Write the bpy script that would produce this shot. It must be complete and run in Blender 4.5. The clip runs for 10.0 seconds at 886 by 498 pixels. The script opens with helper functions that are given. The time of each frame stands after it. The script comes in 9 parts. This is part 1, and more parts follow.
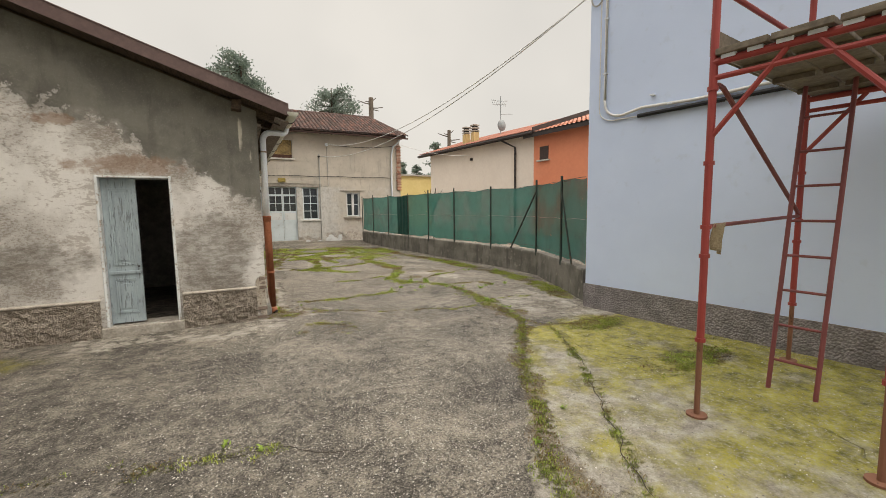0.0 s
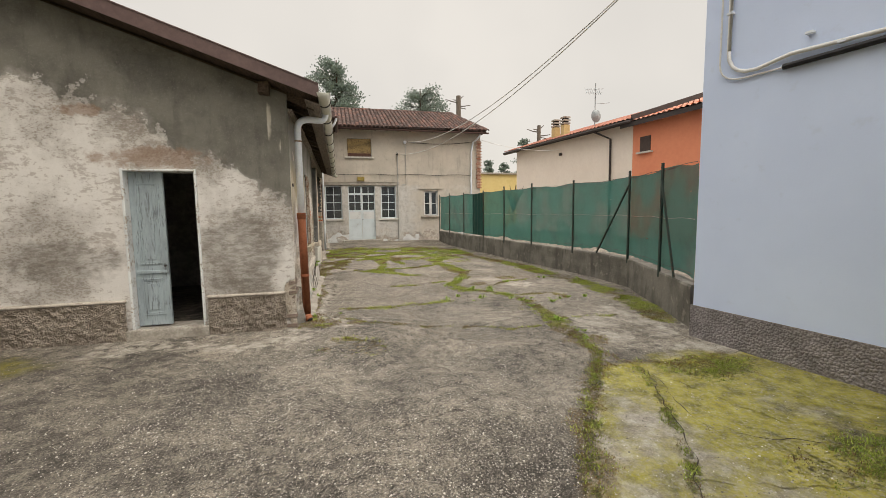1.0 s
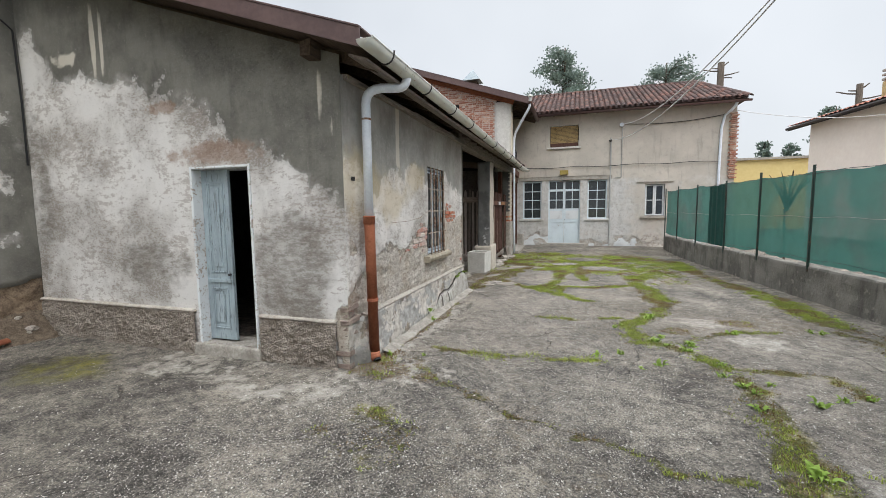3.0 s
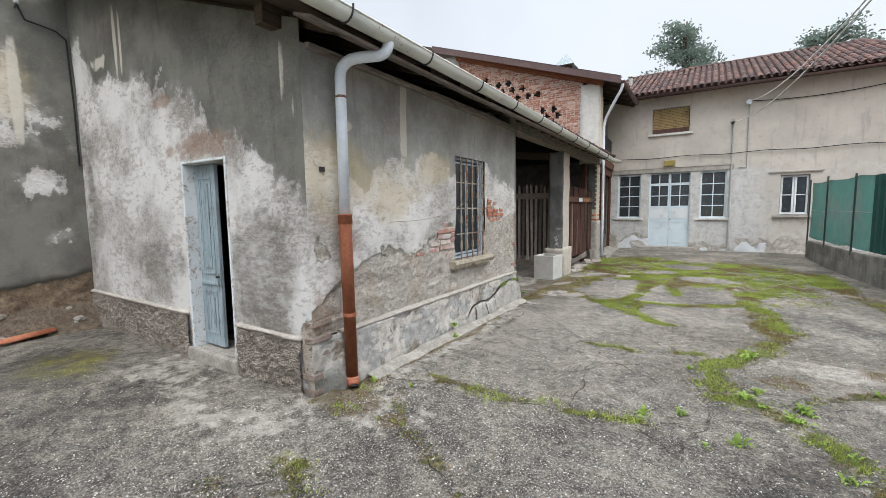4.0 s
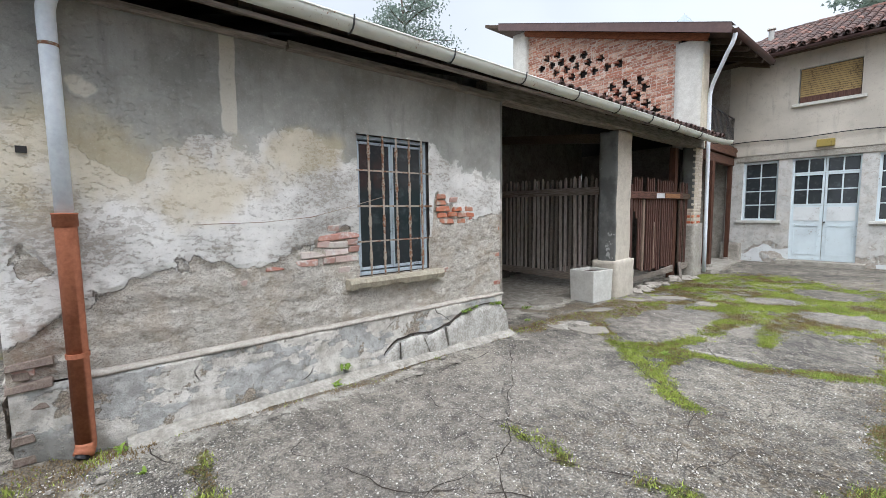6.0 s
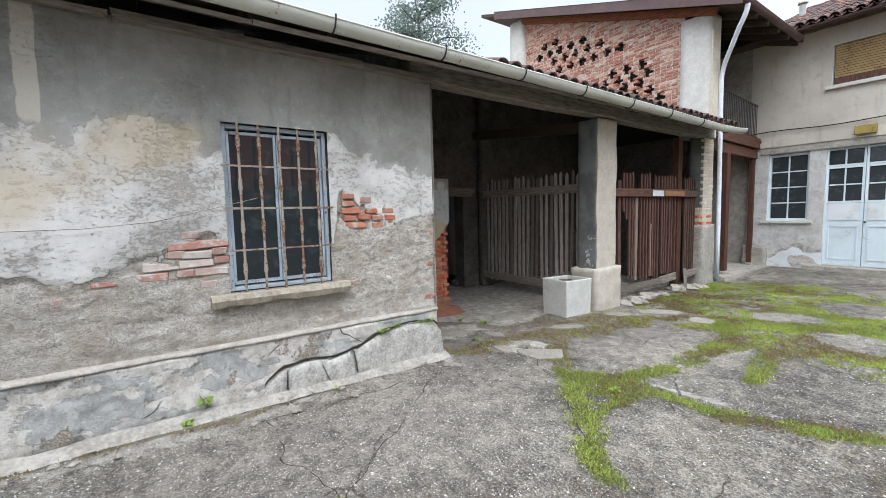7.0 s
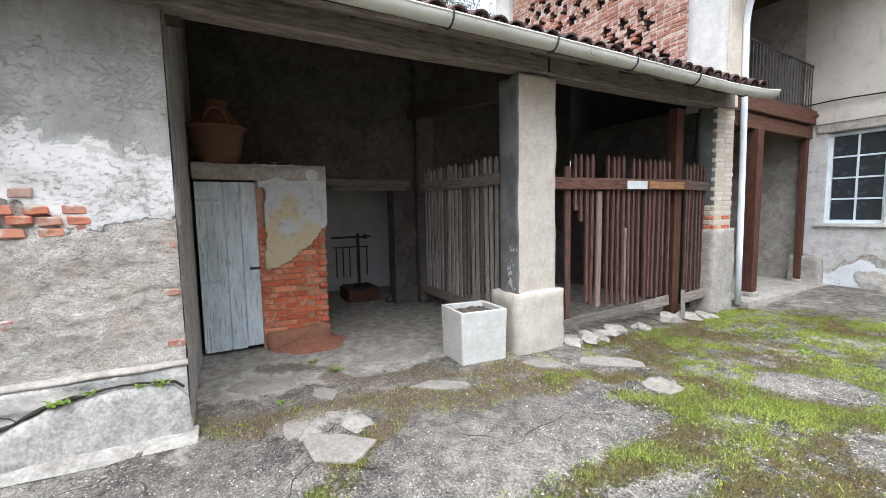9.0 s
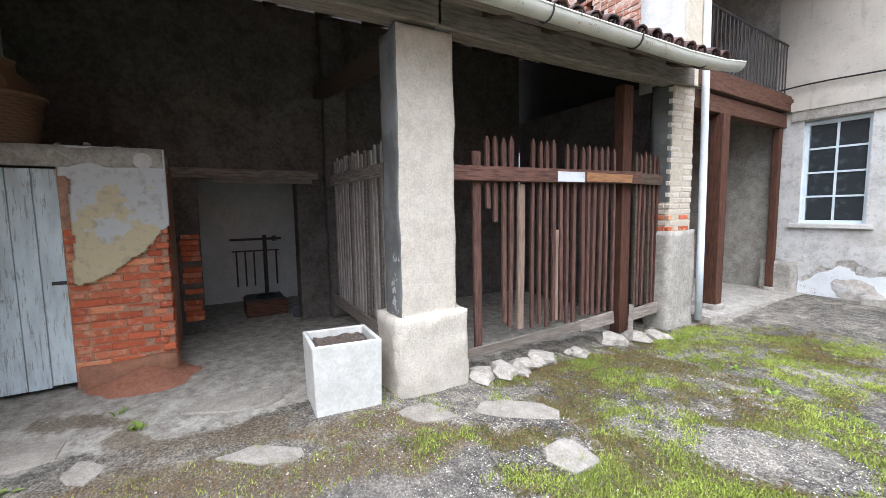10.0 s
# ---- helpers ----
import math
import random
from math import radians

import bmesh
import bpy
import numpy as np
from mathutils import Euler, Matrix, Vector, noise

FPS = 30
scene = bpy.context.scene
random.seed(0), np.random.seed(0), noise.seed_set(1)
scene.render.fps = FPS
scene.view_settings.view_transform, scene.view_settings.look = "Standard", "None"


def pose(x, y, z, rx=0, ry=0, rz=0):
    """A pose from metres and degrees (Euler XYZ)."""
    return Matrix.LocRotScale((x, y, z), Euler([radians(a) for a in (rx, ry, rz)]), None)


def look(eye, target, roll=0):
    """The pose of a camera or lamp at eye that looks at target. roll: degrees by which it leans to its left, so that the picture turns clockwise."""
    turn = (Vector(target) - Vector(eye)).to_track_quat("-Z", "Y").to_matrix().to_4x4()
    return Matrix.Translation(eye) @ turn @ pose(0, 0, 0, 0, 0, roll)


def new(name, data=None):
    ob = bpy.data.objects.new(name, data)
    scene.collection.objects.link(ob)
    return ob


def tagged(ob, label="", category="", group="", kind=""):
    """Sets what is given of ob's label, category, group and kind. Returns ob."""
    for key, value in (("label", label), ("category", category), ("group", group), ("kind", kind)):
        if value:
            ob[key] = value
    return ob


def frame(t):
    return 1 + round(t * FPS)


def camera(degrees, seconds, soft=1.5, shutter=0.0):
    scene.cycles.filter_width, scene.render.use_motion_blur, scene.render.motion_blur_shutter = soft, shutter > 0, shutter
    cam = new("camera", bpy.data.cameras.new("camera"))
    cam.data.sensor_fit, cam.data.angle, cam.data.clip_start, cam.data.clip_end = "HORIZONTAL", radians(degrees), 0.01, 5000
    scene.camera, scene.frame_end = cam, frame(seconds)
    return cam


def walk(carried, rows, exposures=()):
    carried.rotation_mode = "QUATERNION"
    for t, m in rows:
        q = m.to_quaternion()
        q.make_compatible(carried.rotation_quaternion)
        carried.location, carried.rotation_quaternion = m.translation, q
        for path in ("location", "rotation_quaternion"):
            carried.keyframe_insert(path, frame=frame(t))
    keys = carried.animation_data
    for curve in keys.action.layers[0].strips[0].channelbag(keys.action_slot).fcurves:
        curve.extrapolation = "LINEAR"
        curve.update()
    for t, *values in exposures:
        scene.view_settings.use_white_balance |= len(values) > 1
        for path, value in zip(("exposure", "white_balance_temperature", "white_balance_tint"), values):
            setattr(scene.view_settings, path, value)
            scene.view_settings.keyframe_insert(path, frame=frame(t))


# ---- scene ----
cam = camera(94.1, 10.0, 0.6)
PATH = [
    (0, (0.072, 0.119, 1.582), (0.963, 1.899, 1.386), -0.7),
    (0.5, (0.556, 0.548, 1.528), (1.296, 2.397, 1.334), -0.7),
    (1, (1.038, 1.045, 1.52), (1.523, 2.976, 1.329), -0.7),
    (1.5, (1.443, 1.567, 1.529), (1.636, 3.549, 1.34), -0.7),
    (2, (1.879, 2.117, 1.561), (1.776, 4.105, 1.372), -0.7),
    (2.5, (2.266, 2.714, 1.558), (1.891, 4.67, 1.37), -0.7),
    (4, (3.214, 4.668, 1.522), (2.147, 6.349, 1.332), -0.8),
    (4.5, (3.448, 5.345, 1.505), (2.159, 6.863, 1.317), -0.8),
    (5, (3.715, 6.035, 1.488), (2.307, 7.444, 1.307), -0.9),
    (5.5, (3.872, 6.755, 1.481), (2.397, 8.093, 1.299), -0.7),
    (7, (4.148, 8.88, 1.45), (2.519, 10.029, 1.282), -1.3),
    (7.5, (4.143, 9.601, 1.455), (2.474, 10.69, 1.285), -1.2),
    (8, (4.089, 10.281, 1.457), (2.363, 11.277, 1.284), -1.2),
    (8.5, (3.993, 10.972, 1.454), (2.241, 11.92, 1.282), -1.2),
    (9, (3.811, 11.671, 1.445), (2.051, 12.602, 1.265), -1.1),
    (9.5, (3.606, 12.39, 1.416), (1.848, 13.328, 1.239), -1.1),
    (10, (3.362, 13.069, 1.423), (1.631, 14.051, 1.233), -0.9),
]
EXPOSURES = [(0, .08, 7250, 10), (1.4, .14, 7200, 11), (2.0, .2, 6500, 9), (2.6, .22, 6200, 9), (4.5, .48, 5950, 9), (5.5, .53, 5900, 9), (7.0, .64, 5750, 9), (7.5, .71, 5750, 9), (8.5, .87, 5750, 10), (10, 1.22, 5650, 12)]
walk(cam, [(t, look(eye, target, roll)) for t, eye, target, roll in PATH], EXPOSURES)

# ---- light: an overcast noon ----
world = bpy.data.worlds.new("overcast_sky")
scene.world = world
world.use_nodes = True
wt = world.node_tree
wt.nodes.clear()
w_out = wt.nodes.new("ShaderNodeOutputWorld")
w_bg = wt.nodes.new("ShaderNodeBackground")
w_sky = wt.nodes.new("ShaderNodeTexSky")
w_sky.sky_type = 'NISHITA'
w_sky.sun_disc = False
w_sky.sun_elevation, w_sky.sun_rotation = radians(52), radians(131)
w_sky.dust_density, w_sky.air_density = 4.0, 1.0
w_mix = wt.nodes.new("ShaderNodeMix")
w_mix.data_type = 'RGBA'
w_co = wt.nodes.new("ShaderNodeTexCoord")
w_n = wt.nodes.new("ShaderNodeTexNoise")
w_n.inputs["Scale"].default_value, w_n.inputs["Detail"].default_value = 1.3, 4
w_r = wt.nodes.new("ShaderNodeValToRGB")
w_r.color_ramp.elements[0].position, w_r.color_ramp.elements[0].color = 0.3, (6.0, 6.1, 6.2, 1)
w_r.color_ramp.elements[1].position, w_r.color_ramp.elements[1].color = 0.7, (8.1, 8.1, 8.05, 1)
w_mix.inputs[0].default_value = 0.88
wt.links.new(w_co.outputs["Generated"], w_n.inputs["Vector"])
wt.links.new(w_n.outputs["Fac"], w_r.inputs["Fac"])
wt.links.new(w_sky.outputs["Color"], w_mix.inputs[6])
wt.links.new(w_r.outputs["Color"], w_mix.inputs[7])
# an overcast sky is brightest overhead
w_sep = wt.nodes.new("ShaderNodeSeparateXYZ")
w_map = wt.nodes.new("ShaderNodeMapRange")
w_map.interpolation_type = 'SMOOTHSTEP'
w_map.inputs[1].default_value, w_map.inputs[2].default_value = 0.45, 1.0
w_map.inputs[3].default_value, w_map.inputs[4].default_value = 1.0, 5.0
w_lift = wt.nodes.new("ShaderNodeVectorMath")
w_lift.operation = 'SCALE'
wt.links.new(w_co.outputs["Generated"], w_sep.inputs[0])
wt.links.new(w_sep.outputs[2], w_map.inputs[0])
wt.links.new(w_mix.outputs[2], w_lift.inputs[0])
wt.links.new(w_map.outputs[0], w_lift.inputs["Scale"])
wt.links.new(w_lift.outputs[0], w_bg.inputs["Color"])
w_bg.inputs["Strength"].default_value = 0.1
wt.links.new(w_bg.outputs[0], w_out.inputs[0])
sun_data = bpy.data.lights.new("sun", 'SUN')
sun_data.energy, sun_data.angle, sun_data.color = 1.5, radians(70), (1.0, 0.97, 0.92)
sun = new("sun", sun_data)
sun.matrix_world = look((15, -1, 30), (0, 12, 5))

# ---- tools ----
def hash2(ix, iy, seed):
    h = (ix.astype(np.int64) * 374761393 + iy.astype(np.int64) * 668265263 + seed * 974634777) & 0xFFFFFFFF
    h = ((h ^ (h >> 13)) * 1274126177) & 0xFFFFFFFF
    return ((h ^ (h >> 16)) & 0xFFFF) / 65535.0


def vnoise(x, y, seed=0):
    x, y = np.asarray(x, float), np.asarray(y, float)
    ix, iy = np.floor(x), np.floor(y)
    fx, fy = x - ix, y - iy
    fx, fy = fx * fx * (3 - 2 * fx), fy * fy * (3 - 2 * fy)
    a, b = hash2(ix, iy, seed), hash2(ix + 1, iy, seed)
    c, d = hash2(ix, iy + 1, seed), hash2(ix + 1, iy + 1, seed)
    return (a * (1 - fx) + b * fx) * (1 - fy) + (c * (1 - fx) + d * fx) * fy


def fbm(x, y, seed=0, octaves=4):
    """Fractal noise, about 0 to 1 with the mean at 0.5."""
    s, amp, tot, f = 0, 1.0, 0, 1.0
    for k in range(octaves):
        s = s + amp * vnoise(np.asarray(x) * f + 17.3 * k, np.asarray(y) * f - 9.1 * k, seed + k)
        tot += amp
        amp *= 0.55
        f *= 2.03
    return s / tot


def sstep(a, b, x):
    t = np.clip((x - a) / (b - a), 0, 1)
    return t * t * (3 - 2 * t)


def line_distance(x, y, pts):
    best = np.full(np.shape(x), 1e9)
    for (ax, ay), (bx, by) in zip(pts[:-1], pts[1:]):
        dx, dy = bx - ax, by - ay
        t = np.clip(((x - ax) * dx + (y - ay) * dy) / (dx * dx + dy * dy + 1e-9), 0, 1)
        best = np.minimum(best, np.hypot(x - ax - t * dx, y - ay - t * dy))
    return best


def blob(x, y, cx, cy, rx, ry):
    """1 inside an ellipse, falling to 0 outside it."""
    return np.clip(1.5 - np.hypot((x - cx) / rx, (y - cy) / ry), 0, 1)


def thing(name, at=(0, 0, 0), label="", category="", group="", kind=""):
    ob = new(name)
    ob.empty_display_size = 0.1
    ob.location = at
    bpy.context.view_layer.update()
    return tagged(ob, label, category, group, kind)


def hang(ob, parent):
    """Parents ob where it stands: things are empties at a place, parts are meshes in world coordinates."""
    ob.parent = parent
    ob.matrix_parent_inverse = Matrix.Translation(-parent.location) if parent.parent is None and parent.type == 'EMPTY' else Matrix()
    return ob


def piece(name, data, parent, m):
    """One of many pieces that share a mesh, at the pose m."""
    ob = hang(new(name, data), parent)
    ob.matrix_basis = m
    return ob


def part(name, bm, material, parent=None, label="", smooth=False, bevel=0.0):
    """Links a bmesh, or a mesh, as one mesh object, in world coordinates, under its parent."""
    if isinstance(bm, bmesh.types.BMesh):
        data = bpy.data.meshes.new(name)
        bmesh.ops.recalc_face_normals(bm, faces=bm.faces)
        bm.to_mesh(data)
        bm.free()
    else:
        data = bm
    if smooth:
        data.polygons.foreach_set("use_smooth", [True] * len(data.polygons))
    if not data.materials and material:
        data.materials.append(material)
    ob = new(name, data)
    if parent is not None:
        hang(ob, parent)
    if bevel:
        mod = ob.modifiers.new("bevel", 'BEVEL')
        mod.width, mod.segments, mod.limit_method = bevel, 2, 'ANGLE'
    return tagged(ob, label)


def box(bm, x0, x1, y0, y1, z0, z1, wob=0.0):
    vs = []
    for z in (z0, z1):
        for x, y in ((x0, y0), (x1, y0), (x1, y1), (x0, y1)):
            vs.append(bm.verts.new((x + random.uniform(-wob, wob), y + random.uniform(-wob, wob), z + random.uniform(-wob, wob))))
    for f in ((3, 2, 1, 0), (4, 5, 6, 7), (0, 1, 5, 4), (1, 2, 6, 5), (2, 3, 7, 6), (3, 0, 4, 7)):
        bm.faces.new([vs[i] for i in f])
    return vs


def bx(*a, **k):
    bm = bmesh.new()
    box(bm, *a, **k)
    return bm


def bar(bm, a, b, w, h, up=(0, 0, 1), wob=0.0, taper=1.0):
    """A squared bar from a to b, w wide and h high."""
    a, b = Vector(a), Vector(b)
    d = (b - a).normalized()
    side = d.cross(Vector(up))
    if side.length < 1e-4:
        side = d.cross(Vector((1, 0, 0)))
    side.normalize()
    top = side.cross(d)
    rings = []
    for p, k in ((a, 1.0), (b, taper)):
        rings.append([bm.verts.new(p + side * (sx * w * k / 2) + top * (sz * h * k / 2) + Vector([random.uniform(-wob, wob) for _ in range(3)]))
                      for sx, sz in ((-1, -1), (1, -1), (1, 1), (-1, 1))])
    r0, r1 = rings
    for i in range(4):
        bm.faces.new((r0[i], r0[(i + 1) % 4], r1[(i + 1) % 4], r1[i]))
    bm.faces.new(r0[::-1])
    bm.faces.new(r1)


def tube(bm, pts, r, seg=12, caps=True, arc=(0, 360), flip=None):
    """A round tube along a line of points; r may be a list; an arc under 360 gives an open channel."""
    pts = [Vector(p) for p in pts]
    n = len(pts)
    rs = r if isinstance(r, (list, tuple)) else [r] * n
    whole = arc[1] - arc[0] >= 360
    count = seg if whole else seg + 1
    rings = []
    side = None
    for i, p in enumerate(pts):
        d = (pts[min(i + 1, n - 1)] - pts[max(i - 1, 0)]).normalized()
        if side is None:
            ref = Vector(flip) if flip else (Vector((0, 0, 1)) if abs(d.z) < 0.9 else Vector((1, 0, 0)))
            side = d.cross(ref).normalized()
        else:
            side = (side - d * side.dot(d)).normalized()
        top = side.cross(d)
        ring = []
        for k in range(count):
            a = radians(arc[0] + (arc[1] - arc[0]) * k / seg)
            ring.append(bm.verts.new(p + side * (math.cos(a) * rs[i]) + top * (math.sin(a) * rs[i])))
        rings.append(ring)
    for r0, r1 in zip(rings[:-1], rings[1:]):
        for k in range(count if whole else count - 1):
            k2 = (k + 1) % count
            bm.faces.new((r0[k], r0[k2], r1[k2], r1[k]))
    if caps and whole:
        bm.faces.new(rings[0][::-1])
        bm.faces.new(rings[-1])


def tb(*a, **k):
    bm = bmesh.new()
    tube(bm, *a, **k)
    return bm


def bend(p, q, s, n=5):
    """Points of a rounded corner p to s round q."""
    p, q, s = Vector(p), Vector(q), Vector(s)
    return [p.lerp(q, t).lerp(q.lerp(s, t), t) for t in [k / n for k in range(n + 1)]]


def raw_mesh(name, verts, faces, attrs=None):
    data = bpy.data.meshes.new(name)
    data.from_pydata(np.asarray(verts, float).reshape(-1, 3).tolist(), [], faces if isinstance(faces, list) else faces.tolist())
    for key, vals in (attrs or {}).items():
        a = data.attributes.new(key, 'FLOAT', 'POINT')
        a.data.foreach_set("value", np.asarray(vals, np.float32).ravel())
    data.update()
    return data


def sheet(name, us, vs, place, holes=(), top=None, depth=None, attrs=None):
    """A finely divided wall face: place(u, v, d) gives the world point, holes are left open, top(u) cuts it above."""
    us, vs = np.asarray(us), np.asarray(vs)
    U, V = np.meshgrid(us, vs)
    if top is not None:
        V = np.minimum(V, top(U))
    D = depth(U, V) if depth else np.zeros_like(U)
    P = np.stack(place(U, V, D), -1).reshape(-1, 3)
    nu, nv = len(us), len(vs)
    i, j = np.meshgrid(np.arange(nu - 1), np.arange(nv - 1))
    cu, cv = (us[i] + us[i + 1]) / 2, (vs[j] + vs[j + 1]) / 2
    keep = np.ones(cu.shape, bool)
    for u0, u1, v0, v1 in holes:
        keep &= ~((cu > u0) & (cu < u1) & (cv > v0) & (cv < v1))
    if top is not None:
        keep &= vs[j] < top(cu)
    a = (j * nu + i)[keep]
    faces = np.stack((a, a + 1, a + 1 + nu, a + nu), -1)
    return raw_mesh(name, P, faces, {k: f(U, V) for k, f in (attrs or {}).items()})


def steps(a, b, res, *cuts):
    """Even steps from a to b that also meet the cuts."""
    base = np.linspace(a, b, max(2, int(round((b - a) / res)) + 1))
    for c in cuts:
        k = np.argmin(abs(base[1:-1] - c)) + 1
        base[k] = c
    return base


# ---- materials ----
class Shade:
    def __init__(self, name):
        self.mat = bpy.data.materials.new(name)
        self.mat.use_nodes = True
        self.nt = self.mat.node_tree
        self.nt.nodes.clear()
        self.end = self.nt.nodes.new("ShaderNodeOutputMaterial")
        self.geo = self.nt.nodes.new("ShaderNodeNewGeometry")
        self.pos = self.geo.outputs["Position"]

    def node(self, kind, **props):
        n = self.nt.nodes.new(kind)
        for k, v in props.items():
            if k == "data_type":
                n.data_type = v
            elif k == "operation":
                n.operation = v
            elif k == "blend_type":
                n.blend_type = v
            elif k == "feature":
                n.feature = v
        return n

    def put(self, socket, value):
        if isinstance(value, bpy.types.NodeSocket):
            self.nt.links.new(value, socket)
        elif isinstance(value, (tuple, list)) and len(value) == 3 and socket.type == 'RGBA':
            socket.default_value = (*value, 1)
        else:
            socket.default_value = value

    def noise(self, scale, detail=4, rough=0.55, vec=None, dist=0.0):
        n = self.node("ShaderNodeTexNoise")
        self.put(n.inputs["Vector"], vec or self.pos)
        self.put(n.inputs["Scale"], scale)
        self.put(n.inputs["Detail"], detail)
        self.put(n.inputs["Roughness"], rough)
        self.put(n.inputs["Distortion"], dist)
        return n.outputs["Fac"]

    def cells(self, scale, feature='F1', out="Distance", vec=None):
        n = self.node("ShaderNodeTexVoronoi", feature=feature)
        self.put(n.inputs["Vector"], vec or self.pos)
        self.put(n.inputs["Scale"], scale)
        return n.outputs[out]

    def scaled(self, sx, sy, sz, vec=None):
        n = self.node("ShaderNodeMapping")
        self.put(n.inputs["Vector"], vec or self.pos)
        n.inputs["Scale"].default_value = (sx, sy, sz)
        return n.outputs[0]

    def warped(self, scale, amount):
        n = self.node("ShaderNodeTexNoise")
        self.put(n.inputs["Vector"], self.pos)
        self.put(n.inputs["Scale"], scale)
        v = self.node("ShaderNodeVectorMath", operation='MULTIPLY_ADD')
        self.nt.links.new(n.outputs["Color"], v.inputs[0])
        v.inputs[1].default_value = (amount,) * 3
        self.nt.links.new(self.pos, v.inputs[2])
        return v.outputs[0]

    def m(self, op, a, b=0.0, c=0.0):
        n = self.node("ShaderNodeMath", operation=op)
        for s, v in zip(n.inputs, (a, b, c)):
            self.put(s, v)
        return n.outputs[0]

    def span(self, x, a, b):
        n = self.node("ShaderNodeMapRange")
        n.interpolation_type = 'SMOOTHSTEP'
        self.put(n.inputs[0], x)
        self.put(n.inputs[1], a)
        self.put(n.inputs[2], b)
        return n.outputs[0]

    def mix(self, f, a, b, blend='MIX'):
        n = self.node("ShaderNodeMix", data_type='RGBA', blend_type=blend)
        self.put(n.inputs[0], f)
        self.put(n.inputs[6], a)
        self.put(n.inputs[7], b)
        return n.outputs[2]

    def ramp(self, f, *stops):
        n = self.node("ShaderNodeValToRGB")
        self.put(n.inputs[0], f)
        el = n.color_ramp.elements
        while len(el) < len(stops):
            el.new(0.5)
        for e, (p, c) in zip(el, stops):
            e.position, e.color = p, (*c, 1)
        return n.outputs[0]

    def attr(self, name):
        n = self.node("ShaderNodeAttribute")
        n.attribute_name = name
        return n.outputs["Fac"]

    def own(self):
        return self.node("ShaderNodeObjectInfo").outputs["Random"]

    def island(self):
        return self.geo.outputs["Random Per Island"]

    def mask(self, name, scale=9.0, amount=0.5, soft=0.06, detail=6):
        """A layer's mask with a ragged edge."""
        n = self.noise(scale, detail, 0.65)
        v = self.m('ADD', self.attr(name), self.m('MULTIPLY', self.m('SUBTRACT', n, 0.5), amount))
        return self.span(v, 0.5 - soft, 0.5 + soft)

    def axis(self, k):
        n = self.node("ShaderNodeSeparateXYZ")
        self.put(n.inputs[0], self.pos)
        return n.outputs[k]

    def done(self, color, rough=0.8, height=None, bump=0.3, dist=0.01, metal=0.0, spec=0.3, trans=0.0, sheen=0.0, both=0.0):
        b = self.node("ShaderNodeBsdfPrincipled")
        self.put(b.inputs["Base Color"], color)
        self.put(b.inputs["Roughness"], rough)
        self.put(b.inputs["Metallic"], metal)
        self.put(b.inputs["Specular IOR Level"], spec)
        self.put(b.inputs["Transmission Weight"], trans)
        if height is not None:
            n = self.node("ShaderNodeBump")
            self.put(n.inputs["Height"], height)
            n.inputs["Strength"].default_value, n.inputs["Distance"].default_value = bump, dist
            self.nt.links.new(n.outputs[0], b.inputs["Normal"])
        last = b.outputs[0]
        if both:
            t = self.node("ShaderNodeBsdfTranslucent")
            self.put(t.inputs["Color"], color)
            x = self.node("ShaderNodeMixShader")
            x.inputs[0].default_value = both
            self.nt.links.new(last, x.inputs[1])
            self.nt.links.new(t.outputs[0], x.inputs[2])
            last = x.outputs[0]
        self.nt.links.new(last, self.end.inputs[0])
        return self.mat


def rgb(r, g, b):
    """A linear colour from 0 to 255 display values."""
    return tuple(((v / 255 + 0.055) / 1.055) ** 2.4 if v > 10 else v / 255 / 12.92 for v in (r, g, b))


def painted(name, col, chip=(0.25, 0.2, 0.16), chips=0.3, rough=0.5, spec=0.4, grime=0.5):
    s = Shade(name)
    n1, n2 = s.noise(2.5, 5, 0.6), s.noise(35, 5, 0.7)
    base = s.mix(s.m('MULTIPLY', s.span(n1, 0.4, 0.75), grime), col, tuple(c * 0.55 for c in col))
    k = s.span(s.m('ADD', n2, s.m('MULTIPLY', s.noise(5, 3), 0.5)), 1.0 - chips * 0.55, 1.06 - chips * 0.55)
    return s.done(s.mix(k, base, chip), rough, s.m('SUBTRACT', s.m('MULTIPLY', n2, 0.4), k), 0.3, 0.003, spec=spec)


def board_paint(name, col, under, rough=0.6):
    """Old paint on boards, worn off in upright streaks."""
    s = Shade(name)
    g, g2 = s.noise(10, 6, 0.68, s.scaled(5, 5, 0.5)), s.noise(2.4, 5, 0.6)
    base = s.mix(s.span(s.noise(3.5, 5, 0.6, s.scaled(2, 2, 0.6)), 0.35, 0.7), col, tuple(c * 0.72 for c in col))
    worn = s.span(s.m('ADD', g, s.m('MULTIPLY', g2, 0.35)), 0.72, 0.78)
    c = s.mix(s.m('MULTIPLY', worn, 0.75), base, under)
    c = s.mix(s.m('MULTIPLY', s.span(s.noise(60, 4, 0.7), 0.58, 0.7), 0.3), c, tuple(x * 0.6 for x in under))
    return s.done(c, rough, s.m('SUBTRACT', s.m('MULTIPLY', g, 0.5), s.m('MULTIPLY', worn, 0.5)), 0.4, 0.004, spec=0.25)


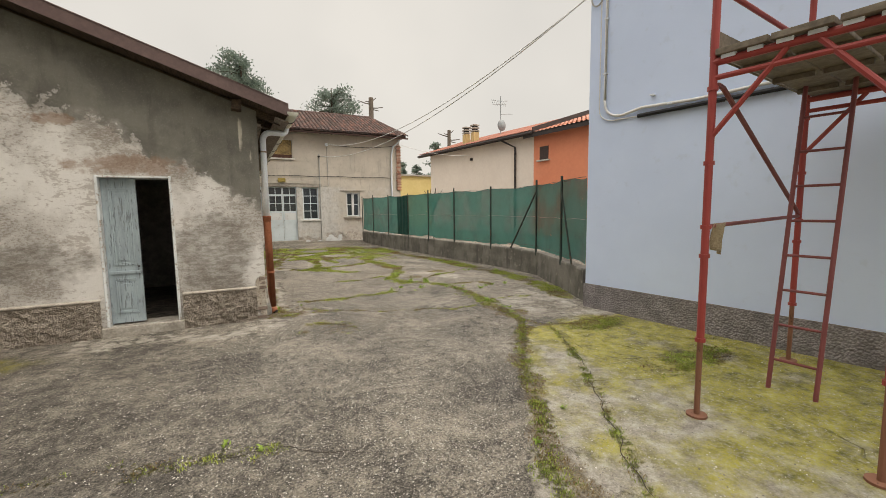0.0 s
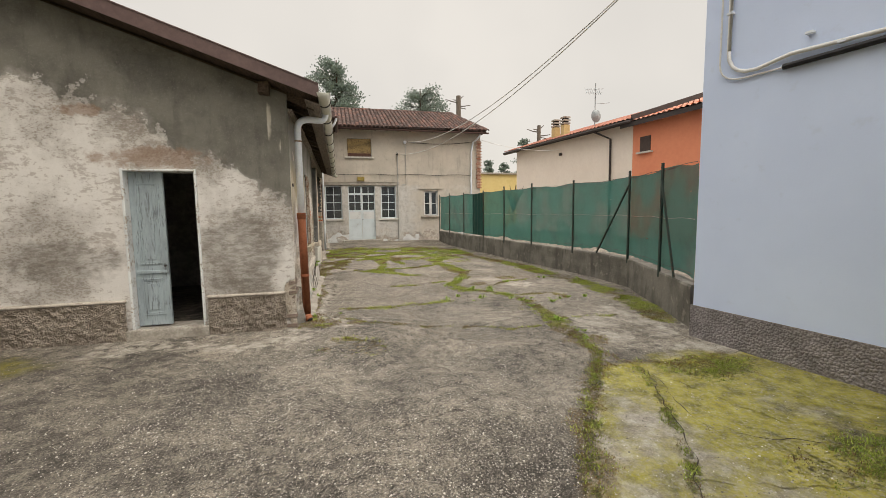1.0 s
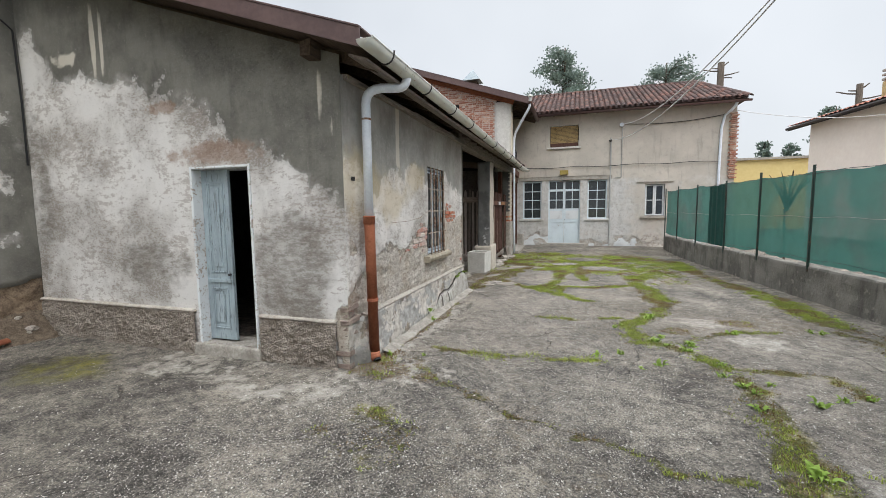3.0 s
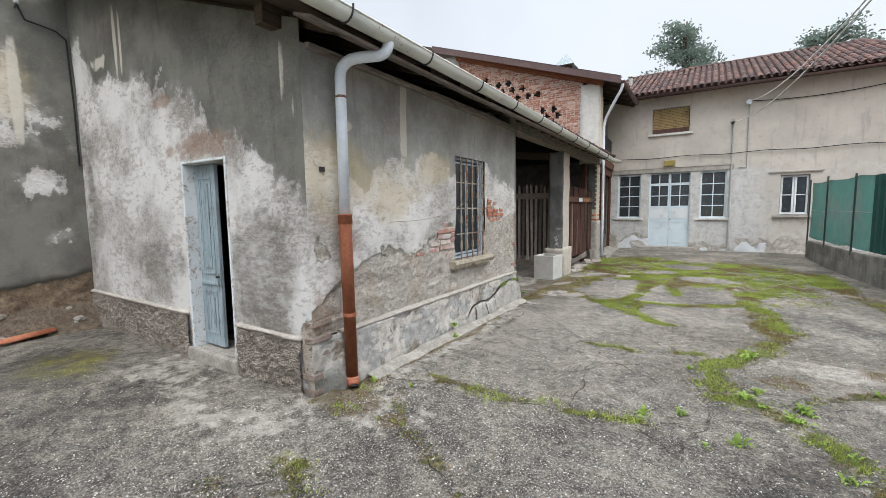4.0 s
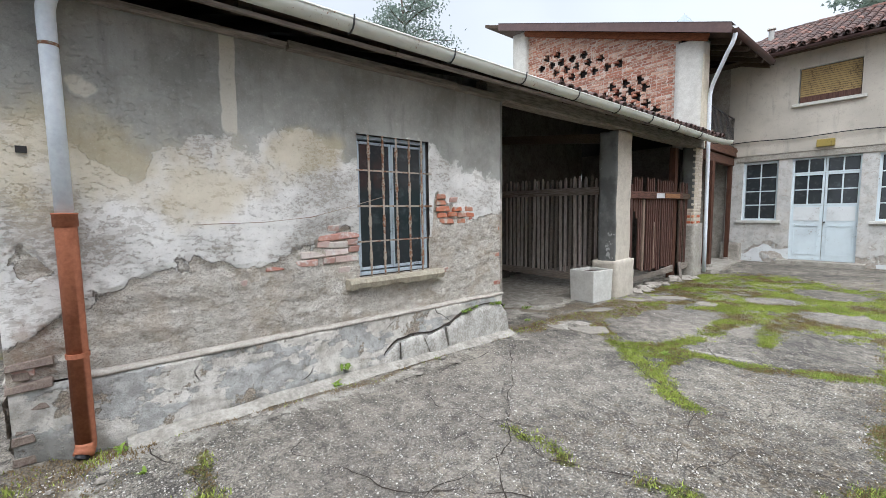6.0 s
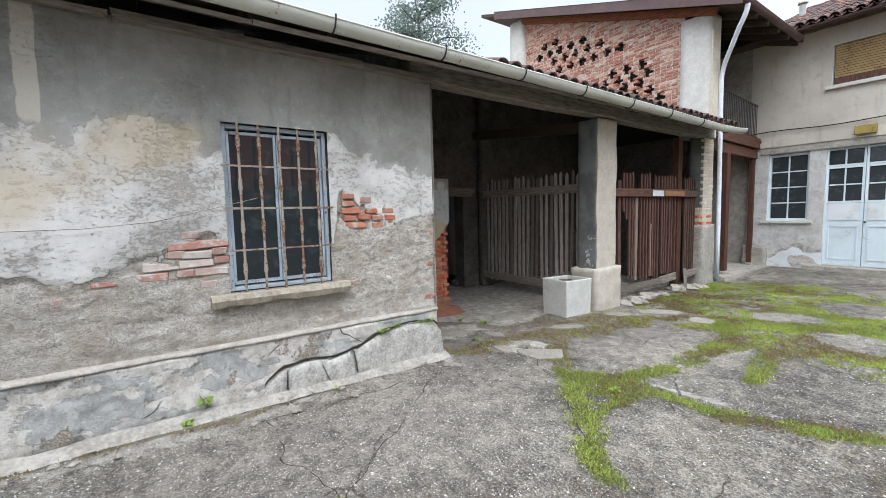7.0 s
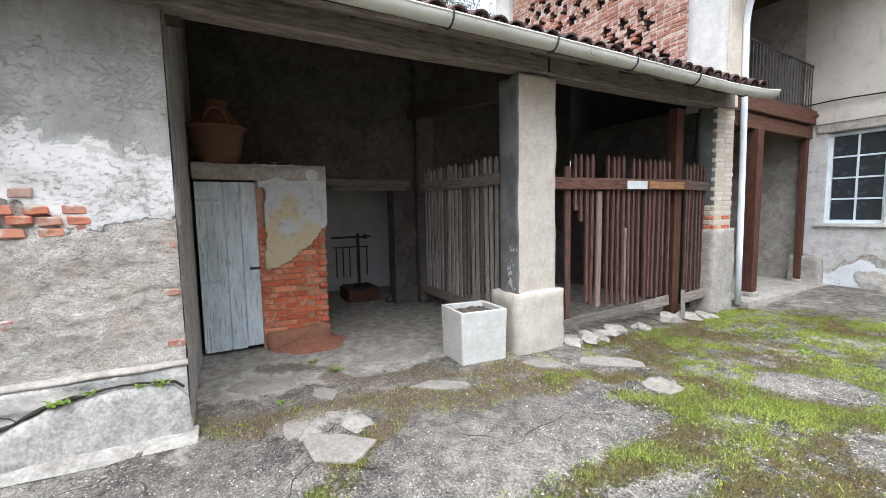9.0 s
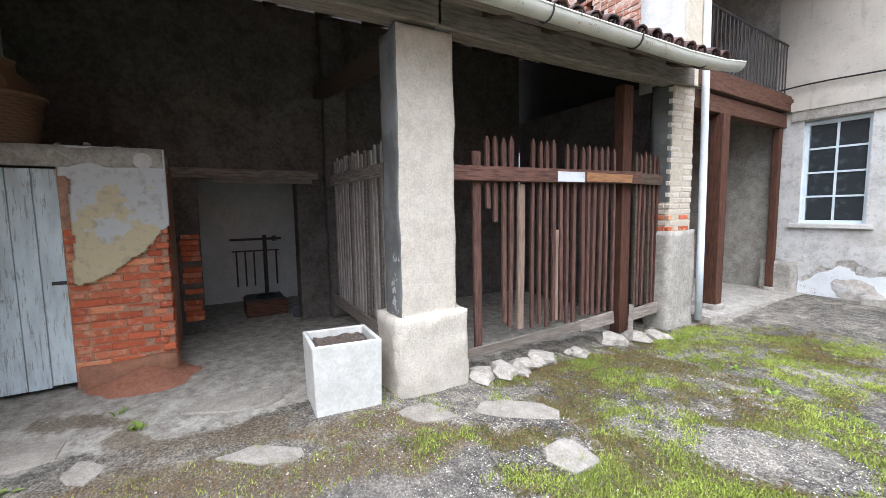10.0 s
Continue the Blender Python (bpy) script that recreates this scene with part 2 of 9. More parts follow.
def wood(name, a, b, grain=(6, 6, 0.8), rough=0.8):
    s = Shade(name)
    v = s.scaled(*grain)
    g, g2 = s.noise(9, 6, 0.6, v), s.noise(40, 4, 0.6, v)
    col = s.mix(s.span(g, 0.35, 0.68), a, b)
    col = s.mix(s.m('MULTIPLY', s.own(), 0.5), col, tuple(x * 0.5 for x in a))
    col = s.mix(s.m('MULTIPLY', s.span(g2, 0.55, 0.72), 0.6), col, tuple(x * 0.35 for x in a))
    return s.done(col, rough, s.m('ADD', g, s.m('MULTIPLY', g2, 0.6)), 0.5, 0.006, spec=0.2)


def plain(name, a, b, scale=6, rough=0.7, metal=0.0, bump=0.2, dist=0.004, spec=0.3, own=0.0):
    s = Shade(name)
    n, n2, n3 = s.noise(scale, 6, 0.6), s.noise(scale * 9, 4, 0.6), s.noise(scale * 3, 6, 0.72)
    col = s.mix(s.span(s.m('ADD', s.m('MULTIPLY', n, 0.34), s.m('ADD', s.m('MULTIPLY', n2, 0.33), s.m('MULTIPLY', n3, 0.33))), 0.36, 0.64), a, b)
    if own:
        col = s.mix(s.m('MULTIPLY', s.own(), own), col, tuple(x * 0.4 for x in a))
    return s.done(col, rough, s.m('ADD', n, s.m('MULTIPLY', n2, 0.5)), bump, dist, metal, spec)


def ground_material():
    s = Shade("weathered_asphalt")
    fine, grit, mid = s.noise(150, 4, 0.8), s.noise(60, 6, 0.8), s.noise(9, 7, 0.72)
    broad = s.noise(1.1, 5, 0.6, dist=0.4)
    tone = s.m('ADD', s.m('MULTIPLY', broad, 0.22), s.m('ADD', s.m('MULTIPLY', mid, 0.26), s.m('MULTIPLY', grit, 0.52)))
    col = s.ramp(s.span(tone, 0.41, 0.6), (0.0, rgb(58, 55, 51)), (0.35, rgb(99, 94, 87)), (0.7, rgb(134, 127, 116)), (1.0, rgb(170, 161, 146)))
    col = s.mix(s.m('MULTIPLY', s.attr("pale"), s.m('ADD', 0.35, s.m('MULTIPLY', s.span(mid, 0.38, 0.6), 0.4))), col, s.mix(grit, rgb(134, 124, 114), rgb(178, 168, 156)))
    con = s.mask("concrete", 7, 0.9, 0.08)
    ccol = s.ramp(s.span(s.m('ADD', s.m('MULTIPLY', mid, 0.6), s.m('MULTIPLY', grit, 0.4)), 0.34, 0.66), (0.0, rgb(122, 116, 107)), (0.45, rgb(158, 151, 140)), (1.0, rgb(192, 186, 175)))
    col = s.mix(con, col, ccol)
    # grit of the worn surface, dark and pale
    hard = s.m('SUBTRACT', 1.0, s.m('MULTIPLY', con, 0.6))
    col = s.mix(s.m('MULTIPLY', s.span(fine, 0.47, 0.3), s.m('MULTIPLY', hard, 0.85)), col, rgb(44, 42, 40))
    col = s.mix(s.m('MULTIPLY', s.span(fine, 0.57, 0.72), s.m('MULTIPLY', hard, 0.65)), col, rgb(160, 155, 146))
    # small aggregate set in it
    vec = s.warped(25, 0.006)
    peb = None
    for scale, part_of in ((48, 0.55), (95, 0.5)):
        pick = s.cells(scale, out="Color", vec=vec)
        size = s.m('MULTIPLY', s.m('SUBTRACT', pick, part_of), s.m('MULTIPLY', s.attr("pebble"), 1.25))
        p = s.span(s.m('SUBTRACT', s.cells(scale, vec=vec), size), 0.02, -0.06)
        p = s.m('MULTIPLY', p, s.m('GREATER_THAN', size, 0.03))
        peb = p if peb is None else s.m('MAXIMUM', peb, p)
    col = s.mix(s.m('MULTIPLY', peb, 0.85), col, s.mix(s.span(grit, 0.35, 0.65), rgb(112, 107, 99), rgb(188, 183, 174)))
    # hairline cracks
    e = s.cells(0.6, 'DISTANCE_TO_EDGE', vec=s.warped(3.5, 0.22))
    crack = s.m('MULTIPLY', s.span(e, 0.006, 0.001), s.span(s.noise(0.9, 3), 0.47, 0.56))
    crack = s.m('MULTIPLY', crack, s.span(s.noise(6, 3), 0.42, 0.56))
    col = s.mix(s.m('MULTIPLY', crack, 0.6), col, rgb(56, 52, 48))
    # dirt, algae and moss
    dirt = s.mask("dirt", 14, 1.2, 0.2)
    dcol = s.ramp(s.noise(60, 6, 0.8), (0.3, rgb(48, 41, 33)), (0.48, rgb(92, 80, 64)), (0.66, rgb(146, 131, 107)))
    col = s.mix(s.m('MULTIPLY', dirt, 0.75), col, dcol)
    yel = s.m('MULTIPLY', s.mask("algae", 3.2, 1.1, 0.22, 9), s.span(s.noise(34, 6, 0.8), 0.28, 0.56))
    ycol = s.ramp(s.noise(5, 8, 0.75), (0.32, rgb(70, 70, 26)), (0.44, rgb(124, 120, 40)), (0.56, rgb(160, 152, 54)), (0.7, rgb(184, 176, 98)))
    col = s.mix(s.m('MULTIPLY', yel, 0.9), col, ycol)
    moss = s.m('MULTIPLY', s.mask("moss", 24, 2.2, 0.12, 9), s.span(s.noise(60, 6, 0.8), 0.36, 0.5))
    mcol = s.ramp(s.noise(70, 6, 0.8), (0.32, rgb(54, 54, 32)), (0.46, rgb(102, 106, 56)), (0.62, rgb(158, 160, 88)))
    mcol = s.mix(s.m('MULTIPLY', s.span(s.noise(3.4, 7, 0.75), 0.48, 0.6), 0.7), mcol, s.mix(s.span(grit, 0.4, 0.6), rgb(84, 76, 58), rgb(144, 134, 104)))
    col = s.mix(s.m('MULTIPLY', moss, 0.92), col, mcol)
    wet = s.mask("damp", 4, 0.8, 0.3)
    col = s.mix(s.m('MULTIPLY', wet, 0.5), col, rgb(50, 48, 44))
    h = s.m('ADD', s.m('MULTIPLY', fine, 0.6), s.m('ADD', s.m('MULTIPLY', grit, 0.9), s.m('MULTIPLY', mid, 0.6)))
    h = s.m('ADD', h, s.m('MULTIPLY', peb, 0.6))
    h = s.m('ADD', h, s.m('MULTIPLY', s.m('MULTIPLY', moss, s.noise(60, 5, 0.8)), 3.5))
    h = s.m('SUBTRACT', h, s.m('MULTIPLY', crack, 2.0))
    return s.done(col, 0.88, h, 1.0, 0.014, spec=0.2)


def plaster_material(name, coat_a, coat_b, white_a, white_b, fleck):
    """Old limewash: a grey coat over white, worn through to rough brown render."""
    s = Shade(name)
    fine, mid, big = s.noise(75, 5, 0.78), s.noise(9, 8, 0.72), s.noise(1.4, 6, 0.66)
    lay = s.noise(7, 8, 0.75, s.scaled(1.0, 1.0, 3.0))
    # limewash, thin and flaking in small scales
    white = s.mix(s.span(big, 0.38, 0.62), white_a, white_b)
    thin = s.m('ADD', s.m('MULTIPLY', lay, 0.6), s.m('MULTIPLY', big, 0.4))
    white = s.mix(s.m('MULTIPLY', s.span(thin, 0.5, 0.62), 0.25), white, fleck)
    flk = s.noise(11, 9, 0.76, s.scaled(1.0, 1.0, 2.0))
    flk = s.span(s.m('ADD', flk, s.m('MULTIPLY', s.m('SUBTRACT', s.noise(1.9, 3), 0.5), 0.5)), 0.555, 0.57)
    white = s.mix(s.m('MULTIPLY', flk, 0.5), white, tuple(x * 0.9 for x in fleck))
    chip = s.noise(24, 7, 0.78, s.scaled(1.0, 1.0, 1.8))
    chips = s.span(s.m('ADD', chip, s.m('MULTIPLY', s.m('SUBTRACT', big, 0.5), 0.6)), 0.56, 0.6)
    white = s.mix(s.m('MULTIPLY', chips, 0.6), white, tuple(x * 0.8 for x in fleck))
    # grey coat, blotched, with drips
    grey = s.mix(s.span(s.noise(1.7, 6, 0.65), 0.36, 0.64), coat_a, coat_b)
    grey = s.mix(s.m('MULTIPLY', s.span(s.noise(16, 7, 0.78), 0.55, 0.68), 0.3), grey, tuple(min(1, x * 1.5) for x in coat_a))
    grey = s.mix(s.m('MULTIPLY', s.span(s.noise(3, 6, 0.65, s.scaled(2.5, 2.5, 0.45)), 0.52, 0.7), 0.35), grey, tuple(x * 0.62 for x in coat_b))
    # bare render: sand and lime, shade of broken layer edges put into the colour
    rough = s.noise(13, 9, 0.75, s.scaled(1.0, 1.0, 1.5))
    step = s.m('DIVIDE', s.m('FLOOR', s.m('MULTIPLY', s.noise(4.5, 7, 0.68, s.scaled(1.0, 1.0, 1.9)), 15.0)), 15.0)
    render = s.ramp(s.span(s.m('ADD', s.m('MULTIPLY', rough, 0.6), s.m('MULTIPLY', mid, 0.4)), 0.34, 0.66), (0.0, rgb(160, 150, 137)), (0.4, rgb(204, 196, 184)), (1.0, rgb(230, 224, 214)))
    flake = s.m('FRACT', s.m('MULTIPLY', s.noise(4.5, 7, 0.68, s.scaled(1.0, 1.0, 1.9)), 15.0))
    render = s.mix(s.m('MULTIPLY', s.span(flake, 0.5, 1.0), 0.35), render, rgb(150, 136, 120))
    # shadow line of each layer edge, drawn as a dark colour
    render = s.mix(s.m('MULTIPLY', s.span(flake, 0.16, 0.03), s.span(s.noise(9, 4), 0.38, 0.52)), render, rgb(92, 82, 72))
    render = s.mix(s.m('MULTIPLY', s.span(fine, 0.54, 0.7), 0.5), render, rgb(118, 108, 97))
    render = s.mix(s.m('MULTIPLY', s.span(s.noise(2.4, 6, 0.68), 0.48, 0.6), 0.35), render, rgb(176, 158, 134))
    k_soft = s.mask("coat", 3.2, 1.1, 0.22, 8)
    k_hard = s.mask("coat", 7.0, 1.2, 0.03, 9)
    k_grey = s.m('ADD', s.m('MULTIPLY', k_hard, 0.55), s.m('MULTIPLY', k_soft, 0.45))
    k_ren = s.mask("bare", 7.0, 0.9, 0.03, 9)
    col = s.mix(k_grey, white, grey)
    och = s.mask("ochre", 4, 0.9, 0.3)
    col = s.mix(s.m('MULTIPLY', och, 0.5), col, s.mix(mid, rgb(204, 190, 150), rgb(176, 154, 112)))
    stain = s.mask("stain", 4.0, 0.95, 0.14, 9)
    col = s.mix(s.m('MULTIPLY', stain, s.m('ADD', 0.35, s.m('MULTIPLY', s.span(lay, 0.4, 0.6), 0.4))), col, s.mix(mid, rgb(96, 90, 83), rgb(138, 131, 122)))
    col = s.mix(k_ren, col, render)
    rust = s.mask("rust", 12, 1.3, 0.2)
    col = s.mix(s.m('MULTIPLY', rust, 0.6), col, rgb(142, 114, 94))
    run = s.mask("streak", 7, 0.7, 0.18)
    col = s.mix(s.m('MULTIPLY', run, 0.8), col, rgb(206, 199, 184))
    spots = s.noise(75, 5, 0.85)
    col = s.mix(s.m('MULTIPLY', s.span(spots, 0.56, 0.7), 0.35), col, rgb(96, 90, 82))
    col = s.mix(s.m('MULTIPLY', s.span(spots, 0.44, 0.3), 0.3), col, rgb(222, 217, 208))
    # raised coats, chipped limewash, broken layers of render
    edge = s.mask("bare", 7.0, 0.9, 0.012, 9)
    # dark line along the broken plaster edge, painted as its shadow
    edge_shade = s.m('MULTIPLY', s.m('SUBTRACT', 1.0, s.m('ABSOLUTE', s.m('SUBTRACT', s.m('MULTIPLY', k_ren, 2.0), 1.0))), s.span(s.noise(5, 3), 0.4, 0.55))
    col = s.mix(s.m('MULTIPLY', edge_shade, 0.7), col, rgb(84, 76, 68))
    h = s.m('ADD', s.m('MULTIPLY', fine, s.m('ADD', 0.15, s.m('MULTIPLY', k_ren, 0.5))), s.m('MULTIPLY', lay, 0.35))
    h = s.m('SUBTRACT', h, s.m('MULTIPLY', chips, 0.12))
    h = s.m('SUBTRACT', h, s.m('MULTIPLY', edge, 0.9))
    h = s.m('ADD', h, s.m('MULTIPLY', k_hard, 0.12))
    h = s.m('ADD', h, s.m('MULTIPLY', k_ren, s.m('ADD', s.m('MULTIPLY', step, 6.0), s.m('MULTIPLY', rough, 1.6))))
    return s.done(col, 0.9, h, 1.0, 0.016, spec=0.12)


def cement_material(name):
    """Patched plinth: smooth grey cement, flaked away to a paler rough coat."""
    s = Shade(name)
    fine, mid, big = s.noise(80, 5, 0.75), s.noise(10, 8, 0.7), s.noise(2.2, 7, 0.68, s.scaled(1, 1, 1.8))
    col = s.mix(s.span(mid, 0.38, 0.64), rgb(212, 206, 197), rgb(180, 173, 162))
    patch = s.span(big, 0.505, 0.52)
    col = s.mix(patch, col, s.mix(s.span(mid, 0.4, 0.62), rgb(182, 180, 175), rgb(154, 151, 146)))
    worn = s.span(s.noise(3.4, 8, 0.72), 0.57, 0.6)
    col = s.mix(worn, col, s.mix(s.span(fine, 0.4, 0.6), rgb(178, 166, 150), rgb(130, 119, 106)))
    low = s.mask("stain", 6, 1.2, 0.25)
    col = s.mix(s.m('MULTIPLY', low, 0.6), col, rgb(98, 94, 86))
    col = s.mix(s.m('MULTIPLY', s.span(fine, 0.56, 0.7), 0.5), col, rgb(104, 97, 88))
    e = s.cells(1.1, 'DISTANCE_TO_EDGE', vec=s.warped(3, 0.5))
    crack = s.m('MULTIPLY', s.span(e, 0.012, 0.003), s.span(s.noise(1.3, 2), 0.5, 0.56))
    col = s.mix(s.m('MULTIPLY', crack, 0.8), col, rgb(60, 55, 50))
    h = s.m('ADD', s.m('MULTIPLY', fine, 0.5), s.m('ADD', s.m('MULTIPLY', mid, 0.7), s.m('MULTIPLY', patch, 0.6)))
    h = s.m('SUBTRACT', h, s.m('ADD', s.m('MULTIPLY', worn, 0.7), crack))
    return s.done(col, 0.9, h, 0.9, 0.014, spec=0.12)


def roughcast(name, a, b, scale=55):
    s = Shade(name)
    c = s.cells(scale, vec=s.warped(20, 0.02))
    n = s.noise(5, 5)
    col = s.mix(s.span(n, 0.35, 0.68), a, b)
    col = s.mix(s.m('MULTIPLY', s.span(c, 0.3, 0.7), 0.5), col, tuple(x * 0.45 for x in a))
    return s.done(col, 0.9, s.m('SUBTRACT', s.m('MULTIPLY', s.noise(30, 4), 0.6), c), 0.9, 0.02, spec=0.15)


def brick_material(name, a, b, c, mortar, dust=0.4, joined=False):
    s = Shade(name)
    r = s.island() if joined else s.own()
    col = s.ramp(r, (0.0, a), (0.5, b), (1.0, c))
    n = s.noise(30, 5, 0.7)
    col = s.mix(s.m('MULTIPLY', s.span(n, 0.45, 0.75), 0.5), col, tuple(x * 0.5 for x in a))
    col = s.mix(s.m('MULTIPLY', s.span(s.noise(12, 5), 0.5, 0.68), dust), col, mortar)
    return s.done(col, 0.9, n, 0.6, 0.008, spec=0.12)


def leaf(name, a, b, both=0.35, own=True):
    s = Shade(name)
    col = s.mix(s.island(), a, b)
    col = s.mix(s.m('MULTIPLY', s.span(s.noise(1.7, 4), 0.42, 0.62), 0.4), col, tuple(x * 0.55 for x in a))
    return s.done(col, 0.65, spec=0.25, both=both)


def chips_material(name):
    s = Shade(name)
    col = s.ramp(s.island(), (0.0, rgb(92, 88, 82)), (0.4, rgb(140, 134, 125)), (0.75, rgb(184, 178, 168)), (1.0, rgb(216, 211, 202)))
    return s.done(col, 0.85, s.noise(200, 3), 0.3, 0.002, spec=0.2)


def pier_coat(name):
    """A grey wash, flaked off in small patches; shade of its face darkens the colour."""
    s = Shade(name)
    col = s.mix(s.span(s.noise(2.5, 6, 0.65), 0.38, 0.62), rgb(124, 124, 121), rgb(98, 98, 96))
    gone = s.span(s.m('ADD', s.noise(6, 8, 0.72), s.m('MULTIPLY', s.m('SUBTRACT', 1.2, s.axis(2)), 0.06)), 0.6, 0.615)
    col = s.mix(gone, col, s.mix(s.noise(30, 4), rgb(196, 198, 198), rgb(160, 156, 148)))
    return s.done(col, 0.9, s.m('SUBTRACT', s.noise(40, 4), gone), 0.4, 0.006, spec=0.15)


def glass(name, tint=(0.035, 0.04, 0.043)):
    s = Shade(name)
    n = s.noise(3, 2)
    return s.done(s.mix(s.span(s.noise(9, 4), 0.5, 0.8), tint, tuple(x * 2.2 for x in tint)), 0.08, n, 0.05, 0.01, spec=0.5)


GROUND = ground_material()
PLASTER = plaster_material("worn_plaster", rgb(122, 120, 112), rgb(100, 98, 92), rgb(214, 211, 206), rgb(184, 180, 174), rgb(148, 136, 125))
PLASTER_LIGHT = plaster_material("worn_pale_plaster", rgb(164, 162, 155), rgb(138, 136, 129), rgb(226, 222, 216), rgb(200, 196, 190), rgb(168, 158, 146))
CEMENT = cement_material("patched_cement")
PEBBLEDASH = roughcast("pebbledash_plinth", rgb(164, 154, 142), rgb(132, 122, 111))
DASH_GREY = roughcast("grey_roughcast", rgb(158, 152, 152), rgb(128, 123, 123), 40)
CAP = plain("plinth_cap", rgb(192, 185, 174), rgb(150, 141, 130), 12, 0.9, bump=0.9, dist=0.01)
CONCRETE = plain("old_concrete", rgb(178, 172, 162), rgb(130, 124, 115), 4, 0.88, bump=0.6, dist=0.01)
CONCRETE_PALE = plain("pale_cement", rgb(208, 206, 199), rgb(184, 181, 173), 5, 0.85, bump=0.4, dist=0.006)
PIER_PLASTER = plain("pier_plaster", rgb(204, 195, 181), rgb(176, 167, 153), 7, 0.9, bump=1.0, dist=0.016)
PIER_COAT = pier_coat("flaking_shaded_grey_coat")
# interior plaster: the shade indoors is put into this dark base colour
DARK_PLASTER = plain("shaded_plaster", rgb(112, 106, 100), rgb(72, 67, 63), 3, 0.92, bump=0.5, dist=0.01)
RED_BRICK = brick_material("red_brick", rgb(206, 112, 78), rgb(176, 92, 66), rgb(222, 150, 112), rgb(204, 168, 142), 0.6)
BARN_COLOURS = (rgb(178, 124, 102), rgb(146, 98, 82), rgb(198, 166, 146), rgb(194, 182, 168), 0.9)
BARN_BRICK = brick_material("faded_brick", *BARN_COLOURS)
BARN_BRICK_JOINED = brick_material("faded_brick_courses", *BARN_COLOURS, joined=True)
PINK_BRICK = brick_material("limewashed_brick", rgb(182, 140, 128), rgb(200, 190, 180), rgb(176, 116, 98), rgb(204, 198, 190), 1.0)
DUSTY_BRICK = brick_material("dusty_red_brick", rgb(196, 122, 92), rgb(180, 134, 116), rgb(204, 146, 118), rgb(190, 178, 164), 1.0)
PALE_BRICK = brick_material("pale_brick", rgb(204, 194, 180), rgb(190, 178, 162), rgb(210, 202, 190), rgb(200, 193, 182), 0.8)
BARN_MORTAR = plain("pale_lime_mortar", rgb(204, 190, 178), rgb(158, 142, 130), 9, 0.95, bump=0.6, dist=0.01)
MORTAR = plain("lime_mortar", rgb(152, 140, 130), rgb(116, 104, 96), 14, 0.95, bump=0.6, dist=0.01)
TILE_COLOURS = (rgb(92, 72, 67), rgb(70, 59, 57), rgb(116, 84, 74), rgb(104, 97, 92), 0.85)
TILE = brick_material("terracotta_tile", *TILE_COLOURS)
TILE_JOINED = brick_material("terracotta_tile_rows", *TILE_COLOURS, joined=True)
TILE_RED = brick_material("new_roof_tile", rgb(176, 122, 104), rgb(164, 112, 96), rgb(186, 134, 116), rgb(166, 130, 118), 0.4)
SHEET_BROWN = plain("brown_sheet_metal", rgb(98, 78, 74), rgb(80, 62, 60), 2, 0.45, 0.0, 0.1, spec=0.4)
GUTTER = painted("weathered_zinc", rgb(208, 208, 198), rgb(140, 112, 92), 0.2, 0.55, 0.35, 0.35)
PVC_WHITE = plain("white_pipe", rgb(234, 240, 246), rgb(214, 220, 228), 4, 0.4, spec=0.45, bump=0.05)
CONDUIT = plain("pale_conduit", rgb(224, 224, 222), rgb(200, 200, 198), 4, 0.45, spec=0.4, bump=0.05)
PVC_GREY = plain("grey_pipe", rgb(176, 176, 172), rgb(150, 150, 146), 4, 0.45, spec=0.4, bump=0.05)
PIPE_RUST = plain("terracotta_pipe", rgb(176, 112, 82), rgb(142, 86, 62), 5, 0.65, bump=0.15)
WOOD_GREY = wood("silvered_wood", rgb(150, 140, 130), rgb(108, 98, 90), (5, 0.6, 5))
WOOD_DARK = wood("dark_old_beam", rgb(98, 84, 72), rgb(62, 52, 45), (5, 0.6, 5))
WOOD_PICKET = wood("weathered_picket", rgb(206, 196, 186), rgb(146, 132, 122), (7, 7, 0.7))
WOOD_RED = wood("red_brown_picket", rgb(114, 84, 74), rgb(68, 50, 45), (7, 7, 0.7))
WOOD_RAIL = wood("weathered_rail", rgb(176, 164, 152), rgb(122, 109, 100), (0.7, 7, 7))
WOOD_RED_RAIL = wood("red_brown_rail", rgb(116, 84, 72), rgb(72, 52, 46), (7, 0.7, 7))
WOOD_PALING = wood("bleached_paling", rgb(158, 136, 120), rgb(112, 92, 80), (7, 7, 0.7))
WOOD_BEAM = wood("brown_beam", rgb(106, 76, 62), rgb(70, 48, 38), (6, 0.6, 6))
WOOD_POST = wood("brown_post", rgb(100, 68, 54), rgb(66, 45, 37), (6, 6, 0.6))
DOOR_BLUE = board_paint("old_blue_paint", rgb(160, 173, 178), rgb(98, 104, 106))
DOOR_BLUE_PALE = painted("pale_blue_paint", rgb(206, 216, 220), rgb(150, 142, 130), 0.14, 0.55, 0.3, 0.3)
DOOR_PLANK = board_paint("worn_pale_blue_paint", rgb(212, 222, 226), rgb(150, 150, 144))
FRAME_BLUE = painted("blue_grey_paint", rgb(182, 192, 200), rgb(120, 112, 104), 0.25, 0.6)
WHITE_PAINT = painted("white_paint", rgb(214, 216, 216), rgb(150, 142, 132), 0.2, 0.6)
IRON = painted("rusty_iron", rgb(164, 152, 138), rgb(124, 86, 62), 0.45, 0.7)
IRON_DARK = painted("dark_iron", rgb(58, 56, 56), rgb(70, 50, 42), 0.3, 0.6)
BLACK = plain("black_rubber", rgb(34, 34, 36), rgb(22, 22, 24), 5, 0.5)
# dark sheet colour that stands for shade behind windows, slats and openings
DARK_IN = plain("interior_shade", rgb(58, 56, 54), rgb(42, 40, 40), 3, 0.9)
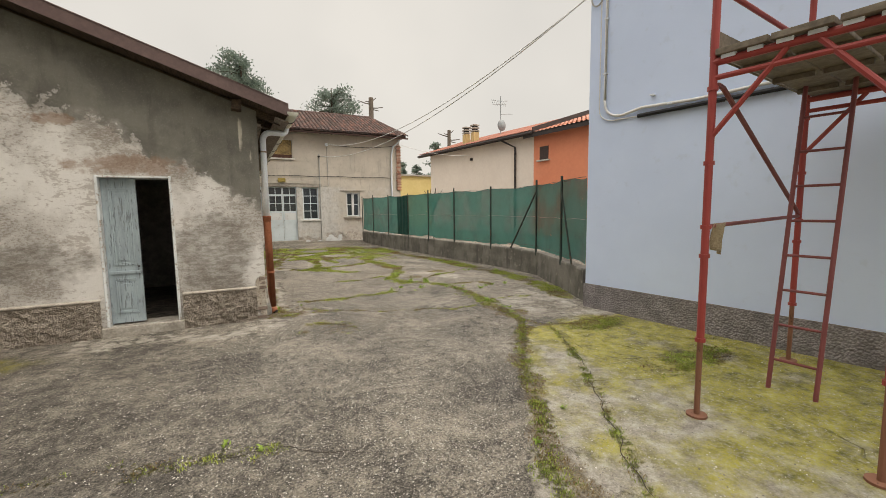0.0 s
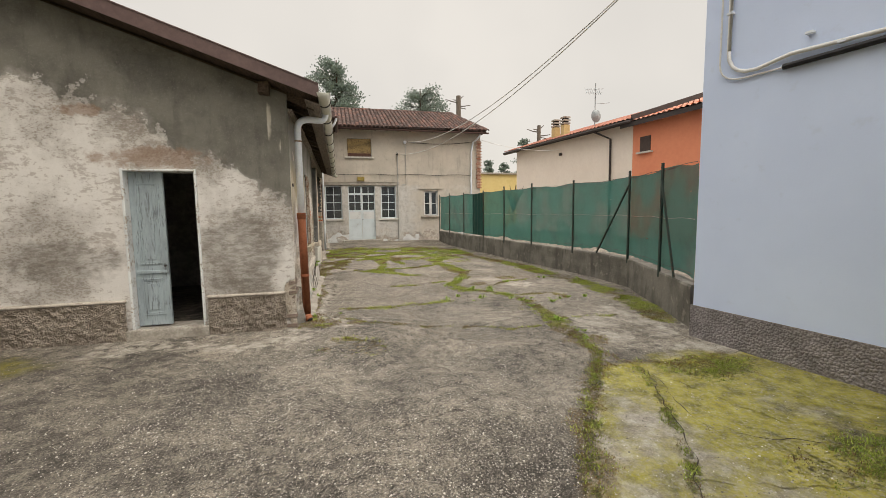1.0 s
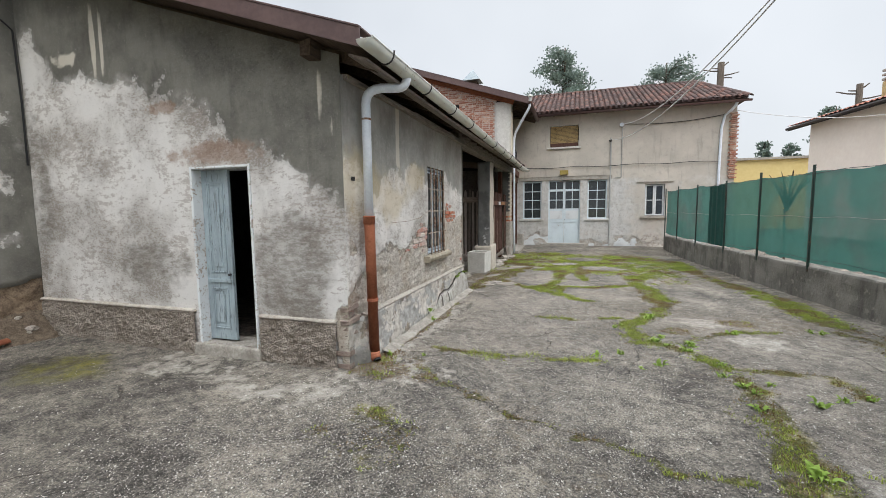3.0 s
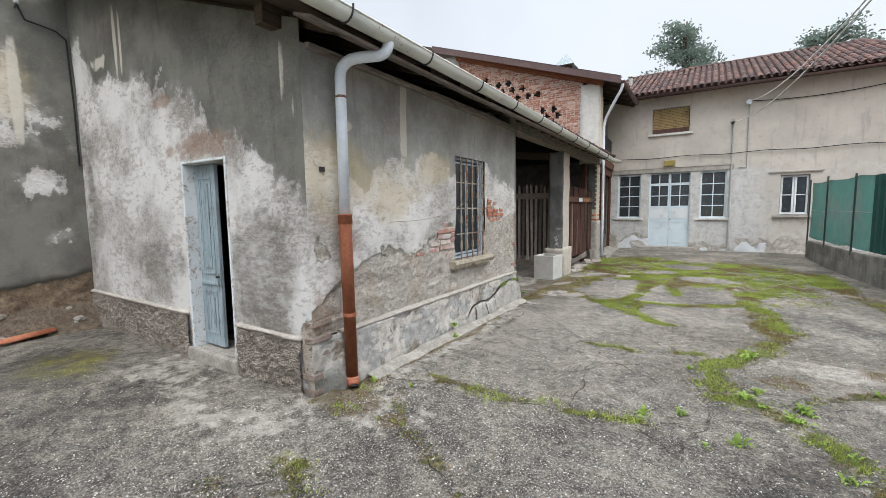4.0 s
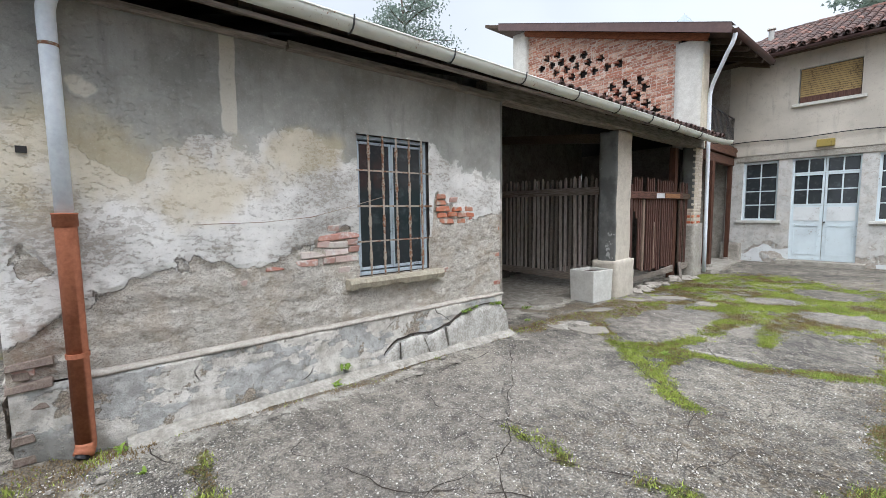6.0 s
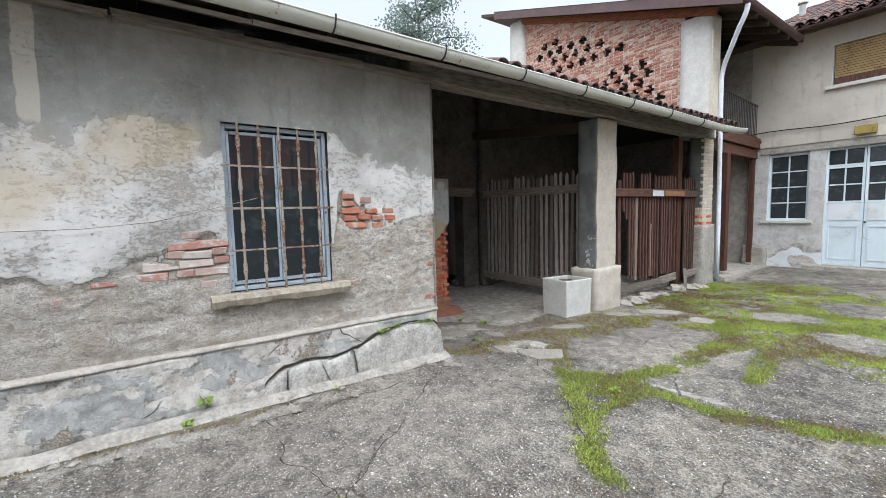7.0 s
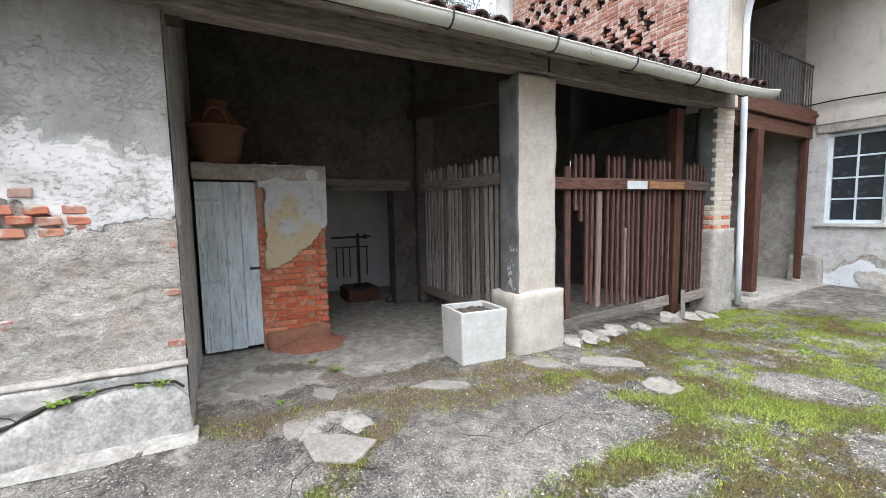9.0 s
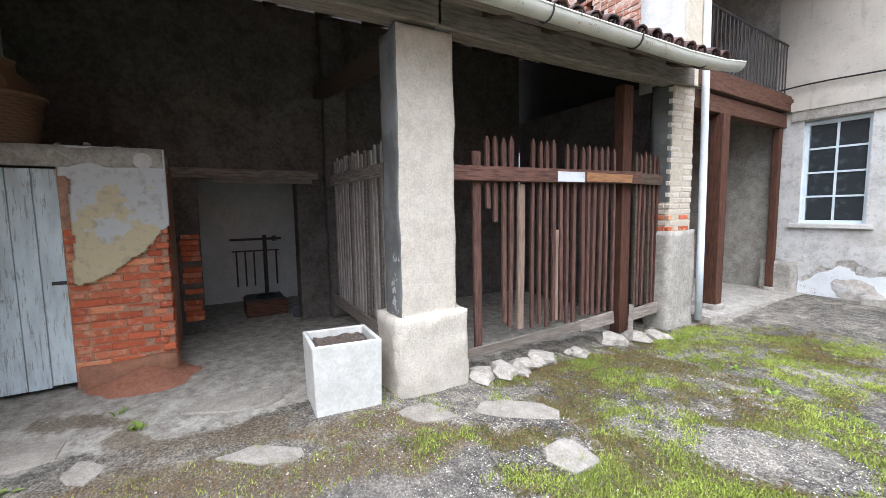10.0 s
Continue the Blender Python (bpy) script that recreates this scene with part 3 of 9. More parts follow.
GLASS = glass("window_glass")
LEAF_MOSS = leaf("moss_green", rgb(116, 132, 48), rgb(190, 200, 100))
LEAF_FRESH = leaf("fresh_grass", rgb(104, 130, 54), rgb(164, 180, 96))
LEAF_DRY = leaf("dry_grass", rgb(146, 124, 84), rgb(108, 88, 62))
LEAF_WEED = leaf("weed_green", rgb(108, 138, 54), rgb(168, 190, 92))
GRAVEL = chips_material("pale_gravel")
STONE = plain("pale_rubble", rgb(176, 169, 158), rgb(124, 116, 106), 10, 0.9, bump=0.6, dist=0.01, own=0.2)
BROKEN_CEMENT = plain("broken_cement", rgb(198, 194, 186), rgb(136, 130, 121), 5, 0.9, bump=0.8, dist=0.016)
END_PLASTER = plain("grey_end_plaster", rgb(198, 192, 184), rgb(150, 143, 135), 1.6, 0.92, bump=0.8, dist=0.014)
SOIL = plain("dark_soil", rgb(70, 62, 54), rgb(48, 42, 37), 20, 0.95)
PALE_MORTAR = plain("pale_mortar", rgb(198, 187, 166), rgb(164, 154, 136), 12, 0.95, bump=0.6, dist=0.01)
BRICK_MORTAR = plain("dusty_brick_mortar", rgb(186, 148, 124), rgb(142, 106, 86), 14, 0.95, bump=0.6, dist=0.01)
STORE_WHITE = plain("fresh_limewash", rgb(238, 238, 236), rgb(214, 214, 212), 3, 0.9, bump=0.4)
VENT_ZINC = plain("dull_zinc", rgb(150, 158, 160), rgb(122, 130, 134), 3, 0.5, 0.2, 0.1)
CONCRETE_WORN = plain("worn_cement", rgb(154, 147, 136), rgb(118, 111, 102), 9, 0.92, bump=0.9, dist=0.014)

# ---- ground ----
Z0 = -0.08
# joints and seams where moss grows: course, half width, strength
MOSS_NEAR = [
    ([(4.2, 11.3), (4.03, 10.9), (3.8, 10.2), (3.3, 9.4), (3.45, 8.75), (4.03, 8.22), (4.13, 7.5), (4.05, 6.8), (4.0, 6.1)], 0.1, 0.85),
    ([(4.0, 6.1), (3.9, 5.6), (3.8, 4.95), (3.3, 4.3), (3.0, 3.95), (2.6, 3.3), (2.2, 2.6), (1.75, 2.0), (1.55, 1.4)], 0.06, 0.66),
    ([(0.95, 7.45), (1.34, 6.98), (1.73, 6.78), (2.23, 6.47), (2.9, 6.25), (3.36, 6.0), (3.64, 6.08)], 0.035, 0.8),
    ([(1.05, 7.86), (1.72, 7.79), (1.98, 7.82)], 0.05, 0.85),
    ([(2.4, 7.87), (2.59, 7.9), (2.88, 7.95)], 0.04, 0.75),
    ([(-1.3, 3.4), (-0.9, 3.37), (-0.4, 3.23), (0.2, 3.1)], 0.07, 0.62),
    ([(3.92, 4.43), (3.5, 3.6), (2.9, 2.7), (2.2, 1.7), (1.8, 1.0)], 0.03, 0.75),
]
MOSS_MIDDLE = [
    ([(2.17, 9.6), (2.4, 9.66), (2.58, 9.62)], 0.06, 0.9),
    ([(3.08, 9.77), (3.28, 9.84)], 0.045, 0.7),
    ([(3.54, 8.6), (4.7, 9.5), (5.1, 9.57)], 0.05, 0.65),
    ([(4.14, 8.06), (4.93, 8.07), (5.02, 7.65)], 0.05, 0.7),
    ([(3.76, 7.06), (4.07, 6.34), (4.76, 6.28), (5.69, 6.3)], 0.03, 0.6),
    ([(5.4, 17.0), (5.44, 14.5), (5.95, 12.0), (6.0, 10.25), (6.15, 9.0), (6.1, 8.0), (5.75, 6.5), (5.5, 6.0)], 0.17, 0.85),
    ([(2.83, 10.9), (2.6, 11.12), (2.4, 11.3), (2.21, 11.51), (1.9, 11.8), (1.62, 12.07), (1.24, 12.44)], 0.075, 1.0),
    ([(1.66, 12.05), (1.97, 12.2), (2.24, 12.23), (2.6, 12.2), (2.89, 12.25), (3.12, 12.33), (3.4, 12.52), (3.7, 12.68), (4.0, 12.5)], 0.075, 1.0),
    ([(2.39, 11.32), (2.34, 11.63), (2.36, 12.15)], 0.06, 0.9),
    ([(2.1, 12.3), (2.2, 12.8), (2.26, 13.15), (2.28, 13.73), (2.22, 14.45), (1.92, 14.88)], 0.085, 0.95),
]
MOSS_FAR = [
    ([(2.3, 13.8), (2.49, 14.4), (2.72, 13.99), (2.83, 13.1)], 0.08, 0.9),
    ([(2.67, 14.15), (2.85, 14.39), (3.36, 14.55), (4.2, 14.3)], 0.09, 0.9),
    ([(1.7, 14.54), (2.02, 14.69), (2.25, 15.21), (2.65, 15.66), (3.2, 15.9)], 0.11, 0.95),
    ([(1.08, 15.45), (1.42, 15.32), (1.75, 15.27), (2.01, 14.94)], 0.12, 0.95),
    ([(1.1, 14.17), (1.1, 14.56), (1.36, 14.65), (1.5, 15.2)], 0.09, 0.75),
    ([(4.03, 11.2), (4.05, 12.3), (3.85, 12.8), (3.9, 13.6), (4.3, 14.4)], 0.13, 0.95),
    ([(0.6, 15.2), (0.7, 17.0), (0.6, 18.4)], 0.08, 0.85),
]
DEBRIS_LINES = [
    ([(0.4, 11.5), (0.55, 11.8), (0.5, 12.2), (0.58, 12.6), (0.8, 13.0), (1.06, 13.44), (1.05, 13.85), (1.1, 14.2)], 0.2),
    ([(0.24, 12.66), (0.27, 13.1), (0.5, 13.6), (0.66, 13.81), (0.75, 14.2), (1.1, 14.45)], 0.13),
    ([(-0.61, 11.94), (-0.3, 12.45), (0.16, 12.6)], 0.1),
    ([(0.55, 7.0), (0.62, 8.5), (0.62, 11.3)], 0.07),
    ([(1.3, 12.3), (1.1, 12.53), (0.9, 12.8)], 0.12),
    ([(4.0, 6.1), (3.8, 5.0), (3.0, 3.95), (2.2, 2.6), (1.6, 1.5)], 0.09),
    ([(3.92, 5.5), (3.8, 4.95), (3.85, 4.55), (4.4, 4.45), (5.0, 4.6)], 0.07),
]
CRACKS_NEAR = [
    [(0.6, 7.57), (1.2, 7.78), (1.8, 7.77), (2.4, 7.88), (2.9, 7.95), (3.2, 8.1)],
    [(3.92, 4.43), (3.5, 3.6), (2.9, 2.7), (2.2, 1.7), (1.8, 1.0)],
    [(3.94, 4.43), (3.55, 3.3), (4.05, 3.1), (4.4, 2.8), (4.9, 2.6)],
    [(0.58, 7.07), (1.34, 6.98), (2.23, 6.47), (2.9, 6.25), (3.64, 6.08)],
    [(-1.3, 3.4), (-0.9, 3.37), (-0.4, 3.23), (0.2, 3.1), (0.9, 2.7)],
    [(-0.83, 4.57), (-0.68, 4.84), (-0.5, 5.05), (-0.1, 5.3)],
    [(1.73, 7.34), (1.8, 7.58), (1.78, 7.76)],
    [(3.76, 7.06), (4.07, 6.34), (4.76, 6.28), (5.69, 6.3)],
    [(3.3, 5.4), (3.45, 5.05), (3.2, 4.7), (2.9, 4.75)],
]
CRACKS_FAR = [
    [(1.08, 8.77), (1.37, 8.35), (1.83, 8.5), (2.24, 8.74), (2.57, 9.09), (2.84, 9.21)],
    [(0.84, 9.53), (1.55, 9.49), (2.11, 9.64), (2.5, 9.51), (3.07, 9.79), (3.55, 9.82)],
    [(2.34, 7.9), (2.34, 8.08), (2.28, 8.72), (2.28, 9.33), (2.11, 9.64)],
    [(2.28, 9.33), (2.62, 9.0), (2.92, 8.75), (3.1, 8.2)],
    [(2.83, 10.9), (2.95, 10.4), (3.11, 9.99), (3.31, 10.53), (3.9, 10.62)],
    [(0.95, 11.04), (1.86, 9.88), (2.11, 9.64)],
    [(0.92, 12.3), (1.5, 11.9), (2.3, 11.35), (2.8, 10.85)],
    [(0.75, 9.2), (0.95, 9.9), (0.9, 10.6), (0.72, 11.2)],
    [(1.3, 12.9), (1.7, 13.3), (1.6, 13.9), (1.95, 14.3)],
]


def ground_height(x, y):
    h = Z0 + (fbm(x * 0.5, y * 0.5, 3) - 0.5) * 0.05 + (fbm(x * 2.5, y * 2.5, 9, 3) - 0.5) * 0.016
    near = sstep(30, 14, np.hypot(x, y - 8))
    return Z0 + (h - Z0) * near + 0.09 * sstep(18.5, 21, y) * sstep(6, 4, abs(x - 2)) * near


def moss_cover(x, y):
    """How thickly moss grows at a place, 0 to 1."""
    n1, n2, n3 = fbm(x * 1.3, y * 1.3, 21), fbm(x * 5, y * 5, 25), fbm(x * 15, y * 15, 27, 3)
    cover = np.zeros_like(x)
    for pts, w, strong in MOSS_NEAR + MOSS_MIDDLE + MOSS_FAR:
        d = line_distance(x + (n1 - 0.5) * 0.1 + (n2 - 0.5) * 0.16, y + (n2 - 0.5) * 0.16, pts) + (n3 - 0.5) * 0.12
        cover = np.maximum(cover, np.clip(1.25 - d / (w * 2.0), 0, 1) * strong * np.clip(0.7 * n1 + 0.9 * n2 - 0.14, 0, 1))
    field = np.maximum(blob(x, y, 1.7, 16.9, 1.25, 1.9), blob(x, y, 3.6, 15.9, 1.7, 2.6) * 0.9)
    for cx, cy, rx, ry in ((2.25, 15.95, 0.34, 0.32), (1.5, 13.4, 0.55, 0.75), (2.6, 13.2, 0.3, 0.6), (3.2, 13.4, 0.45, 0.6), (1.3, 15.0, 0.22, 0.2), (3.3, 15.2, 0.4, 0.35), (2.9, 17.2, 0.4, 0.4)):
        field = field * (1 - 0.85 * np.clip(1.6 * blob(x + (n1 - 0.5) * 0.3, y + (n2 - 0.5) * 0.3, cx, cy, rx, ry), 0, 1))
    cover = np.maximum(cover, np.clip(field * 1.5, 0, 1) * np.clip(0.6 * n1 + 0.8 * n2 + 0.7 * n3 - 0.58, 0, 1))
    cover = np.maximum(cover, np.clip(blob(x, y, 2.05, 12.05, 0.3, 0.26) * 1.5, 0, 1) * (0.3 + 0.6 * n2))
    cover = np.maximum(cover, blob(x, y, 4.6, 4.3, 0.5, 0.3) * n1 * 1.1)
    cover = np.maximum(cover, blob(x, y, 4.4, 2.8, 0.7, 0.25) * (0.2 + n2 * 0.8))
    return np.maximum(cover, blob(x + (n2 - 0.5) * 0.8, y + (n1 - 0.5) * 0.6, 1.15, 5.95, 0.4, 0.28) * (n2 + n3 - 0.55))


def pebble_cover(x, y):
    """How thickly pale aggregate shows in the worn asphalt, 0 to 1."""
    n1 = fbm(x * 1.1, y * 1.1, 33)
    p = 0.42 + 0.75 * blob(x, y, 1.6, 4.2, 1.8, 3.0) + 0.9 * (n1 - 0.5) + 0.45 * blob(x, y, 2.4, 9.2, 1.5, 2.5) + 0.4 * blob(x, y, 2.6, 15.4, 1.2, 1.6)
    return np.clip(p, 0.05, 1) * (0.35 + 0.65 * sstep(-2.5, -0.2, x)) * (1 - 0.7 * apron_cover(x, y))


def apron_cover(x, y):
    """The concrete apron along the blue house."""
    n1 = fbm(x * 1.3, y * 1.3, 21)
    return sstep(0.1, 0.3, (x - 3.0) * 0.79 - (y - 3.95) * 0.62 + 0.15) * sstep(4.9, 4.5, y + (n1 - 0.5) * 0.6)


def debris_cover(x, y):
    """Brown litter and soil, 0 to 1."""
    n1, n2 = fbm(x * 1.7, y * 1.7, 61), fbm(x * 5, y * 5, 62)
    cover = np.zeros_like(x)
    for pts, w in DEBRIS_LINES:
        d = line_distance(x + (n1 - 0.5) * 0.4, y + (n2 - 0.5) * 0.3, pts)
        cover = np.maximum(cover, np.clip(1.15 - d / (w * 1.8), 0, 1) * np.clip(0.6 * n1 + 0.7 * n2 + 0.16, 0, 1))
    for cx, cy, r in ((3.9, 5.35, 0.3), (4.06, 6.36, 0.16), (3.88, 9.3, 0.22), (4.76, 9.93, 0.25), (0.75, 7.05, 0.3), (1.25, 7.0, 0.15)):
        cover = np.maximum(cover, blob(x, y, cx, cy, r, r * 0.8) * (0.45 + 0.6 * n2))
    return cover


def build_ground():
    fx, fy = np.arange(-6, 8.01, 0.05), np.arange(-2.5, 21.6, 0.05)
    far = np.array([1.5, 4, 9, 20, 45, 100, 250, 700])
    xs = np.concatenate((-6 - far[::-1], fx, 8 + far))
    ys = np.concatenate((-2.5 - far[::-1], fy, 21.6 + far))
    X, Y = np.meshgrid(xs, ys)
    Z = ground_height(X, Y)
    n1, n2, n3 = fbm(X * 1.3, Y * 1.3, 21), fbm(X * 4, Y * 4, 25), fbm(X * 0.6, Y * 0.6, 31)
    moss = moss_cover(X, Y)
    apron = apron_cover(X, Y)
    algae = apron * np.clip(0.34 + 0.45 * sstep(2.6, 4.0, X + (n3 - 0.5) * 2.2) + (n1 - 0.5) * 0.9, 0, 1)
    algae = np.maximum(algae, blob(X, Y, -2.5, 6.15, 0.6, 0.5) * (0.3 + 0.5 * n1))
    algae = np.maximum(algae, np.clip(moss * 0.8, 0, 0.4) + 0.2 * blob(X, Y, 4.9, 6.8, 1.0, 1.8) * n1)
    algae = np.maximum(algae, 0.5 * blob(X + (n2 - 0.5) * 0.8, Y + (n1 - 0.5) * 0.8, 1.15, 5.95, 0.4, 0.3) * (0.2 + n2))
    conc = apron * (0.6 + 0.5 * (n1 - 0.5))
    q = np.maximum(abs(X + 1.15) / 0.8, abs(Y - 6.6) / 0.36)
    conc = np.maximum(conc, sstep(1.12, 0.8, q + (n2 - 0.5) * 0.4) * (0.3 + 0.45 * n2))
    conc = np.maximum(conc, blob(X, Y, 0.85, 12.2, 0.4, 0.35) * (0.25 + 0.7 * n2))
    conc = np.maximum(conc, np.clip(1.2 - line_distance(X, Y, [(0.6, 7.3), (0.72, 8.6), (0.7, 11.3)]) / 0.42, 0, 1) * (0.33 + 0.45 * n1))
    conc = np.maximum(conc, np.clip(1.4 * np.maximum(blob(X, Y, 1.0, 7.3, 0.7, 0.6), blob(X, Y, 0.1, 6.5, 1.1, 0.45)), 0, 1) * (0.22 + 0.5 * n2))
    conc = np.maximum(conc, np.clip(1.2 - line_distance(X, Y, [(2.35, 12.39), (2.79, 12.46), (3.15, 12.53)]) / 0.12, 0, 1) * (0.2 + 0.55 * n2))
    for cx, cy, rx, ry in ((4.25, 9.85, 0.5, 0.25), (4.9, 9.0, 0.5, 0.3), (0.66, 13.33, 0.22, 0.12), (1.68, 14.9, 0.25, 0.16), (5.2, 5.6, 1.2, 1.4), (3.2, 3.0, 0.5, 0.8)):
        conc = np.maximum(conc, np.clip(blob(X, Y, cx, cy, rx, ry) * 1.5, 0, 1) * (0.2 + 0.6 * n1))
    conc = np.maximum(conc, sstep(0.35, -0.1, X + (n1 - 0.5) * 0.5) * sstep(11.2, 11.5, Y) * sstep(18.2, 17.8, Y) * (0.56 + 0.4 * n1))
    dirt = np.maximum(debris_cover(X, Y), 0.4 * sstep(-0.6, -1.2, X) * sstep(11.2, 11.8, Y) * n2)
    dirt = np.maximum(dirt, moss * 0.8)
    dirt = np.maximum(dirt, np.clip(0.2 + 0.75 * (n3 - 0.35), 0, 0.46) * sstep(0.5, 2.5, X) * sstep(3, 6, Y))
    pebble = pebble_cover(X, Y)
    pale = 0.5 * sstep(0.5, 1.2, X) * sstep(3.0, 1.5, X + 0.35 * (Y - 10.2)) * sstep(7.6, 8.6, Y) * sstep(12.0, 11.5, Y) * (0.45 + 0.8 * n1)
    pale = np.maximum(pale, 0.55 * sstep(3.6, 4.4, X) * sstep(4.4, 6.0, Y) * sstep(12, 9, Y) * (0.3 + n1))
    pale = np.maximum(pale, 0.5 * blob(X, Y, 1.5, 13.4, 0.6, 0.8))
    damp = np.maximum(blob(X, Y, -2.0, 4.8, 2.4, 1.6) * (0.2 + 0.6 * n1), blob(X, Y, -1.2, 3.0, 2.2, 2.4) * (0.15 + 0.7 * n3))
    damp = np.maximum(damp, 0.75 * blob(X, Y, -2.5, 6.0, 0.9, 0.6))
    damp = np.maximum(damp, 0.8 * np.clip(1 - line_distance(X, Y, [(0.8, 7.9), (0.84, 9.5), (0.95, 10.6)]) / 0.16, 0, 1) * n2 * 1.3)
    shape = X.shape
    idx = np.arange(X.size).reshape(shape)
    faces = np.stack((idx[:-1, :-1], idx[:-1, 1:], idx[1:, 1:], idx[1:, :-1]), -1).reshape(-1, 4)
    data = raw_mesh("ground", np.stack((X, Y, Z), -1), faces, dict(moss=moss, concrete=conc, algae=algae, dirt=dirt, pebble=pebble, damp=damp, pale=pale))
    ob = part("ground", data, GROUND, smooth=True)
    tagged(ob, "cracked grey asphalt yard with moss in its joints", "ground", kind="structure")


build_ground()


# ---- the low outbuilding ----
WX, GY, WY = 0.43, 6.96, 11.38      # face of the long wall, face of the gable, end of the long wall
EAVE_X, EAVE_Z, PITCH = 0.80, 3.02, 0.345
WALL_TOP = 2.87      # head of the long wall, open to the dark roof space above


def roof_z(x):
    return EAVE_Z + PITCH * (EAVE_X - x)


outbuilding = thing("outbuilding", (-1.9, 9.2, Z0), "low outbuilding with peeling grey and white plaster", "building")


def cap_strip(name, at, out, a, b, parent):
    """A worn moulding along the top of a plinth."""
    n = int((b - a) / 0.05)
    prof = [(-0.02, 0.402), (0.034, 0.402), (0.042, 0.408), (0.043, 0.42), (0.036, 0.43), (0.012, 0.437), (-0.02, 0.44)]
    V, F = [], []
    for i in range(n + 1):
        u = a + (b - a) * i / n
        x, y = at(u)
        wear = 0.012 * noise.noise(Vector((u * 5, 1, 0))) - 0.02 * max(0, noise.noise(Vector((u * 2.3, 8, 0))) - 0.25)
        for o, z in prof:
            k = o + (wear if o > 0 else 0)
            V.append((x + out[0] * k, y + out[1] * k, z + 0.006 * noise.noise(Vector((u * 4, o * 30, 2)))))
        if i:
            q = (i - 1) * len(prof)
            F += [(q + k, q + k + 1, q + k + 1 + len(prof), q + k + len(prof)) for k in range(len(prof) - 1)]
    F += [tuple(range(len(prof))), tuple(n * len(prof) + k for k in range(len(prof)))]
    return part(name, raw_mesh(name, V, F), CAP, parent, "pale worn moulding", smooth=True)


def build_gable():
    door = (-1.52, -0.715, 0.055, 2.05)
    line_x = np.array([-4.4, -3.96, -3.66, -2.95, -2.34, -2.05, -1.64, -1.2, -0.74, -0.18, 0.04, 0.34, 0.5])
    line_z = np.array([3.85, 3.7, 3.36, 3.27, 3.09, 2.86, 2.81, 2.55, 2.24, 2.05, 1.88, 1.66, 1.5])

    def coat(u, v):
        return np.clip(0.5 + (v - np.interp(u, line_x, line_z) + (fbm(u * 2.2, v * 2.2, 5) - 0.5) * 0.6) * 1.7, 0, 1)

    def stain(u, v):
        a = np.maximum(blob(u, v, -2.15, 0.95, 0.65, 0.32), blob(u, v, -0.2, 1.0, 0.55, 0.65) * 1.0)
        a = np.maximum(a, 0.42 * blob(u, v, -3.3, 1.5, 0.6, 0.5))
        a = np.maximum(a, 0.8 * blob(u, v, -4.15, 1.9, 0.35, 1.3))
        return np.clip(a * (0.4 + 0.6 * fbm(u * 3, v * 3, 7)) + 0.15 * sstep(0.75, 0.45, v) + 0.12 * (fbm(u * 1.3, v * 1.3, 17) - 0.3), 0, 1)

    def rust(u, v):
        a = np.maximum(blob(u, v, -1.1, 2.2, 0.75, 0.14), blob(u, v, -1.9, 2.75, 0.25, 0.08))
        return np.clip(a * (0.3 + fbm(u * 5, v * 5, 8)), 0, 1)

    def bare(u, v):
        a = blob(u, v, 0.38, 0.3, 0.12, 0.35) + 0.4 * blob(u, v, -3.9, 0.5, 0.5, 0.3)
        return np.clip(a * 0.8 + (fbm(u * 6, v * 6, 4) - 0.5) * 0.5 * (1 - coat(u, v)), 0, 1)

    def streak(u, v):
        a = blob(u, v, 0.2, 2.72, 0.022, 0.28) + blob(u, v, 0.31, 2.4, 0.016, 0.16) + blob(u, v, -2.92, 3.6, 0.045, 0.42) + 0.9 * blob(u, v, -2.78, 3.55, 0.03, 0.42) + 0.6 * blob(u, v, -0.5, 2.35, 0.015, 0.3) + 0.85 * blob(u + (fbm(u * 6, v * 6, 6) - 0.5) * 0.3, v + (fbm(u * 5, v * 5, 8) - 0.5) * 0.25, -3.4, 3.47, 0.24, 0.09)
        return np.clip(a, 0, 1)

    def depth(u, v):
        return (fbm(u * 1.2, v * 1.2, 2) - 0.5) * 0.025 + coat(u, v) * 0.004

    data = sheet("wall", steps(-4.3, WX, 0.035, door[0], door[1]), steps(Z0 - 0.1, 4.75, 0.035, door[2], door[3]),
                 lambda u, v, d: (u, GY - d * (1 - sstep(WX - 0.1, WX, u)), v), [door], lambda u: roof_z(u) - 0.1, depth,
                 dict(coat=coat, stain=stain, rust=rust, bare=bare, streak=streak, ochre=lambda u, v: 0 * u))
    wall = part("wall", data, PLASTER, outbuilding, "gable wall with worn grey coat over white plaster", smooth=True)
    # the thickness of the wall round the doorway
    for x0, x1, z0, z1 in ((-4.3, door[0], Z0, 3.0), (door[1], WX - 0.36, Z0, 3.0), (door[0], door[1], door[3], 3.0), (door[0], door[1], Z0 - 0.1, 0.0)):
        part("wall_core", bx(x0, x1, GY + 0.02, GY + 0.36, z0, z1), PIER_PLASTER, outbuilding)
    # pebbledash plinth with its cap
    for x0, x1 in ((-4.3, -1.585), (-0.66, WX - 0.13)):
        us = steps(x0, x1, 0.018)
        data = sheet("plinth", us, steps(Z0 - 0.08, 0.40, 0.018), lambda u, v, d: (u, GY - 0.03 - d, v), depth=lambda u, v: (fbm(u * 20, v * 20, 12, 3) - 0.5) * 0.06)
        part("plinth", data, PEBBLEDASH, outbuilding, "rough brown pebbledash plinth")
        cap_strip("plinth_cap", lambda u: (u, GY), (0, -1), x0, x1, outbuilding)
    # whitewashed reveal
    bm = bmesh.new()
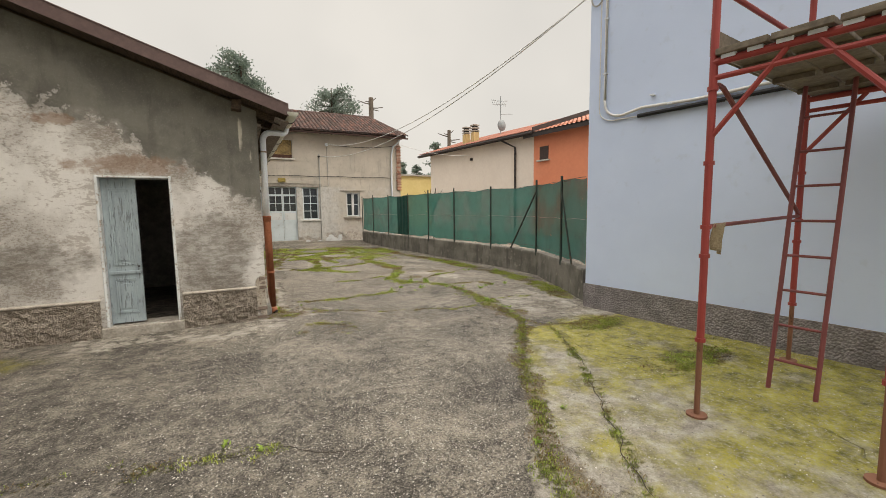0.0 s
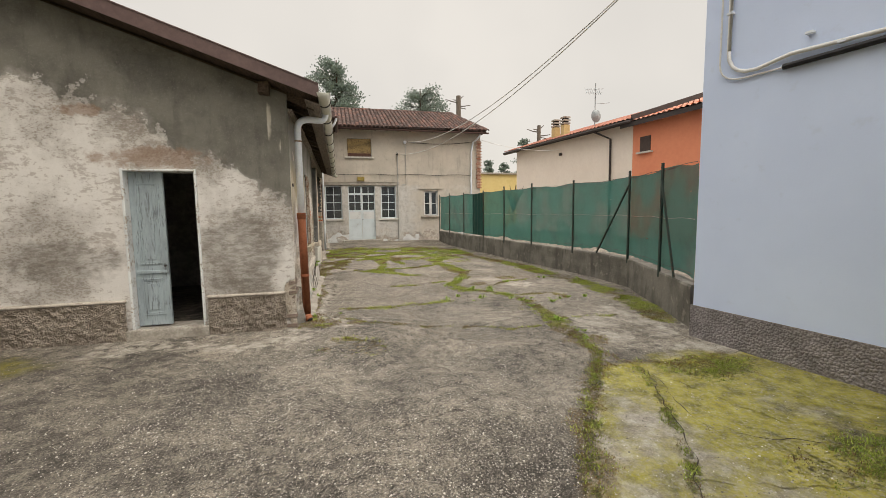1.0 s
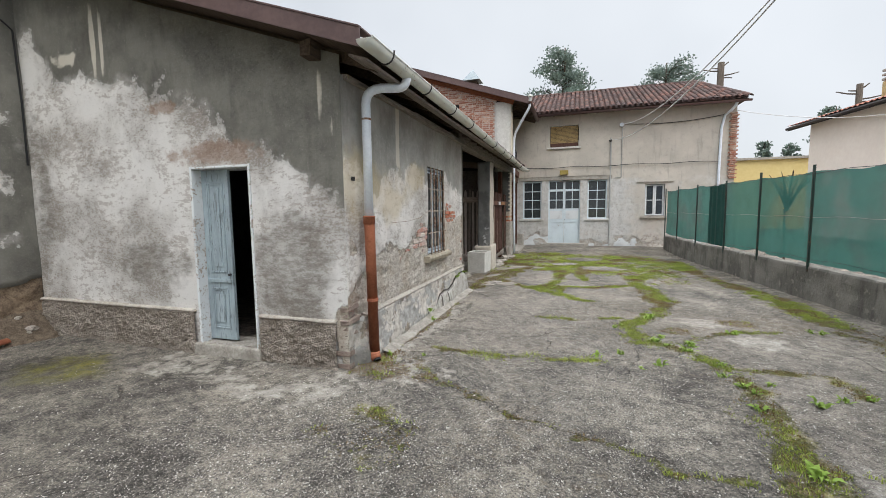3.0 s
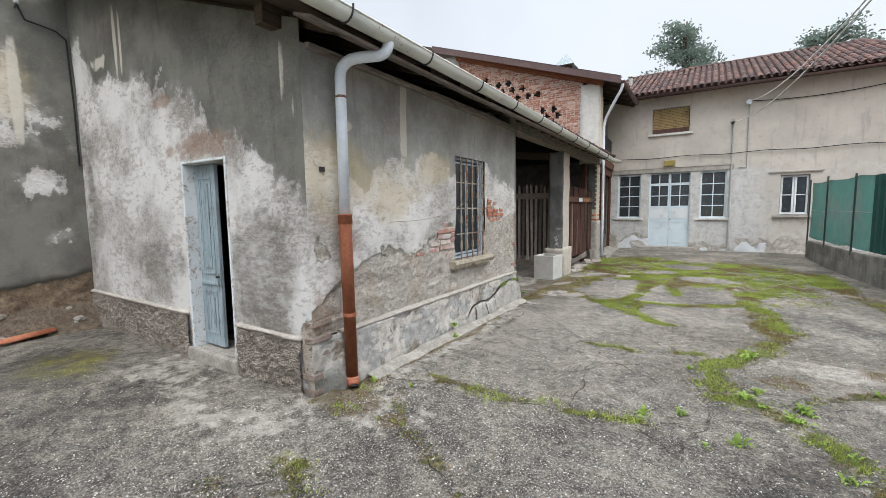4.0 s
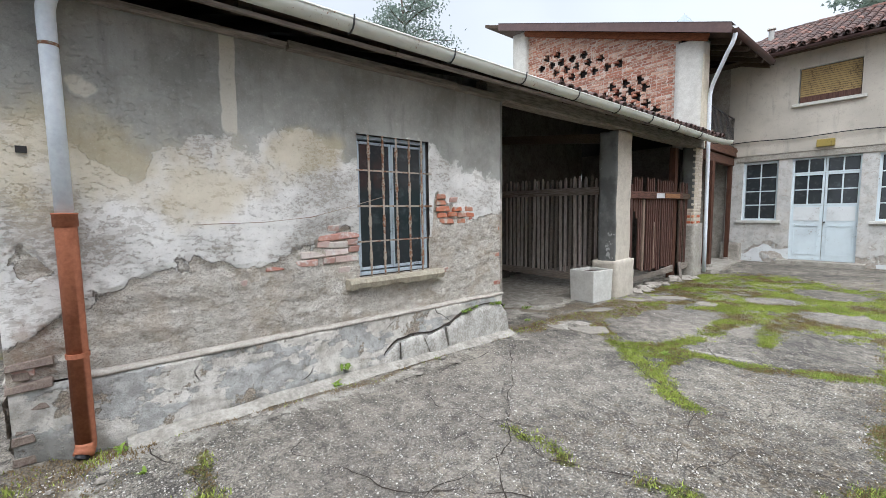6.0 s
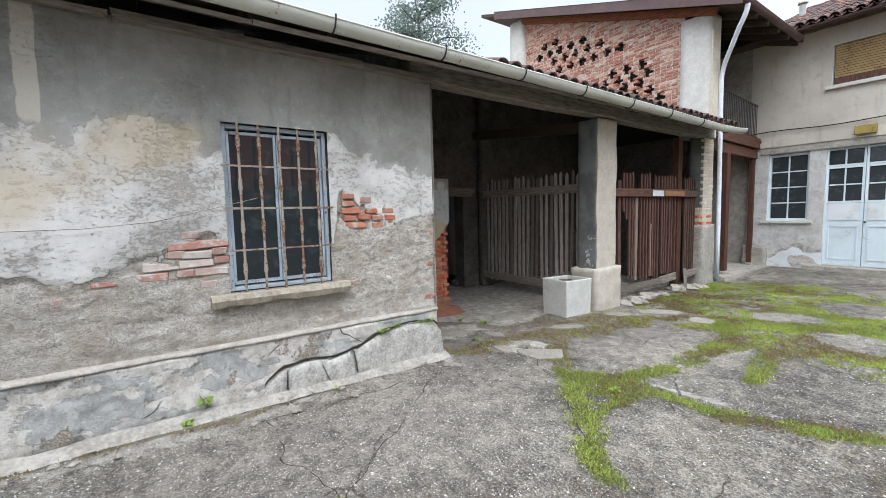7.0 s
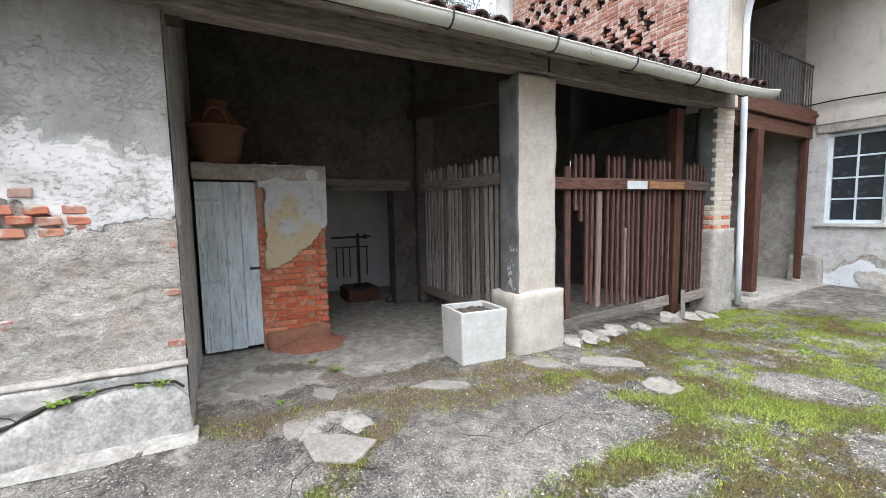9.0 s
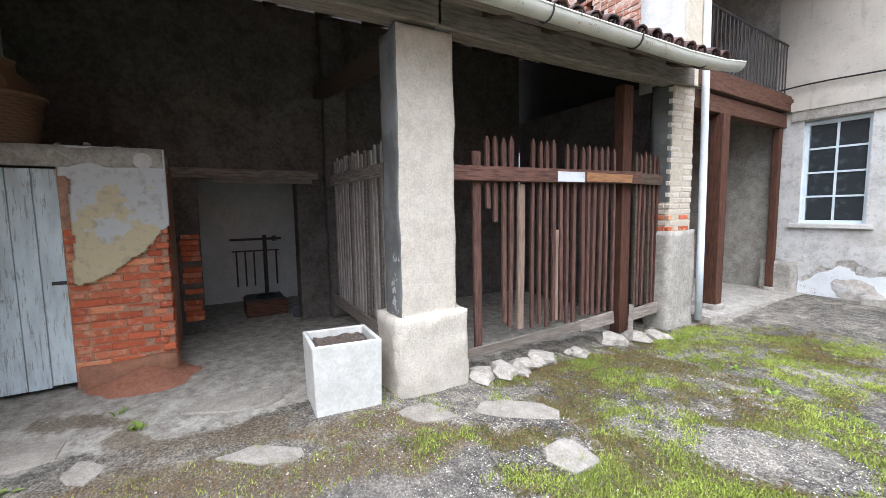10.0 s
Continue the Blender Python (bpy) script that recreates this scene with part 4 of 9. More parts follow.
    box(bm, door[0] - 0.02, door[0] + 0.012, GY - 0.012, GY + 0.3, 0.0, door[3] + 0.02, 0.004)
    box(bm, door[1] - 0.012, door[1] + 0.018, GY - 0.012, GY + 0.3, 0.0, door[3] + 0.02, 0.004)
    box(bm, door[0] + 0.013, door[1] - 0.013, GY - 0.011, GY + 0.3, door[3] - 0.012, door[3] + 0.014, 0.003)
    part("door_reveal", bm, painted("reveal_paint", rgb(214, 217, 217), rgb(164, 154, 142), 0.35, 0.8, 0.2, 0.45), outbuilding, "whitewashed door reveal", bevel=0.006)
    part("doorstep", bx(door[0] - 0.08, door[1] + 0.06, GY - 0.05, GY + 0.36, Z0 - 0.05, 0.04, 0.008), CONCRETE, outbuilding, "worn pale stone doorstep", bevel=0.015)
    # the closed leaf of a two-leaf door
    leaf_x0, leaf_x1, ly = door[0] + 0.014, -1.125, GY + 0.11
    door_ob = part("door", bx(leaf_x0, leaf_x1, ly, ly + 0.04, 0.065, door[3] - 0.015), DOOR_BLUE, outbuilding, "blue-grey panelled door leaf, the other leaf open", bevel=0.004)
    for z0, z1 in ((0.2, 0.68), (0.86, 1.9)):
        for n in (0, 1):
            i, zi, y0 = 0.07 + 0.02 * n, 0.02 * n, ly - 0.012 + 0.006 * n
            for q in ((leaf_x0 + i, leaf_x1 - i, z0 + zi, z0 + zi + 0.018), (leaf_x0 + i, leaf_x1 - i, z1 - zi - 0.018, z1 - zi), (leaf_x0 + i, leaf_x0 + i + 0.018, z0 + zi + 0.019, z1 - zi - 0.019), (leaf_x1 - i - 0.018, leaf_x1 - i, z0 + zi + 0.019, z1 - zi - 0.019)):
                part("moulding", bx(q[0], q[1], y0, ly - 0.0005, q[2], q[3]), DOOR_BLUE, door_ob, bevel=0.003)
        bm = bx(leaf_x0 + 0.13, leaf_x1 - 0.13, ly - 0.014, ly - 0.0005, z0 + 0.07, z1 - 0.07)
        part("door_panel", bm, DOOR_BLUE, door_ob, bevel=0.003)
    bm = bmesh.new()
    box(bm, leaf_x0 + 0.03, leaf_x1 - 0.02, ly - 0.022, ly - 0.0005, 0.745, 0.785)
    part("door_rail", bm, DOOR_BLUE, door_ob, bevel=0.006)
    part("latch", tb([(leaf_x1 - 0.03, ly - 0.03, 0.84), (leaf_x1 - 0.03, ly, 0.84)], 0.014), IRON_DARK, door_ob, "small iron knob")
    part("door", bx(door[1] - 0.05, door[1] - 0.012, GY + 0.3, GY + 0.68, 0.065, door[3] - 0.02), DOOR_BLUE, outbuilding, "inner door leaf standing open", bevel=0.004)


def build_long_wall():
    win = (9.38, 10.24, 0.85, 2.22)

    def coat(u, v):
        b = np.interp(u, [6.9, 7.3, 7.5, 7.66, 7.92, 8.05, 8.39, 8.6, 8.85, 9.16, 9.37, 10.29, 10.48, 10.8, 11.4], [1.95, 1.98, 1.88, 1.75, 1.98, 2.08, 1.98, 2.0, 2.17, 1.99, 2.03, 2.16, 1.91, 1.86, 1.78])
        return np.clip(0.5 + (v - b + (fbm(u * 3, v * 3, 45) - 0.5) * 0.42) * 2.6, 0, 1)

    def bare(u, v):
        b = np.interp(u, [6.9, 7.3, 7.45, 7.6, 7.79, 8.06, 8.35, 8.57, 8.88, 9.08, 9.36, 10.26, 10.33, 10.69, 11.4], [0.72, 0.8, 0.9, 1.0, 1.1, 1.13, 1.06, 1.1, 1.19, 1.3, 1.34, 1.2, 1.66, 1.45, 1.42])
        r = 0.5 + (b - v + (fbm(u * 3.4, v * 3.4, 41) - 0.5) * 0.42) * 3.2
        w = fbm(u * 7, v * 7, 15) - 0.5
        return np.clip(np.maximum(r, 0.95 * blob(u + 0.3 * w, v - 0.35 * w, 7.1, 1.16, 0.07, 0.1)), 0, 1)

    def ochre(u, v):
        a = blob(u, v, 8.3, 1.85, 0.9, 0.26) * 0.85 + blob(u, v, 7.25, 1.85, 0.35, 0.4) + 1.1 * blob(u, v, 8.95, 2.05, 0.3, 0.17) + 0.8 * blob(u, v, 8.0, 1.55, 0.3, 0.2)
        return np.clip(a * (0.25 + 1.1 * fbm(u * 4, v * 3, 44)), 0, 1)

    def streak(u, v):
        return np.clip(sstep(0.066, 0.048, abs(u - 8.3 + 0.02 * (fbm(v * 4, u * 0, 4) - 0.5))) * sstep(2.02, 2.18, v) + blob(u + (fbm(u * 9, v * 9, 6) - 0.5) * 0.14, v + (fbm(u * 8, v * 8, 8) - 0.5) * 0.14, 7.44, 2.3, 0.075, 0.065) + 0.6 * blob(u, v, 7.05, 1.0, 0.2, 0.6) * fbm(u * 6, v * 4, 3), 0, 1)

    def stain(u, v):
        return np.clip(blob(u, v, 7.4, 0.95, 0.5, 0.3) * fbm(u * 5, v * 5, 40) + 0.75 * sstep(0.3, -0.05, v) * fbm(u * 3, v * 3, 2), 0, 1)

    def depth(u, v):
        r = bare(u, v)
        lump = fbm(u * 12, v * 20, 43, 3) - 0.5
        tier = np.floor(fbm(u * 2.6, v * 7.5, 49, 5) * 16) / 16 - 0.5
        hollow = np.clip(1.6 * blob(u, v, 9.1, 1.16, 0.3, 0.2), 0, 1) * 0.022 + np.clip(1.6 * blob(u, v, 10.62, 1.5, 0.26, 0.17), 0, 1) * 0.02
        return (fbm(u * 1.1, v * 1.1, 42) - 0.5) * 0.03 - sstep(0.42, 0.58, r) * 0.016 + (lump * 0.024 + tier * 0.055) * sstep(0.45, 0.7, r) - hollow

    plinth_top = 0.415
    us = steps(GY - 0.0, WY, 0.02, win[0], win[1])
    vs = steps(plinth_top + 0.005, WALL_TOP, 0.02, win[2], win[3])
    data = sheet("wall", us, vs, lambda u, v, d: (WX + d * sstep(GY - 0.01, GY + 0.1, u), u, v), [win], None, depth,
                 dict(coat=coat, bare=bare, ochre=ochre, streak=streak, stain=stain, rust=lambda u, v: 0.6 * blob(u, v, 7.1, 0.6, 0.15, 0.3)))
    wall = part("wall", data, PLASTER_LIGHT, outbuilding, "long wall with crumbling plaster and bare render", smooth=True)

    def plinth_depth(u, v):
        n = fbm(u * 1.6, v * 3, 47)
        flake = 0.012 * (sstep(0.5, 0.52, n) - 0.5) + (fbm(u * 6, v * 6, 46) - 0.5) * 0.025
        return (0.035 + 0.05 * sstep(0.36, -0.12, v) + flake) * sstep(plinth_top + 0.001, plinth_top - 0.02, v) * sstep(GY + 0.14, GY + 0.2 + 0.1 * fbm(v * 7, 0 * u, 3), u)

    data = sheet("plinth", us, steps(Z0 - 0.1, plinth_top, 0.022), lambda u, v, d: (WX + d * sstep(GY - 0.01, GY + 0.06, u), u, v), depth=plinth_depth,
                 attrs=dict(stain=lambda u, v: np.clip(0.8 * sstep(0.12, -0.1, v) * (0.3 + fbm(u * 3, v * 3, 2)) + 0.5 * blob(u, v, 7.1, 0.2, 0.3, 0.3), 0, 1)))
    part("plinth", data, CEMENT, outbuilding, "patched and flaking grey cement plinth", smooth=True)
    # inner leaf of the wall, in the plaster with shade in its colour
    for y0, y1, z0, z1 in ((GY + 0.02, win[0], Z0, WALL_TOP - 0.02), (win[1], WY, Z0, WALL_TOP - 0.02), (win[0], win[1], win[3], WALL_TOP - 0.02), (win[0], win[1], Z0, win[2])):
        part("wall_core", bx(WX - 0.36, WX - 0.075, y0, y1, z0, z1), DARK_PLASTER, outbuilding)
    # unseen wall, added to keep daylight from showing through the doorway
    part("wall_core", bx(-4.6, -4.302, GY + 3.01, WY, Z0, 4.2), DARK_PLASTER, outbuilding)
    bm = bmesh.new()
    ends = [(-4.3, Z0), (WX - 0.365, Z0), (WX - 0.365, roof_z(WX - 0.365) - 0.045), (-4.3, roof_z(-4.3) - 0.045)]
    near, back = ([bm.verts.new((x, y, z)) for x, z in ends] for y in (WY - 0.3, WY))
    bm.faces.new(near)
    bm.faces.new(back)
    for i in range(4):
        bm.faces.new((near[i], near[(i + 1) % 4], back[(i + 1) % 4], back[i]))
    part("end_wall", bm, END_PLASTER, outbuilding, "dusty plastered end wall")
    # end face of the long wall
    data = sheet("wall_end", steps(WX - 0.34, WX + 0.02, 0.04), steps(Z0, 2.95, 0.05), lambda u, v, d: (u, WY + 0.008 + d, v), depth=lambda u, v: (fbm(u * 4, v * 4, 51) - 0.5) * 0.02,
                 attrs=dict(coat=lambda u, v: sstep(1.4, 1.9, v), bare=lambda u, v: 0.45 * sstep(1.7, 1.2, v) + 0.3 * fbm(u * 3, v * 3, 9), stain=lambda u, v: 0 * u, rust=lambda u, v: 0 * u, streak=lambda u, v: 0 * u, ochre=lambda u, v: 0 * u))
    part("wall_end", data, PLASTER_LIGHT, outbuilding, smooth=True)
    # plinth cap with a rounded nose
    cap_strip("plinth_cap", lambda u: (WX, u), (1, 0), GY + 0.3, WY + 0.01, outbuilding)
    # concrete strip at the foot
    data = sheet("foot_strip", steps(GY + 0.55, WY + 0.05, 0.05), np.linspace(0, 1, 9), lambda u, v, d: (WX + 0.05 + v * (0.17 + 0.09 * (fbm(u * 1.3, 0 * v, 55) - 0.5)), u, Z0 + 0.045 - 0.05 * v ** 2 + d), depth=lambda u, v: (fbm(u * 5, v * 2, 50) - 0.5) * 0.025)
    part("foot_strip", data, CONCRETE, outbuilding, "cracked cement strip along the foot of the wall", smooth=True)
    # slabs of render broken off the plinth along one curved crack
    def crack_z(y):
        return float(np.interp(y, [9.5, 9.6, 9.72, 9.95, 10.2, 10.45, 10.65, 11.0, 11.3, 11.42], [-0.1, 0.06, 0.15, 0.18, 0.15, 0.2, 0.29, 0.34, 0.31, 0.2])) + 0.012 * noise.noise(Vector((y * 14, 0, 0)))
    for y0, y1, out, slant in ((9.5, 9.735, 0.0, 0.25), (9.755, 10.12, 0.012, 0.06), (10.14, 10.385, 0.022, -0.35), (10.41, 11.4, 0.004, -0.1)):
        k = max(5, int((y1 - y0) / 0.04))
        V, F = [], []
        for i in range(k + 1):
            y = y0 + (y1 - y0) * i / k
            zt = crack_z(y) - 0.012
            j = 0.02 * noise.noise(Vector((y * 6, 3, 0)))
            foot = WX + 0.105 + j + out
            rows = [(foot + 0.012 * noise.noise(Vector((y * 9, f * 5, 7))) - 0.03 * f ** 3, Z0 - 0.04 + (zt - Z0 + 0.04) * f) for f in (0, 0.2, 0.4, 0.6, 0.8, 0.93)]
            for x, z in rows + [(foot - 0.045, zt + 0.006 * noise.noise(Vector((y * 20, 1, 1)))), (foot - 0.09, Z0 - 0.04)]:
                V.append((x, y + slant * (z - Z0) * (0.4 if 0 < i < k else 1) * (1 if i < k else 0.6), z))
            if i:
                a = (i - 1) * 8
                F += [(a + q, a + q + 1, a + q + 9, a + q + 8) for q in range(7)]
        F += [tuple(range(8)), tuple(k * 8 + q for q in range(8))]
        part("plinth_slab", raw_mesh("plinth_slab", V, F), BROKEN_CEMENT, outbuilding, "slab of render broken off the plinth", smooth=True)
    # a dark strip stands for the shadow gap behind the slabs
    ys = np.linspace(9.45, 11.36, 40)
    part("plinth_crack", tb([(WX + 0.062, y, crack_z(y) + 0.008) for y in ys], [0.007 + 0.014 * abs(noise.noise(Vector((y * 6, 0, 4)))) for y in ys], 6), SOIL, outbuilding, "dark strip painted as the shade in the crack above the slabs")
    # window: frame, panes, sill
    y0, y1, z0, z1 = win
    # dark sheet painted as the unlit room behind the panes
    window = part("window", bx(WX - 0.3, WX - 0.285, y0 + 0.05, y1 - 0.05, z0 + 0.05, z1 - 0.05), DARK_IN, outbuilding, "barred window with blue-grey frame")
    bm = bmesh.new()
    for a, b, c, d in ((y0 + 0.003, y0 + 0.036, z0 + 0.003, z1 - 0.003), (y1 - 0.036, y1 - 0.003, z0 + 0.003, z1 - 0.003), (y0 + 0.037, y1 - 0.037, z1 - 0.036, z1 - 0.003), (y0 + 0.037, y1 - 0.037, z0 + 0.003, z0 + 0.035)):
        box(bm, WX - 0.14, WX - 0.05, a, b, c, d)
    part("window_frame", bm, FRAME_BLUE, window, "blue-grey painted frame", bevel=0.004)
    mid = (y0 + y1) / 2
    for a, b in ((y0 + 0.04, mid - 0.003), (mid + 0.003, y1 - 0.04)):
        bm = bmesh.new()
        for p, q, r, t in ((a, a + 0.022, z0 + 0.05, z1 - 0.055), (b - 0.022, b, z0 + 0.05, z1 - 0.055), (a + 0.0225, b - 0.0225, z0 + 0.05, z0 + 0.08), (a + 0.0225, b - 0.0225, z1 - 0.08, z1 - 0.055)):
            box(bm, WX - 0.1, WX - 0.075, p, q, r, t)
        part("casement", bm, FRAME_BLUE, window, bevel=0.003)
        part("pane", bx(WX - 0.09, WX - 0.086, a + 0.0225, b - 0.0225, z0 + 0.081, z1 - 0.081), GLASS, window)
    bm = bmesh.new()
    us2 = np.linspace(y0 - 0.15, y1 + 0.14, 34)
    rings = []
    for u in us2:
        j = 0.022 * noise.noise(Vector((u * 7, 0, 0))) + 0.01 * noise.noise(Vector((u * 25, 0, 0)))
        k = 0.028 * noise.noise(Vector((u * 6, 5, 0))) + random.uniform(-0.006, 0.006)
        rings.append([bm.verts.new(p) for p in ((WX - 0.06, u, z0 - 0.1 + k), (WX + 0.065 + j, u, z0 - 0.1 + k), (WX + 0.085 + j, u, z0 - 0.05), (WX + 0.07 + j, u, z0 - 0.012), (WX - 0.06, u, z0 - 0.008))])
    for r0, r1 in zip(rings[:-1], rings[1:]):
        for k in range(5):
            bm.faces.new((r0[k], r0[(k + 1) % 5], r1[(k + 1) % 5], r1[k]))
    bm.faces.new(rings[0])
    bm.faces.new(rings[-1])
    part("window_sill", bm, plain("beige_sill", rgb(190, 180, 160), rgb(140, 131, 116), 9, 0.9, bump=0.7, dist=0.012), window, "chipped stone sill")
    # turned iron bars
    grille = part("window_grille", bx(WX + 0.012, WX + 0.024, y0 - 0.02, y1 + 0.02, z0 + (z1 - z0) * 0.5 - 0.009, z0 + (z1 - z0) * 0.5 + 0.009), IRON, outbuilding, "rusty iron grille of turned bars")
    for k in range(5):
        y = y0 + 0.115 + k * 0.158
        pts, rs = [], []
        for i in range(49):
            z = z0 - 0.005 + (z1 - z0) * i / 48
            r = 0.0105
            for c in (0.125, 0.375, 0.625, 0.875):
                d = abs((z - z0) / (z1 - z0) - c) * (z1 - z0)
                r += 0.008 * max(0, 1 - (d / 0.035) ** 2) + 0.006 * max(0, 1 - ((d - 0.05) / 0.012) ** 2)
            pts.append((WX + 0.018, y, z))
            rs.append(r)
        part("grille_bar", tb(pts, rs, 10), IRON, grille, smooth=True)
    for f in (0.25, 0.75):
        z = z0 + (z1 - z0) * f
        part("grille_rail", bx(WX + 0.012, WX + 0.024, y0 - 0.02, y1 + 0.02, z - 0.007, z + 0.007), IRON, grille)
    part("wire", tb([(WX + 0.02, 8.0, 1.40), (WX + 0.035, 8.5, 1.405), (WX + 0.045, 8.9, 1.44), (WX + 0.045, 9.35, 1.55), (WX + 0.03, 9.62, 1.62)], 0.003, 6), IRON, grille)
    # no real opening: a dark block gives the hole's shade
    part("vent_hole", bx(WX - 0.03, WX + 0.018, 7.105, 7.155, 1.86, 1.90), DARK_IN, outbuilding, "small dark block painted as the shade of a vent hole")
    # bare bricks where the plaster fell
    kinds = [brick_mesh("brick", w, 0.034, 0.056, m, 0.009) for w, m in ((0.235, PINK_BRICK), (0.21, PINK_BRICK), (0.11, PINK_BRICK), (0.2, DUSTY_BRICK), (0.12, DUSTY_BRICK))]
    spots = ((8.62, 1.02, 0), (8.86, 1.03, 1), (9.07, 1.03, 2), (9.25, 1.04, 0), (8.92, 1.10, 0), (9.15, 1.11, 0), (9.33, 1.12, 2),
             (9.02, 1.18, 2), (9.16, 1.18, 1), (9.31, 1.19, 2), (9.08, 1.25, 1), (9.27, 1.26, 0), (9.12, 1.325, 2), (8.3, 0.9, 2), (9.22, 0.93, 2),
             (10.42, 1.64, 4), (10.42, 1.57, 4), (10.45, 1.5, 3), (10.43, 1.43, 4), (10.58, 1.44, 4), (10.66, 1.5, 4), (10.72, 1.43, 4), (10.84, 1.5, 4), (10.86, 1.43, 4), (10.5, 1.36, 3), (10.72, 1.36, 4), (10.6, 1.6, 2), (10.9, 1.37, 2), (11.3, 1.25, 4), (11.31, 0.92, 4), (11.33, 0.55, 2), (7.03, 0.5, 2), (10.45, 0.8, 2))
    for y, z, k in spots:
        piece("brick", kinds[k], wall, pose(WX - (0.027 if y < 10 else 0.025) + random.uniform(-0.007, 0.005), y, z, random.uniform(-3, 3), random.uniform(-2, 2), 90 + random.uniform(-3, 3)))


def brick_mesh(name, w, d, h, mat=None, wob=0.004):
    bm = bmesh.new()
    vs = box(bm, -w / 2, w / 2, -d / 2, d / 2, -h / 2, h / 2, wob)
    bmesh.ops.bevel(bm, geom=[e for e in bm.edges], offset=0.006, segments=1, affect='EDGES')
    bmesh.ops.recalc_face_normals(bm, faces=bm.faces)
    data = bpy.data.meshes.new(name)
    bm.to_mesh(data)
    bm.free()
    data.materials.append(mat or PINK_BRICK)
    return data


def build_gable_corner():
    """The broken corner, where bricks show below the plaster."""
    proto = brick_mesh("brick", 0.22, 0.1, 0.055, plain("grey_brick", rgb(150, 136, 124), rgb(104, 88, 80), 20, 0.95, bump=0.8, dist=0.012), 0.012)
    rnd = random.Random(12)
    for k in range(10):
        z, j = Z0 + 0.03 + k * 0.067, rnd.uniform(-0.022, 0.004)
        side = k % 2
        m = pose(WX + 0.012 + j - (0.05 if side else 0.11), GY - 0.012 - j + (0.11 if side else 0.05), z, rnd.uniform(-3, 3), rnd.uniform(-3, 3), 90 * side + rnd.uniform(-6, 6))
        piece("brick", proto, outbuilding, m)


build_gable()
build_long_wall()
build_gable_corner()


# ---- lean-to roof over the outbuilding and the shed ----
BARN_Y = 18.08
VERGE_Y = 6.62


def tile_mesh(name, length=0.42, r0=0.092, r1=0.075, mat=None):
    """A half-round clay tile, lying along x, its hollow down."""
    bm = bmesh.new()
    seg = 6
    rings = []
    for x, r, lift in ((0, r0, 0), (length, r1, 0)):
        for th in (0.0, 0.014):
            rings.append([bm.verts.new((x, math.cos(math.pi * k / seg) * (r - th), math.sin(math.pi * k / seg) * (r - th) * 0.8 + lift)) for k in range(seg + 1)])
    a, b, c, d = rings
    for k in range(seg):
        bm.faces.new((a[k], a[k + 1], c[k + 1], c[k]))
        bm.faces.new((b[k + 1], b[k], d[k], d[k + 1]))
        bm.faces.new((a[k + 1], a[k], b[k], b[k + 1]))
        bm.faces.new((c[k], c[k + 1], d[k + 1], d[k]))
    bmesh.ops.recalc_face_normals(bm, faces=bm.faces)
    data = bpy.data.meshes.new(name)
    bm.to_mesh(data)
    bm.free()
    data.materials.append(mat or TILE)
    return data


def joined_tiles(name, poses, proto, material, parent, label):
    """Many tiles in one mesh."""
    v0 = np.array([v.co for v in proto.vertices])
    f0 = [tuple(p.vertices) for p in proto.polygons]
    verts, faces = [], []
    for k, m in enumerate(poses):
        R, t = np.array(m.to_3x3()), np.array(m.translation)
        verts.append(v0 @ R.T + t)
        faces += [tuple(i + k * len(v0) for i in f) for f in f0]
    data = raw_mesh(name, np.concatenate(verts), faces)
    ob = part(name, data, material, parent, label)
    return tagged(ob, kind="stuff")


